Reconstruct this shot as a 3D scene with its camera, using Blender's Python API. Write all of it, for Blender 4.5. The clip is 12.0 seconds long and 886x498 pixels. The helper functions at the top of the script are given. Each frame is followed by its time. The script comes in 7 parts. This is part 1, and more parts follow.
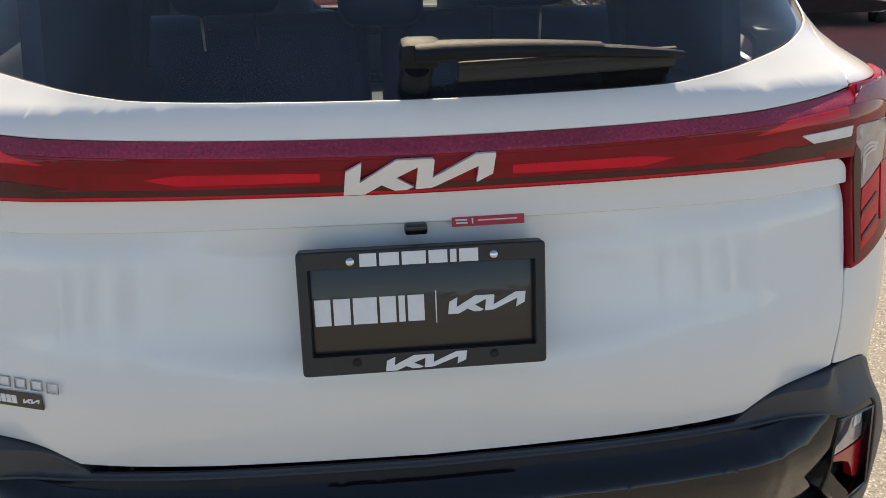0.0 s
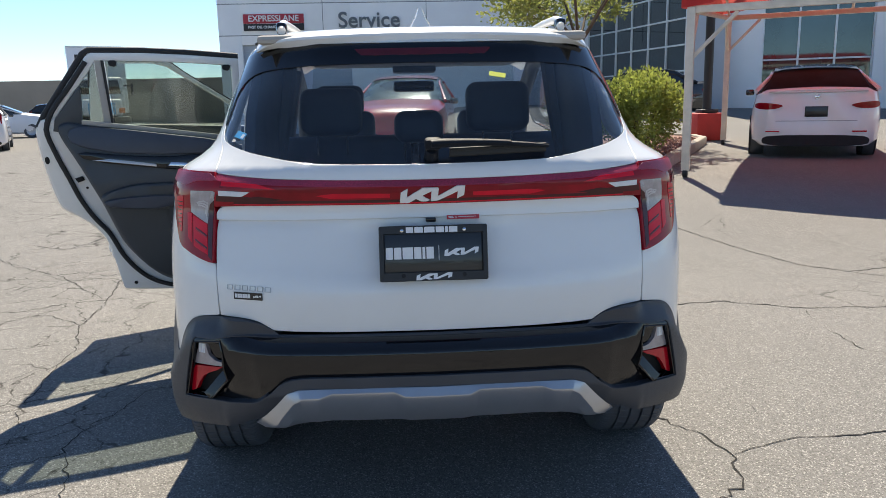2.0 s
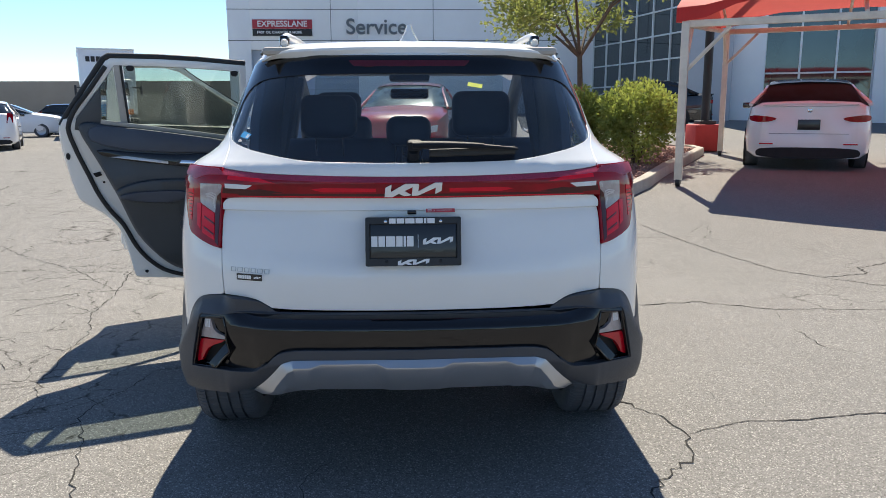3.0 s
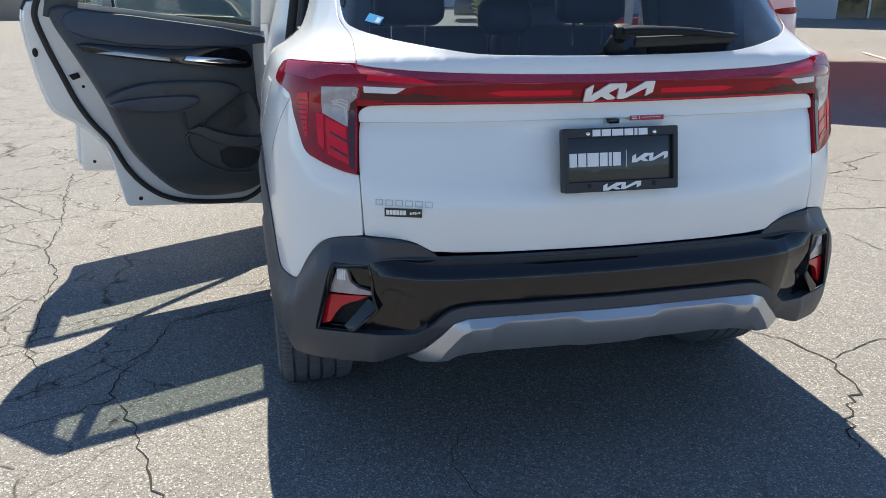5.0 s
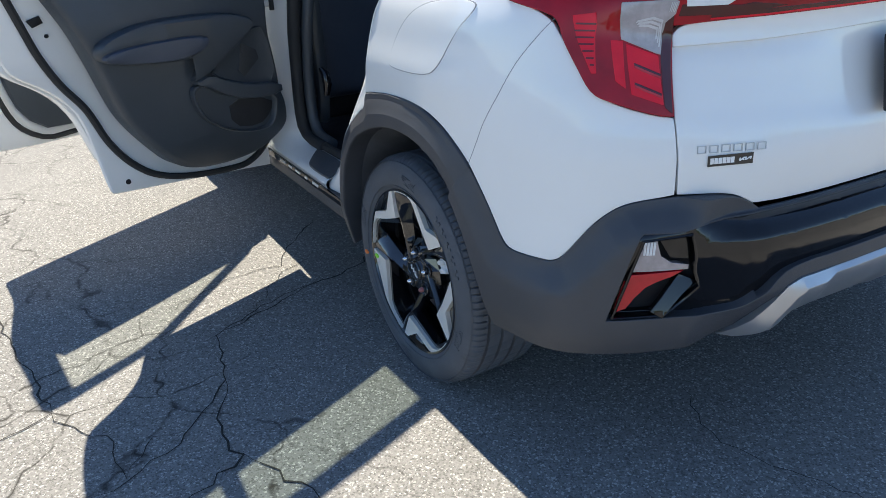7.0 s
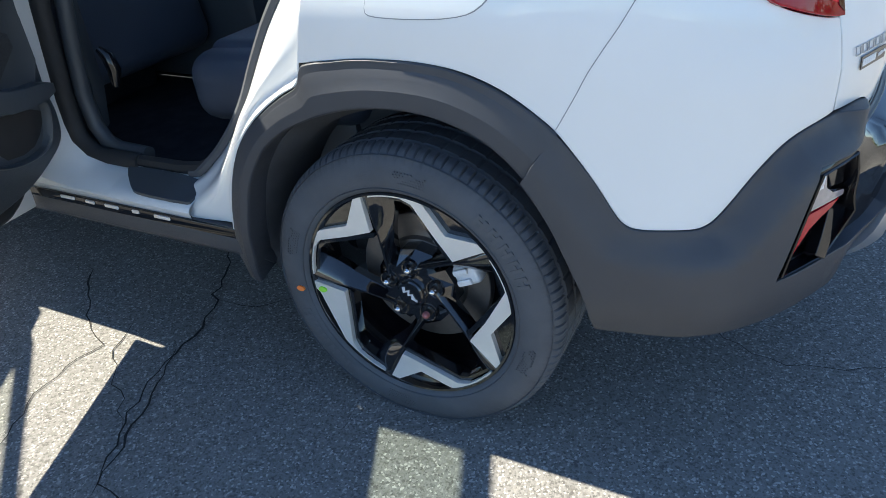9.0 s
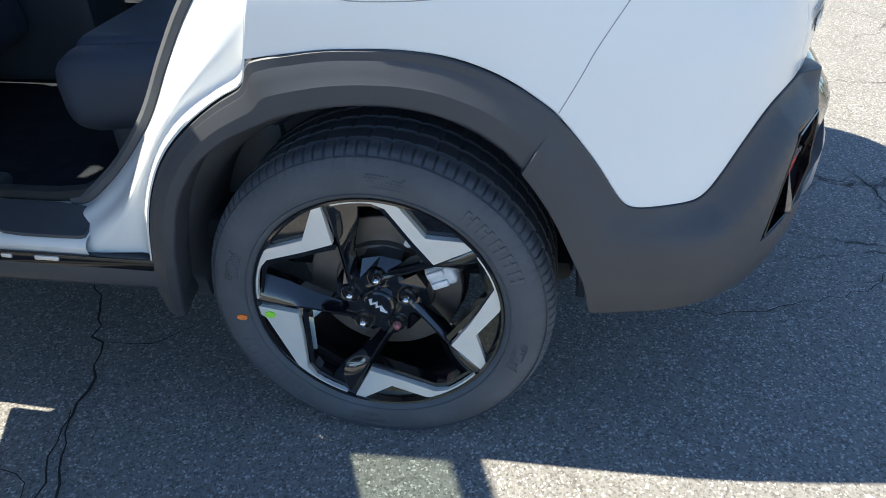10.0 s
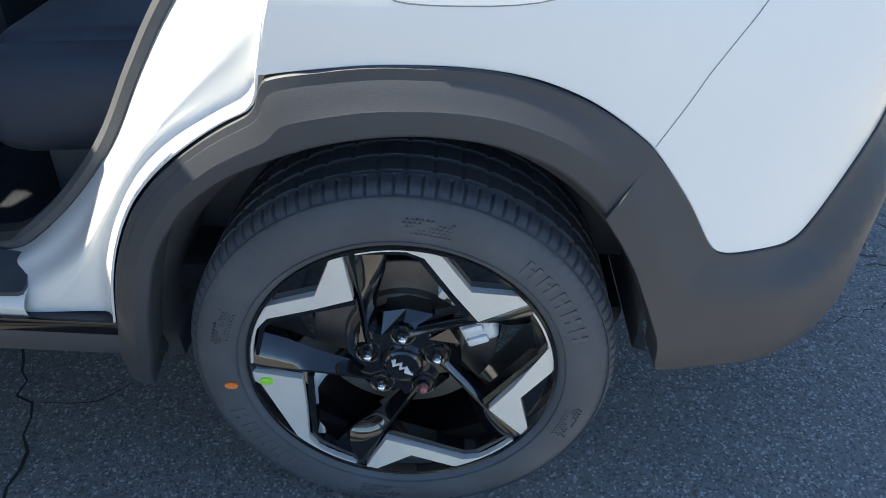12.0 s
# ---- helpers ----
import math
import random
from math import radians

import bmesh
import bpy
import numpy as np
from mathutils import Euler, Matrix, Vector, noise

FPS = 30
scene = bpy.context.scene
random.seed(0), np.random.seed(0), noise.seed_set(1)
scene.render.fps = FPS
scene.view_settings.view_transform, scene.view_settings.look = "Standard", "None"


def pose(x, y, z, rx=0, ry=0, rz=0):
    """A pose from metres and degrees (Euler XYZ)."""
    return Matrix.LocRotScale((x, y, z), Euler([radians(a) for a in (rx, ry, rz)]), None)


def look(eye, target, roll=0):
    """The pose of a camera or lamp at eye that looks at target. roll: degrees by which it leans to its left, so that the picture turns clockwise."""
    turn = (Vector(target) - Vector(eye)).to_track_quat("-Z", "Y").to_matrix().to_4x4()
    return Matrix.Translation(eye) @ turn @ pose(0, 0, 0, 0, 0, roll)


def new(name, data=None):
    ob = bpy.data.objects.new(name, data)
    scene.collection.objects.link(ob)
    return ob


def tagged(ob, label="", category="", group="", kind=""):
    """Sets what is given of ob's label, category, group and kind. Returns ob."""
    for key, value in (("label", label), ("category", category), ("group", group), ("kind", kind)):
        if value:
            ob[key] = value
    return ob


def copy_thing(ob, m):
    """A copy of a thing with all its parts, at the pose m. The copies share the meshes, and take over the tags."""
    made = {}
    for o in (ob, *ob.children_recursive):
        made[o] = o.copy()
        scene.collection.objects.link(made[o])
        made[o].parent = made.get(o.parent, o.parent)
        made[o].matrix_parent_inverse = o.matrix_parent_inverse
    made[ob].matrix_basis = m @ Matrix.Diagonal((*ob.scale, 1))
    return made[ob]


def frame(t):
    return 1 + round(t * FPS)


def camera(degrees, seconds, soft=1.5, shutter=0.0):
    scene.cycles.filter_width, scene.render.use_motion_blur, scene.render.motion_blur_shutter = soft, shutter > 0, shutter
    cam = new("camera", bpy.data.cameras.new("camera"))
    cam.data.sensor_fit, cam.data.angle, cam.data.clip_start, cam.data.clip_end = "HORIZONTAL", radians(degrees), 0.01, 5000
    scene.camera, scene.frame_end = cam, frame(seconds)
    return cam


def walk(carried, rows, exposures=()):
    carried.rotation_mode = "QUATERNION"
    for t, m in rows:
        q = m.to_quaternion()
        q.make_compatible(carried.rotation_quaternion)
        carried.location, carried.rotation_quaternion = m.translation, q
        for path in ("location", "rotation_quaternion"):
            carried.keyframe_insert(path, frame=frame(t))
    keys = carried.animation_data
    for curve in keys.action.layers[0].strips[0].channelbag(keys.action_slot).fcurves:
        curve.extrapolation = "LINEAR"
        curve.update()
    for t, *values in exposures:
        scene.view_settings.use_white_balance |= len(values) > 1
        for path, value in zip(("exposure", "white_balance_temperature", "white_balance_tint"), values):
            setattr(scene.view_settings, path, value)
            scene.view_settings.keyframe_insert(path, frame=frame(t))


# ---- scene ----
cam = camera(60.7, 12.0, soft=0.75)
PATH = [
    (0, (-0.063, -0.878, 1.322), (0.126, 0.978, 0.602), -1.0),
    (0.5, (-0.107, -1.182, 1.336), (0.102, 0.725, 0.771), -1.0),
    (1, (-0.074, -1.501, 1.353), (0.105, 0.429, 0.861), -1.2),
    (1.5, (-0.02, -1.837, 1.36), (0.094, 0.117, 0.952), -1.4),
    (2, (-0.083, -2.15, 1.336), (0.018, -0.19, 0.952), -1.2),
    (2.5, (-0.026, -2.374, 1.325), (0.067, -0.41, 0.959), -0.7),
    (3, (-0.015, -2.451, 1.335), (0.075, -0.487, 0.969), -0.2),
    (3.5, (-0.13, -2.407, 1.308), (-0.086, -0.446, 0.918), 1.1),
    (5.3, (-0.995, -1.638, 1.284), (-0.549, 0.198, 0.626), -0.4),
    (5.5, (-1.089, -1.557, 1.281), (-0.635, 0.269, 0.604), -0.6),
    (6, (-1.284, -1.261, 1.264), (-0.831, 0.533, 0.506), -2.4),
    (6.5, (-1.52, -1.074, 1.263), (-0.881, 0.633, 0.439), -2.9),
    (6.7, (-1.634, -1.007, 1.267), (-0.877, 0.649, 0.441), -2.6),
    (8.3, (-1.971, -0.234, 1.217), (-0.633, 0.913, 0.272), -3.5),
    (8.5, (-2.003, -0.119, 1.203), (-0.594, 0.938, 0.257), -3.9),
    (9, (-1.988, 0.12, 1.197), (-0.476, 0.942, 0.178), -4.3),
    (9.5, (-2.056, 0.336, 1.21), (-0.422, 0.769, 0.141), -2.5),
    (10, (-1.973, 0.495, 1.192), (-0.328, 0.778, 0.091), -1.9),
    (10.5, (-1.908, 0.596, 1.191), (-0.266, 0.795, 0.066), -2.0),
    (11, (-1.885, 0.715, 1.175), (-0.251, 0.649, 0.023), 3.0),
    (11.5, (-1.86, 0.75, 1.17), (-0.231, 0.642, 0.015), 3.5),
    (12, (-1.734, 0.748, 1.153), (-0.098, 0.763, 0.002), 2.3),
]
walk(cam, [(t, look(eye, target, roll)) for t, eye, target, roll in PATH],
     exposures=[(0.0, 1.02, 7900, 8), (0.5, 1.16, 7000, 7), (1.2, 0.94, 6850, 7), (2.5, 0.78, 6350, 7), (3.5, 0.84, 6350, 7), (5.5, 1.10, 6300, 6), (6.5, 1.22, 6250, 6), (8.5, 1.58, 6220, 4), (11.0, 1.62, 6300, 4), (12.0, 1.72, 6500, 4)])

# ---- light ----
SUN_EL, SUN_AZ = 55.2, 2.5          # degrees; azimuth from +y towards +x
world = bpy.data.worlds.new("sky")
scene.world = world
world.use_nodes = True
wn = world.node_tree
sky = wn.nodes.new("ShaderNodeTexSky")
sky.sky_type = "NISHITA"
sky.sun_disc = False
sky.sun_elevation = radians(SUN_EL)
sky.sun_rotation = radians(SUN_AZ)
sky.air_density, sky.dust_density, sky.ozone_density = 0.7, 0.0, 2.6
wn.links.new(sky.outputs[0], wn.nodes["Background"].inputs[0])
wn.nodes["Background"].inputs[1].default_value = 0.106
sun = new("sun", bpy.data.lights.new("sun", "SUN"))
sun.data.energy, sun.data.angle, sun.data.color = 4.9, radians(0.55), (1.0, 0.89, 0.74)
ce = math.cos(radians(SUN_EL))
SUN_DIR = Vector((ce * math.sin(radians(SUN_AZ)), ce * math.cos(radians(SUN_AZ)), math.sin(radians(SUN_EL))))
sun.matrix_world = look(SUN_DIR * 50, (0, 0, 0))

# ---- materials ----
def mat(name, base, rough=0.5, metal=0.0, vary=0.0, scale=8.0, grain=0.0, gscale=200.0, bump=0.0, bscale=300.0,
        coat=0.0, coat_rough=0.03, spec=0.5, rvary=0.0, second=None):
    """Principled material; vary: large stains, grain: fine specks, bump: fine relief."""
    m = bpy.data.materials.new(name)
    m.use_nodes = True
    nt = m.node_tree
    b = nt.nodes["Principled BSDF"]
    b.inputs["Base Color"].default_value = (*base, 1)
    b.inputs["Roughness"].default_value = rough
    b.inputs["Metallic"].default_value = metal
    b.inputs["Specular IOR Level"].default_value = spec
    b.inputs["Coat Weight"].default_value = coat
    b.inputs["Coat Roughness"].default_value = coat_rough
    co = nt.nodes.new("ShaderNodeTexCoord")
    last = None

    def noise_tex(sc, detail=4.0, rg=0.6):
        n = nt.nodes.new("ShaderNodeTexNoise")
        n.inputs["Scale"].default_value = sc
        n.inputs["Detail"].default_value = detail
        n.inputs["Roughness"].default_value = rg
        nt.links.new(co.outputs["Object"], n.inputs["Vector"])
        return n.outputs["Fac"]

    def mix(fac, a, c):
        x = nt.nodes.new("ShaderNodeMix")
        x.data_type = "RGBA"
        nt.links.new(fac, x.inputs["Factor"])
        for sock, v in ((6, a), (7, c)):
            if isinstance(v, tuple):
                x.inputs[sock].default_value = (*v, 1)
            else:
                nt.links.new(v, x.inputs[sock])
        return x.outputs[2]

    def ramp(fac, lo, hi):
        r = nt.nodes.new("ShaderNodeMapRange")
        r.inputs["From Min"].default_value = lo
        r.inputs["From Max"].default_value = hi
        nt.links.new(fac, r.inputs["Value"])
        return r.outputs["Result"]
    if vary or second:
        dark = second or tuple(c * (1 - vary) for c in base)
        last = mix(ramp(noise_tex(scale), 0.35, 0.65), dark, base)
    if grain:
        src = last or base
        darkg = tuple(c * (1 - grain) for c in base)
        lite = tuple(min(1, c * (1 + grain)) for c in base)
        g = noise_tex(gscale, 2.0)
        a = mix(ramp(g, 0.30, 0.5), darkg, src)
        last = mix(ramp(g, 0.58, 0.75), a, lite)
    if last:
        nt.links.new(last, b.inputs["Base Color"])
    if rvary:
        r = nt.nodes.new("ShaderNodeMapRange")
        r.inputs["To Min"].default_value = max(0.02, rough - rvary)
        r.inputs["To Max"].default_value = rough + rvary
        nt.links.new(noise_tex(scale * 1.7), r.inputs["Value"])
        nt.links.new(r.outputs["Result"], b.inputs["Roughness"])
    if bump:
        bp = nt.nodes.new("ShaderNodeBump")
        bp.inputs["Strength"].default_value = 1.0
        bp.inputs["Distance"].default_value = bump
        nt.links.new(noise_tex(bscale, 3.0), bp.inputs["Height"])
        nt.links.new(bp.outputs["Normal"], b.inputs["Normal"])
    return m


def glass(name, tint, gloss=0.02, sheen=0.04, dust=0.0, film=0.0):
    """A thin pane: tinted see-through with a mirror sheen, and dust specks."""
    m = bpy.data.materials.new(name)
    m.use_nodes = True
    nt = m.node_tree
    out = nt.nodes["Material Output"]
    nt.nodes.remove(nt.nodes["Principled BSDF"])
    tr = nt.nodes.new("ShaderNodeBsdfTransparent")
    tr.inputs[0].default_value = (*tint, 1)
    gl = nt.nodes.new("ShaderNodeBsdfGlossy")
    gl.inputs["Roughness"].default_value = gloss
    lw = nt.nodes.new("ShaderNodeLayerWeight")
    pw = nt.nodes.new("ShaderNodeMath")
    pw.operation = "POWER"
    pw.inputs[1].default_value = 4.0
    nt.links.new(lw.outputs["Facing"], pw.inputs[0])
    fr = nt.nodes.new("ShaderNodeMapRange")
    fr.inputs["To Min"].default_value = sheen
    nt.links.new(pw.outputs[0], fr.inputs["Value"])
    mx = nt.nodes.new("ShaderNodeMixShader")
    nt.links.new(fr.outputs[0], mx.inputs[0])
    nt.links.new(tr.outputs[0], mx.inputs[1])
    nt.links.new(gl.outputs[0], mx.inputs[2])
    last = mx.outputs[0]
    if dust:
        co = nt.nodes.new("ShaderNodeTexCoord")
        n = nt.nodes.new("ShaderNodeTexNoise")
        n.inputs["Scale"].default_value = 260
        nt.links.new(co.outputs["Object"], n.inputs["Vector"])
        r = nt.nodes.new("ShaderNodeMapRange")
        r.inputs["From Min"].default_value, r.inputs["From Max"].default_value = 0.62, 0.75
        r.inputs["To Min"].default_value, r.inputs["To Max"].default_value = film, dust + film
        nt.links.new(n.outputs["Fac"], r.inputs["Value"])
        df = nt.nodes.new("ShaderNodeBsdfDiffuse")
        df.inputs[0].default_value = (0.55, 0.5, 0.45, 1)
        m2 = nt.nodes.new("ShaderNodeMixShader")
        nt.links.new(r.outputs[0], m2.inputs[0])
        nt.links.new(last, m2.inputs[1])
        nt.links.new(df.outputs[0], m2.inputs[2])
        last = m2.outputs[0]
    nt.links.new(last, out.inputs[0])
    return m


PAINT = mat("white_paint", (0.80, 0.802, 0.788), 0.38, coat=0.9, coat_rough=0.045, vary=0.03, scale=3, rvary=0.05)
PAINT2 = mat("sedan_white_paint", (0.87, 0.86, 0.87), 0.35, coat=1.0, vary=0.04, scale=2)
RED_DARK = mat("deep_red_lens", (0.060, 0.001, 0.006), 0.06, vary=0.3, scale=8)
PLASTIC = mat("cladding_plastic", (0.051, 0.054, 0.063), 0.48, spec=0.50, vary=0.15, scale=5, bump=0.0004, bscale=900, rvary=0.08)
GLOSS = mat("gloss_black", (0.008, 0.008, 0.010), 0.07, vary=0.2, scale=4, rvary=0.03)
WHEEL_BLACK = mat("gloss_black_wheel", (0.008, 0.008, 0.010), 0.05, spec=0.6, coat=0.9, vary=0.2, scale=12)
JOINT = mat("joint_shadow_gap", (0.30, 0.31, 0.33), 0.8, vary=0.2)
SILVER = mat("silver_trim", (0.47, 0.48, 0.50), 0.33, metal=0.75, vary=0.08, scale=6, rvary=0.06)
LINER = mat("arch_liner_felt", (0.060, 0.062, 0.068), 0.9, vary=0.3, scale=12, bump=0.001, bscale=300)
DARK = mat("dark_cavity", (0.018, 0.018, 0.020), 0.8, vary=0.3, scale=10)
SEAL_GREY = mat("grey_door_seal", (0.10, 0.105, 0.115), 0.6, vary=0.2, scale=9)
RUBBER = mat("rubber_seal", (0.026, 0.027, 0.029), 0.7, bump=0.0005, bscale=500, vary=0.2, scale=9)
WIPER = mat("wiper_plastic", (0.013, 0.016, 0.022), 0.5, spec=0.18, vary=0.12, scale=30, bump=0.0005, bscale=900)
TYRE = mat("tyre_rubber", (0.087, 0.094, 0.108), 0.70, vary=0.25, scale=9, bump=0.0006, bscale=400, rvary=0.1)
TYRE_MARK = mat("tyre_marking", (0.088, 0.094, 0.106), 0.6, vary=0.1)
ALLOY = mat("machined_alloy", (0.82, 0.79, 0.74), 0.34, metal=0.35, vary=0.05, scale=20, bump=0.0002, bscale=700)
STEEL = mat("brake_steel", (0.24, 0.22, 0.205), 0.42, metal=0.8, vary=0.3, scale=14)
CALIPER = mat("cast_aluminium", (0.80, 0.81, 0.83), 0.40, metal=0.15, vary=0.2, scale=30, bump=0.001, bscale=150)
RED_NUT = mat("red_marked_nut", (.42, .16, .15), .35, metal=.4, vary=.2, scale=90)
CHROME = mat("chrome", (0.75, 0.75, 0.76), 0.12, metal=1.0, vary=0.05)
RED_LENS = mat("red_lens", (0.33, 0.003, 0.014), 0.03, spec=0.30, vary=0.35, scale=9, rvary=0.02)
RED_DEEP = mat("deep_red_band", (0.26, 0.003, 0.014), 0.05, spec=0.30, vary=0.25, scale=10)
RED_DIM = mat("unlit_brake_lens", (0.10, 0.006, 0.012), 0.1, vary=0.2, scale=30)
RED_MID = mat("red_lens_element", (0.74, 0.008, 0.030), 0.05, spec=0.25, vary=0.15, scale=12)
RED_BRIGHT = mat("red_reflector", (0.50, 0.004, 0.016), 0.22, coat=0.1, vary=0.15, scale=60)
RED_TOP = mat("dusty_red_lens", (0.42, 0.04, 0.085), 0.35, vary=0.3, scale=4, grain=0.5, gscale=240)
SMOKE = mat("clear_lamp_lens", (0.38, 0.33, 0.335), 0.2, coat=1.0, vary=0.25, scale=40, bump=0.0006, bscale=200)
LENS_LIGHT = mat("clear_lamp_facet", (0.58, 0.54, 0.54), 0.15, coat=1.0, vary=0.2, scale=60)
WHITE_LENS = mat("white_lamp_lens", (0.75, 0.76, 0.78), 0.25, coat=1.0, vary=0.1, scale=50)
EMBLEM = mat("emblem_silver", (0.78, 0.78, 0.79), 0.3, metal=0.3, vary=0.05)
PLATE_BLACK = mat("plate_black", (0.010, 0.010, 0.011), 0.3, coat=0.4, vary=0.3, scale=12)
FRAME_BLACK = mat("plate_frame_black", (0.018, 0.018, 0.019), 0.45, vary=0.2, scale=30)
PRINT_WHITE = mat("print_white", (0.80, 0.80, 0.80), 0.5, vary=0.04, scale=60)
STICKER_RED = mat("sticker_red", (0.55, 0.03, 0.05), 0.4, vary=0.06, scale=50)
STICKER_BLUE = mat("sticker_blue", (0.10, 0.42, 0.75), 0.4, vary=0.1, scale=60)
STICKER_YELLOW = mat("sticker_yellow", (0.75, 0.80, 0.05), 0.5, vary=0.05)
ORANGE = mat("orange_paint_dot", (0.85, 0.22, 0.04), 0.6, vary=0.1, scale=90)
GREEN = mat("green_paint_dot", (0.35, 0.80, 0.06), 0.6, vary=0.1, scale=90)
TRIM = mat("door_trim_plastic", (0.050, 0.060, 0.072), 0.44, vary=0.12, scale=5, bump=0.0005, bscale=700, rvary=0.07)
LEATHER = mat("dark_leatherette", (0.052, 0.065, 0.094), 0.45, vary=0.15, scale=6, bump=0.0008, bscale=350)
CARPET = mat("dark_carpet", (0.032, 0.035, 0.042), 0.95, vary=0.3, scale=20, bump=0.002, bscale=300, spec=0.05)
HEADLINER = mat("light_headliner", (0.42, 0.40, 0.37), 0.9, vary=0.05, scale=4)
REAR_GLASS = glass("privacy_glass", (0.58, 0.64, 0.70), 0.01, 0.07, dust=0.12, film=0.003)
CLEAR_GLASS = glass("window_glass", (0.86, 0.92, 0.89), 0.0)
DOOR_GLASS = glass("door_glass", (0.64, 0.69, 0.66), 0.0)
FRONT_GLASS = glass("front_door_glass", (0.95, 0.97, 0.95), 0.0)
SPEAKER_MESH = mat("speaker_mesh", (.030, .034, .040), .6, grain=.8, gscale=420, bump=.001, bscale=420)
FRIT = mat("black_frit", (0.005, 0.005, 0.006), 0.10, spec=0.4, vary=0.2)


# ---- helpers for building ----
def part(name, bm, material, parent=None, label="", smooth=True, m=None):
    """Links a bmesh as one mesh object under its thing."""
    me = bpy.data.meshes.new(name)
    bm.normal_update()
    bm.to_mesh(me)
    bm.free()
    me.materials.append(material)
    if smooth:
        me.polygons.foreach_set("use_smooth", [True] * len(me.polygons))
        me.set_sharp_from_angle(angle=radians(38))
    ob = new(name, me)
    if parent:
        ob.parent = parent
    if m is not None:
        ob.matrix_basis = m
    if label:
        ob["label"] = label
    return ob


def thing(name, label, category, m=None, group="", kind=""):
    ob = new(name)
    if m is not None:
        ob.matrix_basis = m
    return tagged(ob, label, category, group, kind)


def add_box(bm, c, size, bevel=0.0, rot=None, seg=2):
    """A bevelled block into bm, centred on c."""
    r = bmesh.ops.create_cube(bm, size=1.0)
    vs = r["verts"]
    for v in vs:
        v.co = Vector((v.co.x * size[0], v.co.y * size[1], v.co.z * size[2]))
    if bevel:
        es = list({e for v in vs for e in v.link_edges})
        q = bmesh.ops.bevel(bm, geom=es, offset=bevel, segments=seg, profile=0.5, affect="EDGES")
        vs = list({v for f in q["faces"] for v in f.verts} | {v for v in vs if v.is_valid})
    t = Matrix.Translation(c) @ (rot.to_4x4() if rot else Matrix.Identity(4))
    bmesh.ops.transform(bm, matrix=t, verts=vs)
    return vs


def box(name, c, size, material, parent=None, bevel=0.01, rot=None, label="", seg=2):
    bm = bmesh.new()
    add_box(bm, c, size, bevel, rot, seg)
    return part(name, bm, material, parent, label)


def add_tube(bm, pts, r, seg=10, closed=False, squash=None):
    """A round bar along pts; r may be a list; squash scales the section's second axis."""
    pts = [Vector(p) for p in pts]
    n = len(pts)
    rs = r if isinstance(r, (list, tuple)) else [r] * n
    rings = []
    up, last = Vector((0, 0, 1)), None
    for i, p in enumerate(pts):
        if closed:
            d = pts[(i + 1) % n] - pts[i - 1]
        else:
            d = pts[min(i + 1, n - 1)] - pts[max(i - 1, 0)]
        d.normalize()
        a = d.cross(up) if last is None else last - d * last.dot(d)
        if a.length < 1e-3:
            a = d.cross(Vector((0, 1, 0)))
        a.normalize()
        last = a
        b = a.cross(d)
        k = squash or 1.0
        rings.append([bm.verts.new(p + a * (rs[i] * math.cos(q)) + b * (rs[i] * k * math.sin(q)))
                      for q in [2 * math.pi * j / seg for j in range(seg)]])
    for i in range(n if closed else n - 1):
        A, B = rings[i], rings[(i + 1) % n]
        for j in range(seg):
            bm.faces.new((A[j], A[(j + 1) % seg], B[(j + 1) % seg], B[j]))
    if not closed:
        bm.faces.new(rings[0][::-1])
        bm.faces.new(rings[-1])


def tube(name, pts, r, material, parent=None, seg=10, label="", closed=False, squash=None):
    bm = bmesh.new()
    add_tube(bm, pts, r, seg, closed, squash)
    bmesh.ops.recalc_face_normals(bm, faces=bm.faces)
    return part(name, bm, material, parent, label)


def revolve(name, prof, material, parent=None, seg=48, m=None, label="", axis_x=True, wave=None):
    """Turns a profile of (along, radius) round the x axis; wave(i, k, r) may change a radius."""
    bm = bmesh.new()
    rings = []
    for i in range(seg):
        a = 2 * math.pi * i / seg
        ring = []
        for k, (h, r) in enumerate(prof):
            rr = wave(i, k, r) if wave else r
            ring.append(bm.verts.new((h, rr * math.cos(a), rr * math.sin(a))))
        rings.append(ring)
    for i in range(seg):
        A, B = rings[i], rings[(i + 1) % seg]
        for k in range(len(prof) - 1):
            if prof[k][1] < 1e-6 and prof[k + 1][1] < 1e-6:
                continue
            bm.faces.new((A[k], A[k + 1], B[k + 1], B[k]))
    bmesh.ops.remove_doubles(bm, verts=bm.verts, dist=1e-6)
    bmesh.ops.recalc_face_normals(bm, faces=bm.faces)
    return part(name, bm, material, parent, label, m=m)


def rounded(outline, n=2):
    """Corner cutting on a closed outline; a point with a third value stays sharp."""
    pts = [(p[0], p[1], len(p) > 2) for p in outline]
    for _ in range(n):
        res = []
        k = len(pts)
        for i, (x, y, sharp) in enumerate(pts):
            if sharp:
                res.append((x, y, True))
                continue
            px, py, _s = pts[i - 1]
            qx, qy, _s = pts[(i + 1) % k]
            res.append((x + (px - x) * 0.25, y + (py - y) * 0.25, False))
            res.append((x + (qx - x) * 0.25, y + (qy - y) * 0.25, False))
        pts = res
    return [(p[0], p[1]) for p in pts]


def mirrored(outline):
    return [(-p[0], *p[1:]) for p in outline][::-1]


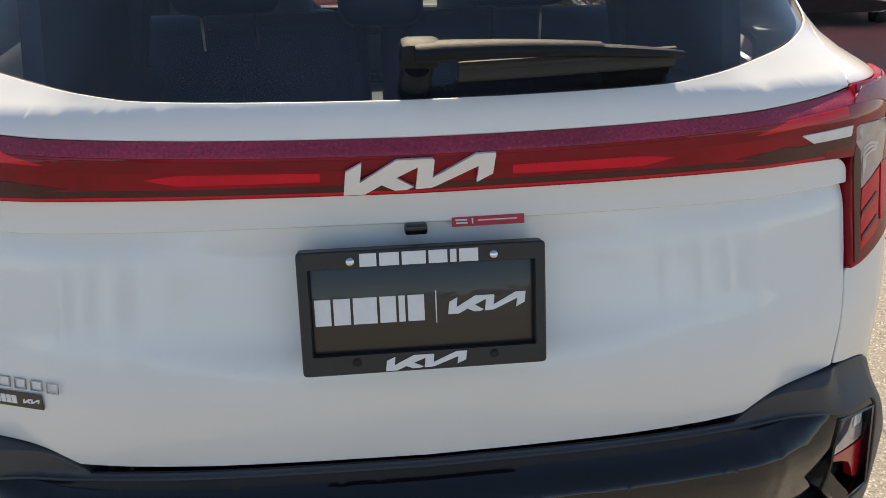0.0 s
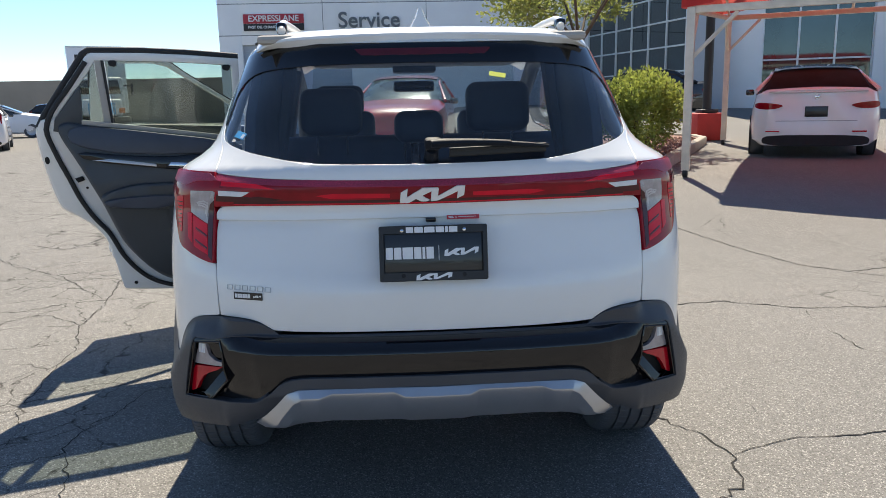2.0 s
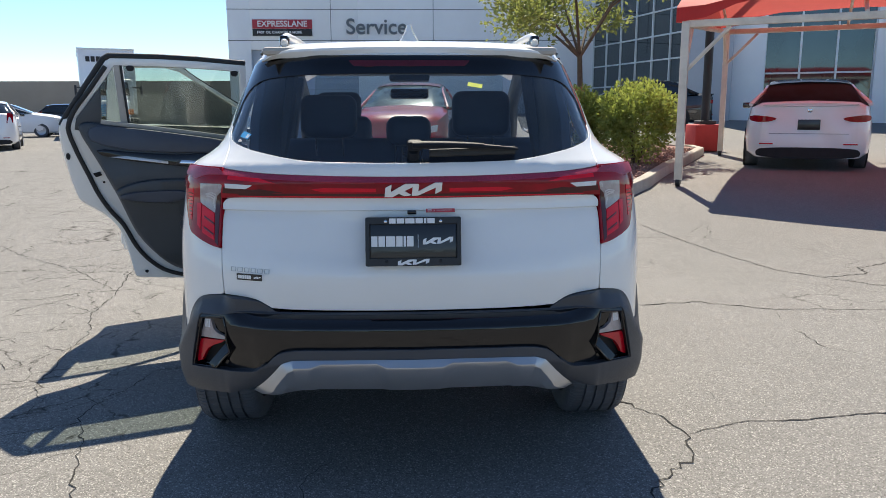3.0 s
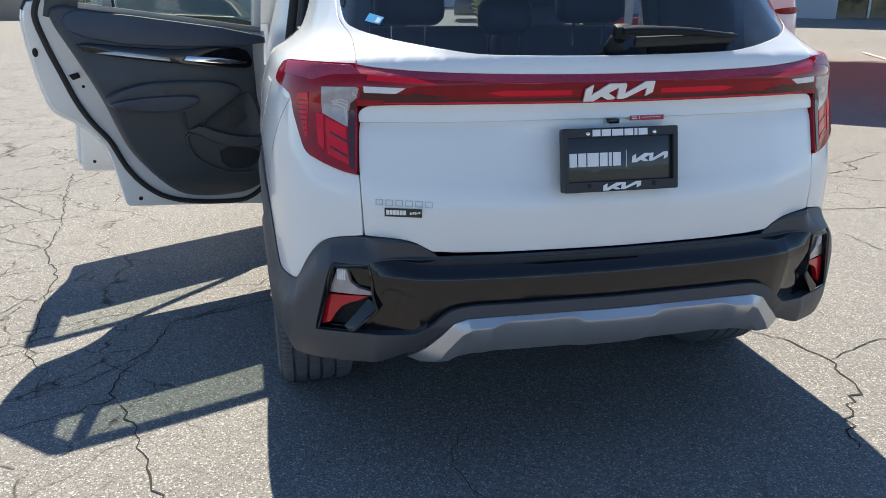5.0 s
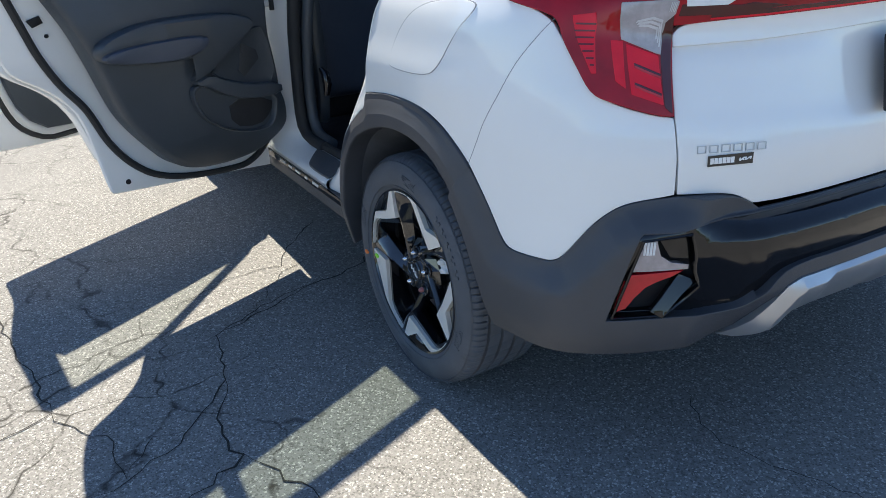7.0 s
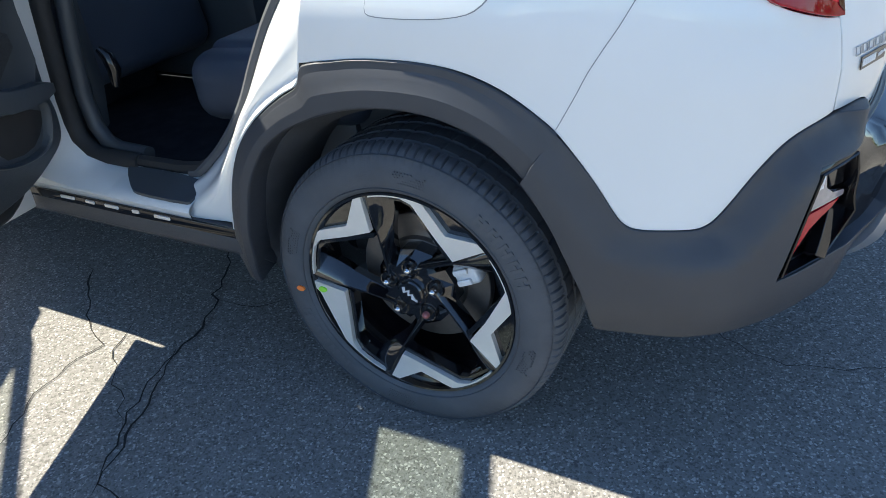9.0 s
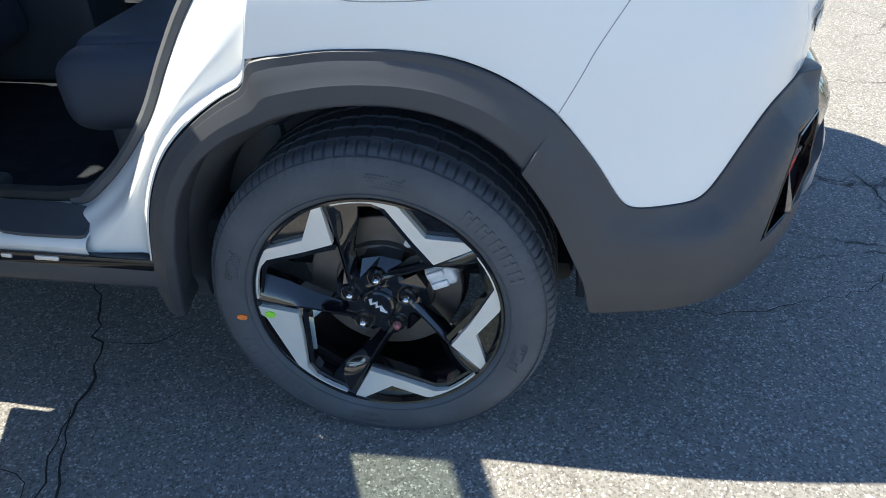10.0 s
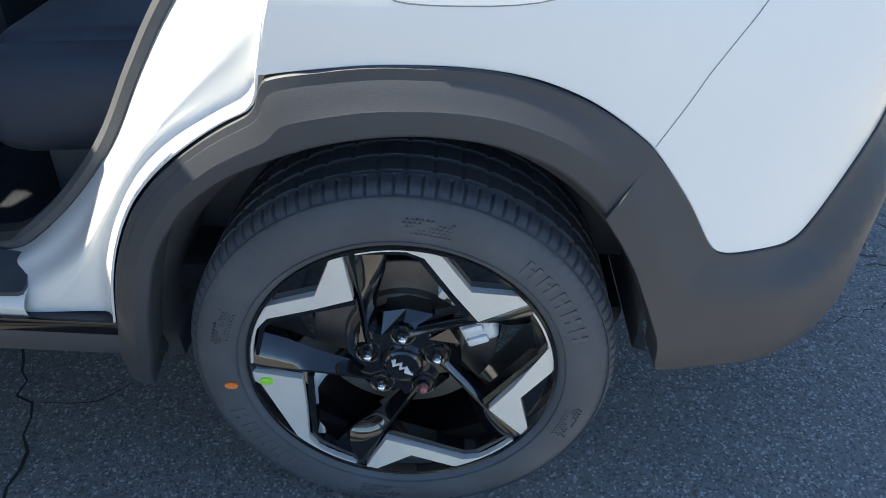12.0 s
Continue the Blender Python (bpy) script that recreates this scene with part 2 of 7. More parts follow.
def prism(name, outline, y0, y1, material, parent=None, label="", bevel=0.0, m=None, to=None, n=0, seg=2):
    """An outline in the x-z plane, thick from y0 to y1, with bevelled rims; to maps a vector."""
    bm = bmesh.new()
    pts = rounded(outline, n) if n else [(p[0], p[1]) for p in outline]
    f = bm.faces.new([bm.verts.new((x, y0, z)) for x, z in pts])
    r = bmesh.ops.extrude_face_region(bm, geom=[f])
    for v in r["geom"]:
        if isinstance(v, bmesh.types.BMVert):
            v.co.y = y1
    bmesh.ops.recalc_face_normals(bm, faces=bm.faces)
    if bevel:
        es = [e for e in bm.edges if abs(e.verts[0].co.y - e.verts[1].co.y) < 1e-6]
        bmesh.ops.bevel(bm, geom=es, offset=bevel, segments=seg, profile=0.5, affect="EDGES", clamp_overlap=True)
    bmesh.ops.triangulate(bm, faces=[f for f in bm.faces if len(f.verts) > 4])
    if to:
        for v in bm.verts:
            v.co = to(v.co)
        bmesh.ops.recalc_face_normals(bm, faces=bm.faces)
    return part(name, bm, material, parent, label, m=m)


def lettering(name, text, size, material, m, parent=None, depth=0.002, label="", bold=0.0):
    """Words in the built-in font as a mesh, in the local x-y plane."""
    cu = bpy.data.curves.new(name, "FONT")
    cu.body, cu.size, cu.extrude, cu.offset = text, size, depth, bold
    cu.align_x, cu.align_y = "CENTER", "CENTER"
    tmp = bpy.data.objects.new(name, cu)
    me = bpy.data.meshes.new_from_object(tmp)
    bpy.data.objects.remove(tmp)
    me.materials.clear()
    me.materials.append(material)
    ob = new(name, me)
    ob.matrix_basis = m
    if parent:
        ob.parent = parent
    if label:
        ob["label"] = label
    return ob

# ---- the white SUV: body surface ----
# plan of the tail and flank at waist height, from the centre of the tail round the corner to the flank
BASE = [(0, 0), (.25, .008), (.468, .030), (.56, .058), (.646, .092), (.70, .122), (.757, .165), (.795, .208), (.828, .265),
        (.86, .36), (.88, .47), (.892, .60), (.899, .80), (.903, 1.1), (.905, 1.6), (.905, 2.2), (.90, 2.8)]
# by height: how far the tail is set forward, and how far the width is drawn in
RISE = [(.20, .10, .93), (.30, .05, .965), (.36, -.005, .985), (.42, -.035, .998), (.55, -.03, 1), (.63, -.02, 1), (.66, .010, 1),
        (.72, .003, 1), (.775, -.001, 1), (.83, .008, 1), (.87, .02, 1), (.98, .045, .992), (1.03, .052, .985), (1.09, .046, .965),
        (1.115, .050, .955), (1.14, .055, .938), (1.17, .076, .885), (1.21, .110, .835), (1.26, .15, .81), (1.34, .21, .785),
        (1.42, .285, .760), (1.48, .345, .74), (1.52, .375, .722), (1.55, .42, .68), (1.575, .50, .55)]


# the flank below the waist, without the ledge of the bumper
SIDE = [(.20, .10), (.30, .05), (.36, .02), (.42, .006), (.55, .003), (.63, .003), (.72, .003), (.775, .003), (.83, .010)]


def glide(x, y):
    """A smooth curve through the points that never overshoots."""
    x, y = np.array(x, float), np.array(y, float)
    h = np.diff(x)
    d = np.diff(y) / h
    m = np.zeros(len(x))
    m[0], m[-1] = d[0], d[-1]
    for i in range(1, len(x) - 1):
        if d[i - 1] * d[i] > 0:
            w1, w2 = 2 * h[i] + h[i - 1], h[i] + 2 * h[i - 1]
            m[i] = (w1 + w2) / (w1 / d[i - 1] + w2 / d[i])

    def f(q):
        q = np.clip(np.asarray(q, float), x[0], x[-1])
        i = np.clip(np.searchsorted(x, q) - 1, 0, len(x) - 2)
        t = (q - x[i]) / h[i]
        return ((1 + 2 * t) * (1 - t) ** 2 * y[i] + t * (1 - t) ** 2 * h[i] * m[i]
                + t * t * (3 - 2 * t) * y[i + 1] + t * t * (t - 1) * h[i] * m[i + 1])
    return f


arc = np.concatenate([[0], np.cumsum(np.hypot(*np.diff(np.array(BASE), axis=0).T))])
plan_x, plan_y = glide(arc, [b[0] for b in BASE]), glide(arc, [b[1] for b in BASE])
set_tail, draw_in = glide([r[0] for r in RISE], [r[1] for r in RISE]), glide([r[0] for r in RISE], [r[2] for r in RISE])
set_side = glide([r[0] for r in SIDE] + [r[0] for r in RISE[10:]], [r[1] for r in SIDE] + [r[1] for r in RISE[10:]])


def ease(v):
    v = np.clip(v, 0, 1)
    return v * v * (3 - 2 * v)


def set_fwd(s, z):
    w = ease((abs(s) - .48) / .20)
    return set_tail(z) * (1 - w) + set_side(z) * w


def skin(s, z):
    """Points of the body's skin at the way s round the plan and the height z (arrays)."""
    s, z = np.asarray(s, float), np.asarray(z, float)
    return np.stack([np.sign(s) * plan_x(abs(s)) * draw_in(z), plan_y(abs(s)) + set_fwd(s, z), z], -1)


def skin_normal(s, z):
    e = 0.004
    n = np.cross(skin(s + e, z) - skin(s - e, z), skin(s, z + e) - skin(s, z - e))
    return n / np.maximum(np.linalg.norm(n, axis=-1, keepdims=True), 1e-9)


def on_skin(s, z, off=0.0):
    """One point, and the outward normal there."""
    n = skin_normal(np.array([s]), np.array([z]))[0]
    return Vector(skin(np.array([s]), np.array([z]))[0] + n * off), Vector(n)


def skin_frame(s, z, off=0.0, roll=0.0):
    """A pose lying on the skin: x along it to the right, y up it, z outward."""
    p, n = on_skin(s, z, off)
    x = Vector((0, 0, 1)).cross(n).normalized()
    y = n.cross(x)
    m = Matrix((x, y, n)).transposed().to_4x4()
    m.translation = p
    return m @ Matrix.Rotation(radians(roll), 4, "Z")


def panel(name, outline, material, parent, off=0.0, thick=0.014, step=0.025, bulge=None, label="", n=2, edge=0.0025, holes=()):
    """A sheet on the body's skin inside an outline of (s, z), less its holes, with rolled edges turned inward."""
    bm = bmesh.new()
    loops = [rounded(outline, n)] + [rounded(h, 1) for h in holes]
    for pts in loops:
        vs = [bm.verts.new((a, b, 0)) for a, b in pts]
        for i in range(len(vs)):
            bm.edges.new((vs[i - 1], vs[i]))
    bmesh.ops.triangle_fill(bm, use_beauty=True, use_dissolve=False, edges=bm.edges[:], normal=(0, 0, 1))
    pts = loops[0]
    for ax in (0, 1):
        lo, hi = min(p[ax] for p in pts), max(p[ax] for p in pts)
        k = math.floor(lo / step) + 1
        while k * step < hi:
            co, no = [0, 0, 0], [0, 0, 0]
            co[ax], no[ax] = k * step, 1
            bmesh.ops.bisect_plane(bm, geom=bm.verts[:] + bm.edges[:] + bm.faces[:], plane_co=co, plane_no=no, dist=1e-5)
            k += 1
    bmesh.ops.dissolve_degenerate(bm, edges=bm.edges, dist=1e-5)
    bm.verts.index_update()
    flat = np.array([v.co[:2] for v in bm.verts])

    def lift(a, b):
        o = off + (bulge(a, b) if bulge else 0.0)
        return skin(a, b) + skin_normal(a, b) * (np.zeros(len(a)) + o)[:, None]
    s, z = flat[:, 0], flat[:, 1]
    e = 0.004
    nor = np.cross(lift(s + e, z) - lift(s - e, z), lift(s, z + e) - lift(s, z - e))
    nor /= np.maximum(np.linalg.norm(nor, axis=-1, keepdims=True), 1e-9)
    pos = lift(s, z)
    faces, rim, outward = [], [], {}
    for fc in bm.faces:
        ids = [v.index for v in fc.verts]
        a, b, c = (flat[i] for i in ids[:3])
        if (b[0] - a[0]) * (c[1] - a[1]) - (b[1] - a[1]) * (c[0] - a[0]) < 0:
            ids.reverse()
        faces.append(ids)
    for ed in bm.edges:
        if len(ed.link_faces) != 1:
            continue
        i, j = ed.verts[0].index, ed.verts[1].index
        inside = np.mean([v.co[:2] for v in ed.link_faces[0].verts], axis=0) - (flat[i] + flat[j]) / 2
        d = flat[j] - flat[i]
        if d[0] * inside[1] - d[1] * inside[0] < 0:
            i, j, d = j, i, -d
        rim.append((i, j))
        w = np.array([d[1], -d[0]]) / max(np.hypot(*d), 1e-9)
        for q in (i, j):
            outward[q] = outward.get(q, 0) + w
    bm.free()
    keys = list(outward)
    o2 = np.array([outward[k] / max(np.hypot(*outward[k]), 1e-9) for k in keys])
    P, Nn = pos[keys], nor[keys]
    side = lift(s[keys] + o2[:, 0] * .002, z[keys] + o2[:, 1] * .002) - P
    side -= Nn * np.sum(side * Nn, axis=1)[:, None]
    side /= np.maximum(np.linalg.norm(side, axis=1, keepdims=True), 1e-9)
    verts, norms = [tuple(p) for p in pos], [tuple(q) for q in nor]
    where = {k: i for i, k in enumerate(keys)}
    prev = {k: k for k in keys}
    for depth, outw in ((edge * 0.35, edge * 0.6), (edge, edge), (thick, edge)):
        base = len(verts)
        w = min(1.0, depth / edge)
        ring = P + side * outw - Nn * depth
        rn = Nn * (1 - w) + side * w
        rn /= np.linalg.norm(rn, axis=1, keepdims=True)
        verts += [tuple(p) for p in ring]
        norms += [tuple(q) for q in rn]
        cur = {k: base + where[k] for k in keys}
        faces += [[prev[j], prev[i], cur[i], cur[j]] for i, j in rim]
        prev = cur
    me = bpy.data.meshes.new(name)
    me.from_pydata(verts, [], faces)
    me.materials.append(material)
    me.polygons.foreach_set("use_smooth", [True] * len(me.polygons))
    me.update()
    me.normals_split_custom_set_from_vertices(norms)
    ob = new(name, me)
    ob.parent = parent
    if label:
        ob["label"] = label
    return ob


def strip(name, rows, material, parent, label="", flip=False, sharp=38):
    """A sheet through rows of points, all rows of one length."""
    bm = bmesh.new()
    vs = [[bm.verts.new(p) for p in r] for r in rows]
    for a, b in zip(vs, vs[1:]):
        for i in range(len(a) - 1):
            q = (a[i], a[i + 1], b[i + 1], b[i])
            bm.faces.new(q[::-1] if flip else q)
    ob = part(name, bm, material, parent, label)
    if sharp != 38:
        ob.data.set_sharp_from_angle(angle=radians(sharp))
    return ob


def along(outline, count):
    """An open curve of (s, z) through the points, evenly divided."""
    p = np.array(outline, float)
    d = np.concatenate([[0], np.cumsum(np.hypot(*np.diff(p, axis=0).T))])
    q = np.linspace(0, d[-1], count)
    return np.stack([glide(d, p[:, 0])(q), glide(d, p[:, 1])(q)], -1)


suv = thing("suv", "white compact SUV with black cladding and both near-side doors open", "car")
G = 0.0022   # half a panel gap

# tailgate
gate_low = [(-.468, .670), (.468, .670), (.500, .689), (.530, .704), (.574, .712), (.655, .716, 1), (.660, .80), (.661, .871),
            (.662, .96), (.662, .997, 1), (.50, .999), (.25, 1.000), (-.25, 1.000), (-.50, .999), (-.662, .997, 1), (-.662, .96),
            (-.661, .871), (-.660, .80), (-.655, .716, 1), (-.574, .712), (-.530, .704), (-.500, .689)]


def gate_bulge(s, z):
    # the lower sheet tucks in under the lip, and a shallow bowl lies round the plate
    t = np.clip((z - .955) / .045, 0, 1)
    bowl = np.exp(-((s / .30) ** 4)) * np.clip((z - .80) / .05, 0, 1) * np.clip((1.0 - z) / .03, 0, 1)
    return -.007 * t * t - .010 * bowl


panel("tailgate_panel", gate_low, PAINT, suv, bulge=gate_bulge, step=.02)
gate_lip = [(-.662, 1.0005, 1), (-.50, 1.0025), (-.25, 1.0035), (.25, 1.0035), (.50, 1.0025), (.662, 1.0005, 1), (.664, 1.022),
            (.645, 1.0365), (.598, 1.040), (.534, 1.0425), (.402, 1.044), (0, 1.041), (-.402, 1.044), (-.534, 1.0425),
            (-.598, 1.040), (-.645, 1.0365), (-.664, 1.022)]
panel("tailgate_lip", gate_lip, PAINT, suv, off=.004, step=.02, thick=.02)
gate_top = [(-.697, 1.139, 1), (-.55, 1.126), (-.25, 1.117), (0, 1.115), (.25, 1.117), (.55, 1.126), (.697, 1.139, 1), (.745, 1.168),
            (.80, 1.203), (.855, 1.230), (.890, 1.248), (.932, 1.30), (.962, 1.42), (.974, 1.540), (.953, 1.544), (.940, 1.42), (.912, 1.30), (.868, 1.238), (.80, 1.218),
            (.67, 1.196), (.60, 1.187), (.44, 1.167), (.36, 1.160), (.0, 1.155), (-.36, 1.160), (-.44, 1.167), (-.60, 1.187),
            (-.67, 1.196), (-.80, 1.218), (-.868, 1.238), (-.912, 1.30), (-.940, 1.42), (-.953, 1.544), (-.974, 1.540), (-.962, 1.42),
            (-.932, 1.30), (-.890, 1.248), (-.855, 1.230), (-.80, 1.203), (-.745, 1.168)]
panel("tailgate_frame", gate_top, PAINT, suv, step=.02)
glass_out = [(-.866, 1.241), (-.80, 1.221), (-.66, 1.198), (-.44, 1.170), (-.36, 1.163), (0, 1.158), (.36, 1.163), (.44, 1.170), (.66, 1.198),
             (.80, 1.221), (.866, 1.241), (.909, 1.30), (.937, 1.42), (.950, 1.543, 1), (.60, 1.524), (-.60, 1.524), (-.950, 1.543, 1), (-.937, 1.42),
             (-.909, 1.30)]
rear_glass = panel("rear_window", glass_out, REAR_GLASS, suv, off=-.002, thick=.003, step=.05, edge=.001, label="dark tinted dusty glass")
frit_top = [(-.60, 1.523), (-.948, 1.542, 1), (-.935, 1.42), (-.907, 1.305), (-.875, 1.262), (-.865, 1.30), (-.86, 1.38), (-.80, 1.425), (-.70, 1.448), (-.35, 1.458), (.35, 1.458), (.70, 1.448), (.80, 1.425),
            (.86, 1.38), (.865, 1.30), (.875, 1.262), (.907, 1.305), (.935, 1.42), (.948, 1.542, 1), (.60, 1.523)]
panel("window_frit", frit_top, FRIT, rear_glass, off=.0012, thick=.0015, edge=.001, step=.05)
brake3 = panel("high_brake_light", [(-.305, 1.503), (-.275, 1.484), (.26, 1.484), (.29, 1.503)], RED_DIM, suv, off=.004, thick=.02, step=.04, n=0)

# lamp bar across the gate
bar_low = [(-.668, 1.040), (-.645, 1.042), (-.598, 1.0445), (-.534, 1.047), (-.402, 1.0485), (0, 1.0455), (.402, 1.0485), (.534, 1.047),
           (.598, 1.0445), (.645, 1.042), (.668, 1.040)]
bar_mid = [(.690, 1.113, 1), (.55, 1.103), (.25, 1.094), (0, 1.092), (-.25, 1.094), (-.55, 1.103), (-.690, 1.113, 1)]
lamp_bar = panel("tail_lamp_bar", [(bar_low[0][0], bar_low[0][1], 1), *bar_low[1:-1], (bar_low[-1][0], bar_low[-1][1], 1),
                                   (.672, 1.06), *bar_mid, (-.672, 1.06)],
                 RED_LENS, suv, off=.012, thick=.03, step=.02, label="dark red lens with dusty top edge")
bar_top = [(-.692, 1.115, 1), (-.55, 1.105), (-.25, 1.096), (0, 1.094), (.25, 1.096), (.55, 1.105), (.692, 1.115, 1), (.696, 1.134, 1),
           (.55, 1.122), (.25, 1.1135), (0, 1.1115), (-.25, 1.1135), (-.55, 1.122), (-.696, 1.134, 1)]
panel("lens_top", bar_top, RED_TOP, lamp_bar, off=.0115, thick=.02, step=.02,
      bulge=lambda s, z: -.012 * np.clip((z - (1.094 + .04 * s * s)) / .02, 0, 1))
for sg in (-1, 1):
    f = (lambda q: q) if sg > 0 else mirrored
    o = [(.125, 1.066), (.125, 1.076), (.30, 1.078), (.345, 1.074), (.30, 1.066)]
    o2 = [(.47, 1.092), (.655, 1.099), (.655, 1.110), (.53, 1.104)]
    w = [(.553, 1.084), (.660, 1.086), (.656, 1.073), (.575, 1.0725)]
    fin = [(.440, 1.064), (.520, 1.072), (.545, 1.069), (.665, 1.075), (.665, 1.056), (.55, 1.056)]
    panel("lit_red_element", f(o), RED_MID, lamp_bar, off=.0128, thick=.004, step=.04, edge=.001, n=0)
    panel("lit_red_element", f(o2), RED_MID, lamp_bar, off=.0128, thick=.004, step=.04, edge=.001, n=0)
    panel("dark_fin", f(fin), RED_DARK, lamp_bar, off=.0130, thick=.004, step=.04, edge=.001, n=0)
    panel("reverse_lamp", f(w), WHITE_LENS, lamp_bar, off=.0145, thick=.004, step=.04, edge=.001, n=0)
    # bands of deeper red painted on for sky and ground mirrored in the lens
    glow = [(.0, 1.079), (.30, 1.081), (.52, 1.089), (.66, 1.095), (.66, 1.108), (.55, 1.1005), (.25, 1.0915), (.0, 1.0895)]
    panel("upper_glow", f(glow), RED_DEEP, lamp_bar, off=.0126, thick=.003, step=.04, edge=.001, n=0)
    panel("lower_line", f([(.0, 1.0468), (.40, 1.0495), (.60, 1.0462), (.60, 1.0488), (.40, 1.0525), (.0, 1.0498)]), RED_MID, lamp_bar, off=.0128, thick=.003, step=.04, edge=.0005, n=0)
    low = [(.0, 1.050), (.40, 1.0525), (.60, 1.050), (.60, 1.0585), (.40, 1.060), (.0, 1.058)]
    panel("lower_shade", f(low), RED_DARK, lamp_bar, off=.0128, thick=.003, step=.04, edge=.001, n=0)

# lamp clusters on the rear wings
cluster = [(.700, 1.136, 1), (.86, 1.136), (.988, 1.134), (1.012, 1.115), (1.026, 1.086), (1.000, 1.078), (.905, 1.062), (.880, 1.045), (.866, 1.010),
           (.840, .962), (.822, .925), (.806, .911), (.785, .904), (.744, .889), (.696, .876), (.669, .872, 1), (.6685, .95), (.670, 1.048), (.682, 1.10)]
for sg in (-1, 1):
    f = (lambda q: q) if sg > 0 else mirrored
    lamp = panel("tail_lamp", f(cluster), RED_LENS, suv, off=.010, thick=.03, step=.018, n=1, label="red lens with smoked clear reversing section")
    clear = [(.777, 1.081), (.682, 1.084), (.673, 1.081), (.673, 1.060), (.687, 1.045), (.690, .986), (.698, .989), (.761, 1.016)]
    c0 = panel("clear_section", f(clear), SMOKE, lamp, off=.0125, thick=.004, step=.03, edge=.001, n=0, label="smoked clear reversing lens")
    for k in range(3):
        g = .007 * k
        nest = [(.741 - g * .5, 1.046 - g * .5), (.739 - g * .5, 1.050 - g * .5), (.712 + g * .3, 1.056 - g), (.692 + k * .003, 1.050 - g), (.692 + k * .003, 1.000 + g), (.694 + k * .003, 1.000 + g), (.694 + k * .003, 1.046 - g), (.712 + g * .3, 1.052 - g)]
        panel("inner_reflector", f(nest), LENS_LIGHT, lamp, off=.0133, thick=.001, step=.04, edge=.0004, n=0)
    for k in range(4):
        a = .676 + k * .003
        panel("clear_rib", f([(a, 1.064), (a + .0012, 1.064), (a + .0012, 1.080), (a, 1.080)]), LENS_LIGHT, lamp, off=.0134, thick=.001, step=.04, edge=.0004, n=0)
    dk = [(.690, 1.042), (.674, 1.056), (.671, 1.040), (.672, .878), (.684, .889), (.6885, .984)]
    panel("dark_frame", f(dk), RED_DARK, lamp, off=.0118, thick=.003, step=.04, edge=.001, n=0)
    panel("lower_element", f([(.752, 1.006), (.694, .983), (.687, .894), (.744, .915)]), RED_MID, lamp, off=.0116, thick=.003, step=.03, edge=.001, n=0)
    panel("inner_bar", f([(.780, 1.014), (.759, 1.012), (.755, .926), (.772, .940)]), RED_MID, lamp, off=.0120, thick=.003, step=.03, edge=.001, n=0)
    for a in (0, -.0355):
        for d, mt in ((0, RED_DARK), (.0045, RED_BRIGHT)):
            rib = [(.738, .972 + a - d), (.690, .950 + a - d), (.690, .946 + a - d), (.738, .968 + a - d)]
            panel("light_rib", f(rib), mt, lamp, off=.0130, thick=.002, step=.04, edge=.0005, n=0)
    side = [(.858, 1.058), (.818, 1.064), (.810, 1.044), (.808, .954), (.816, .954), (.836, 1.004)]
    panel("side_element", f(side), RED_MID, lamp, off=.0115, thick=.003, step=.03, edge=.001, n=0)
    for k in range(7):
        z = .968 + k * .0125
        w = .810 + .030 * min(1, k / 4.5) + .008
        panel("side_rib", f([(.811, z), (w, z), (w, z + .0022), (.811, z + .0022)]), RED_DARK, lamp, off=.0124, thick=.002, step=.04, edge=.0005, n=0)
    topc = [(.962, 1.130), (.86, 1.133), (.712, 1.132), (.690, 1.124), (.676, 1.114), (.747, 1.112), (.776, 1.107), (.811, 1.096), (.858, 1.100), (.953, 1.104)]
    panel("lens_top", f(topc), RED_TOP, lamp, off=.0118, thick=.003, step=.03, edge=.001, n=0)

# rear wings
wing_arch = [(1.150, .724), (1.176, .745), (1.215, .773), (1.257, .796), (1.31, .815), (1.375, .824), (1.45, .825), (1.55, .817), (1.637, .804)]
wing_low = [(.665, .716, 1), (.691, .712), (.728, .707), (.761, .699), (.786, .686), (.809, .667), (.834, .640), (.863, .600), (.881, .576), (.895, .562),
            (.913, .5545), (.935, .553), (.97, .5525), (1.0, .5525), (1.018, .555), (1.032, .562), (1.045, .578), (1.060, .602), (1.083, .639), (1.117, .684)]
wing = [*wing_low, *wing_arch[:-1], (1.634, .804, 1), (1.607, .86), (1.575, .92), (1.53, 1.0), (1.47, 1.09), (1.42, 1.16),
        (1.36, 1.30), (1.34, 1.48), (1.30, 1.532), (1.20, 1.543), (1.05, 1.545), (.985, 1.543), (.968, 1.530), (.975, 1.505), (.973, 1.42), (.943, 1.30), (.898, 1.245), (.862, 1.227),
        (.808, 1.203), (.752, 1.168), (.706, 1.141, 1), (.86, 1.141), (.99, 1.139), (1.031, 1.086), (.91, 1.056), (.875, 1.016),
        (.846, .966), (.823, .917), (.787, .8985), (.745, .8835), (.697, .8705), (.668, .8665, 1), (.667, .80)]


def wing_bulge(s, z):
    # shoulder over the wheel arch and a soft hollow under the lamp
    a = np.abs(s)
    return .004 * np.exp(-(((a - 1.43) / .30) ** 4)) * np.exp(-(((z - .885) / .050) ** 2)) - .001 * np.exp(-(((a - 1.35) / .4) ** 2)) * np.exp(-(((z - 1.0) / .08) ** 2))


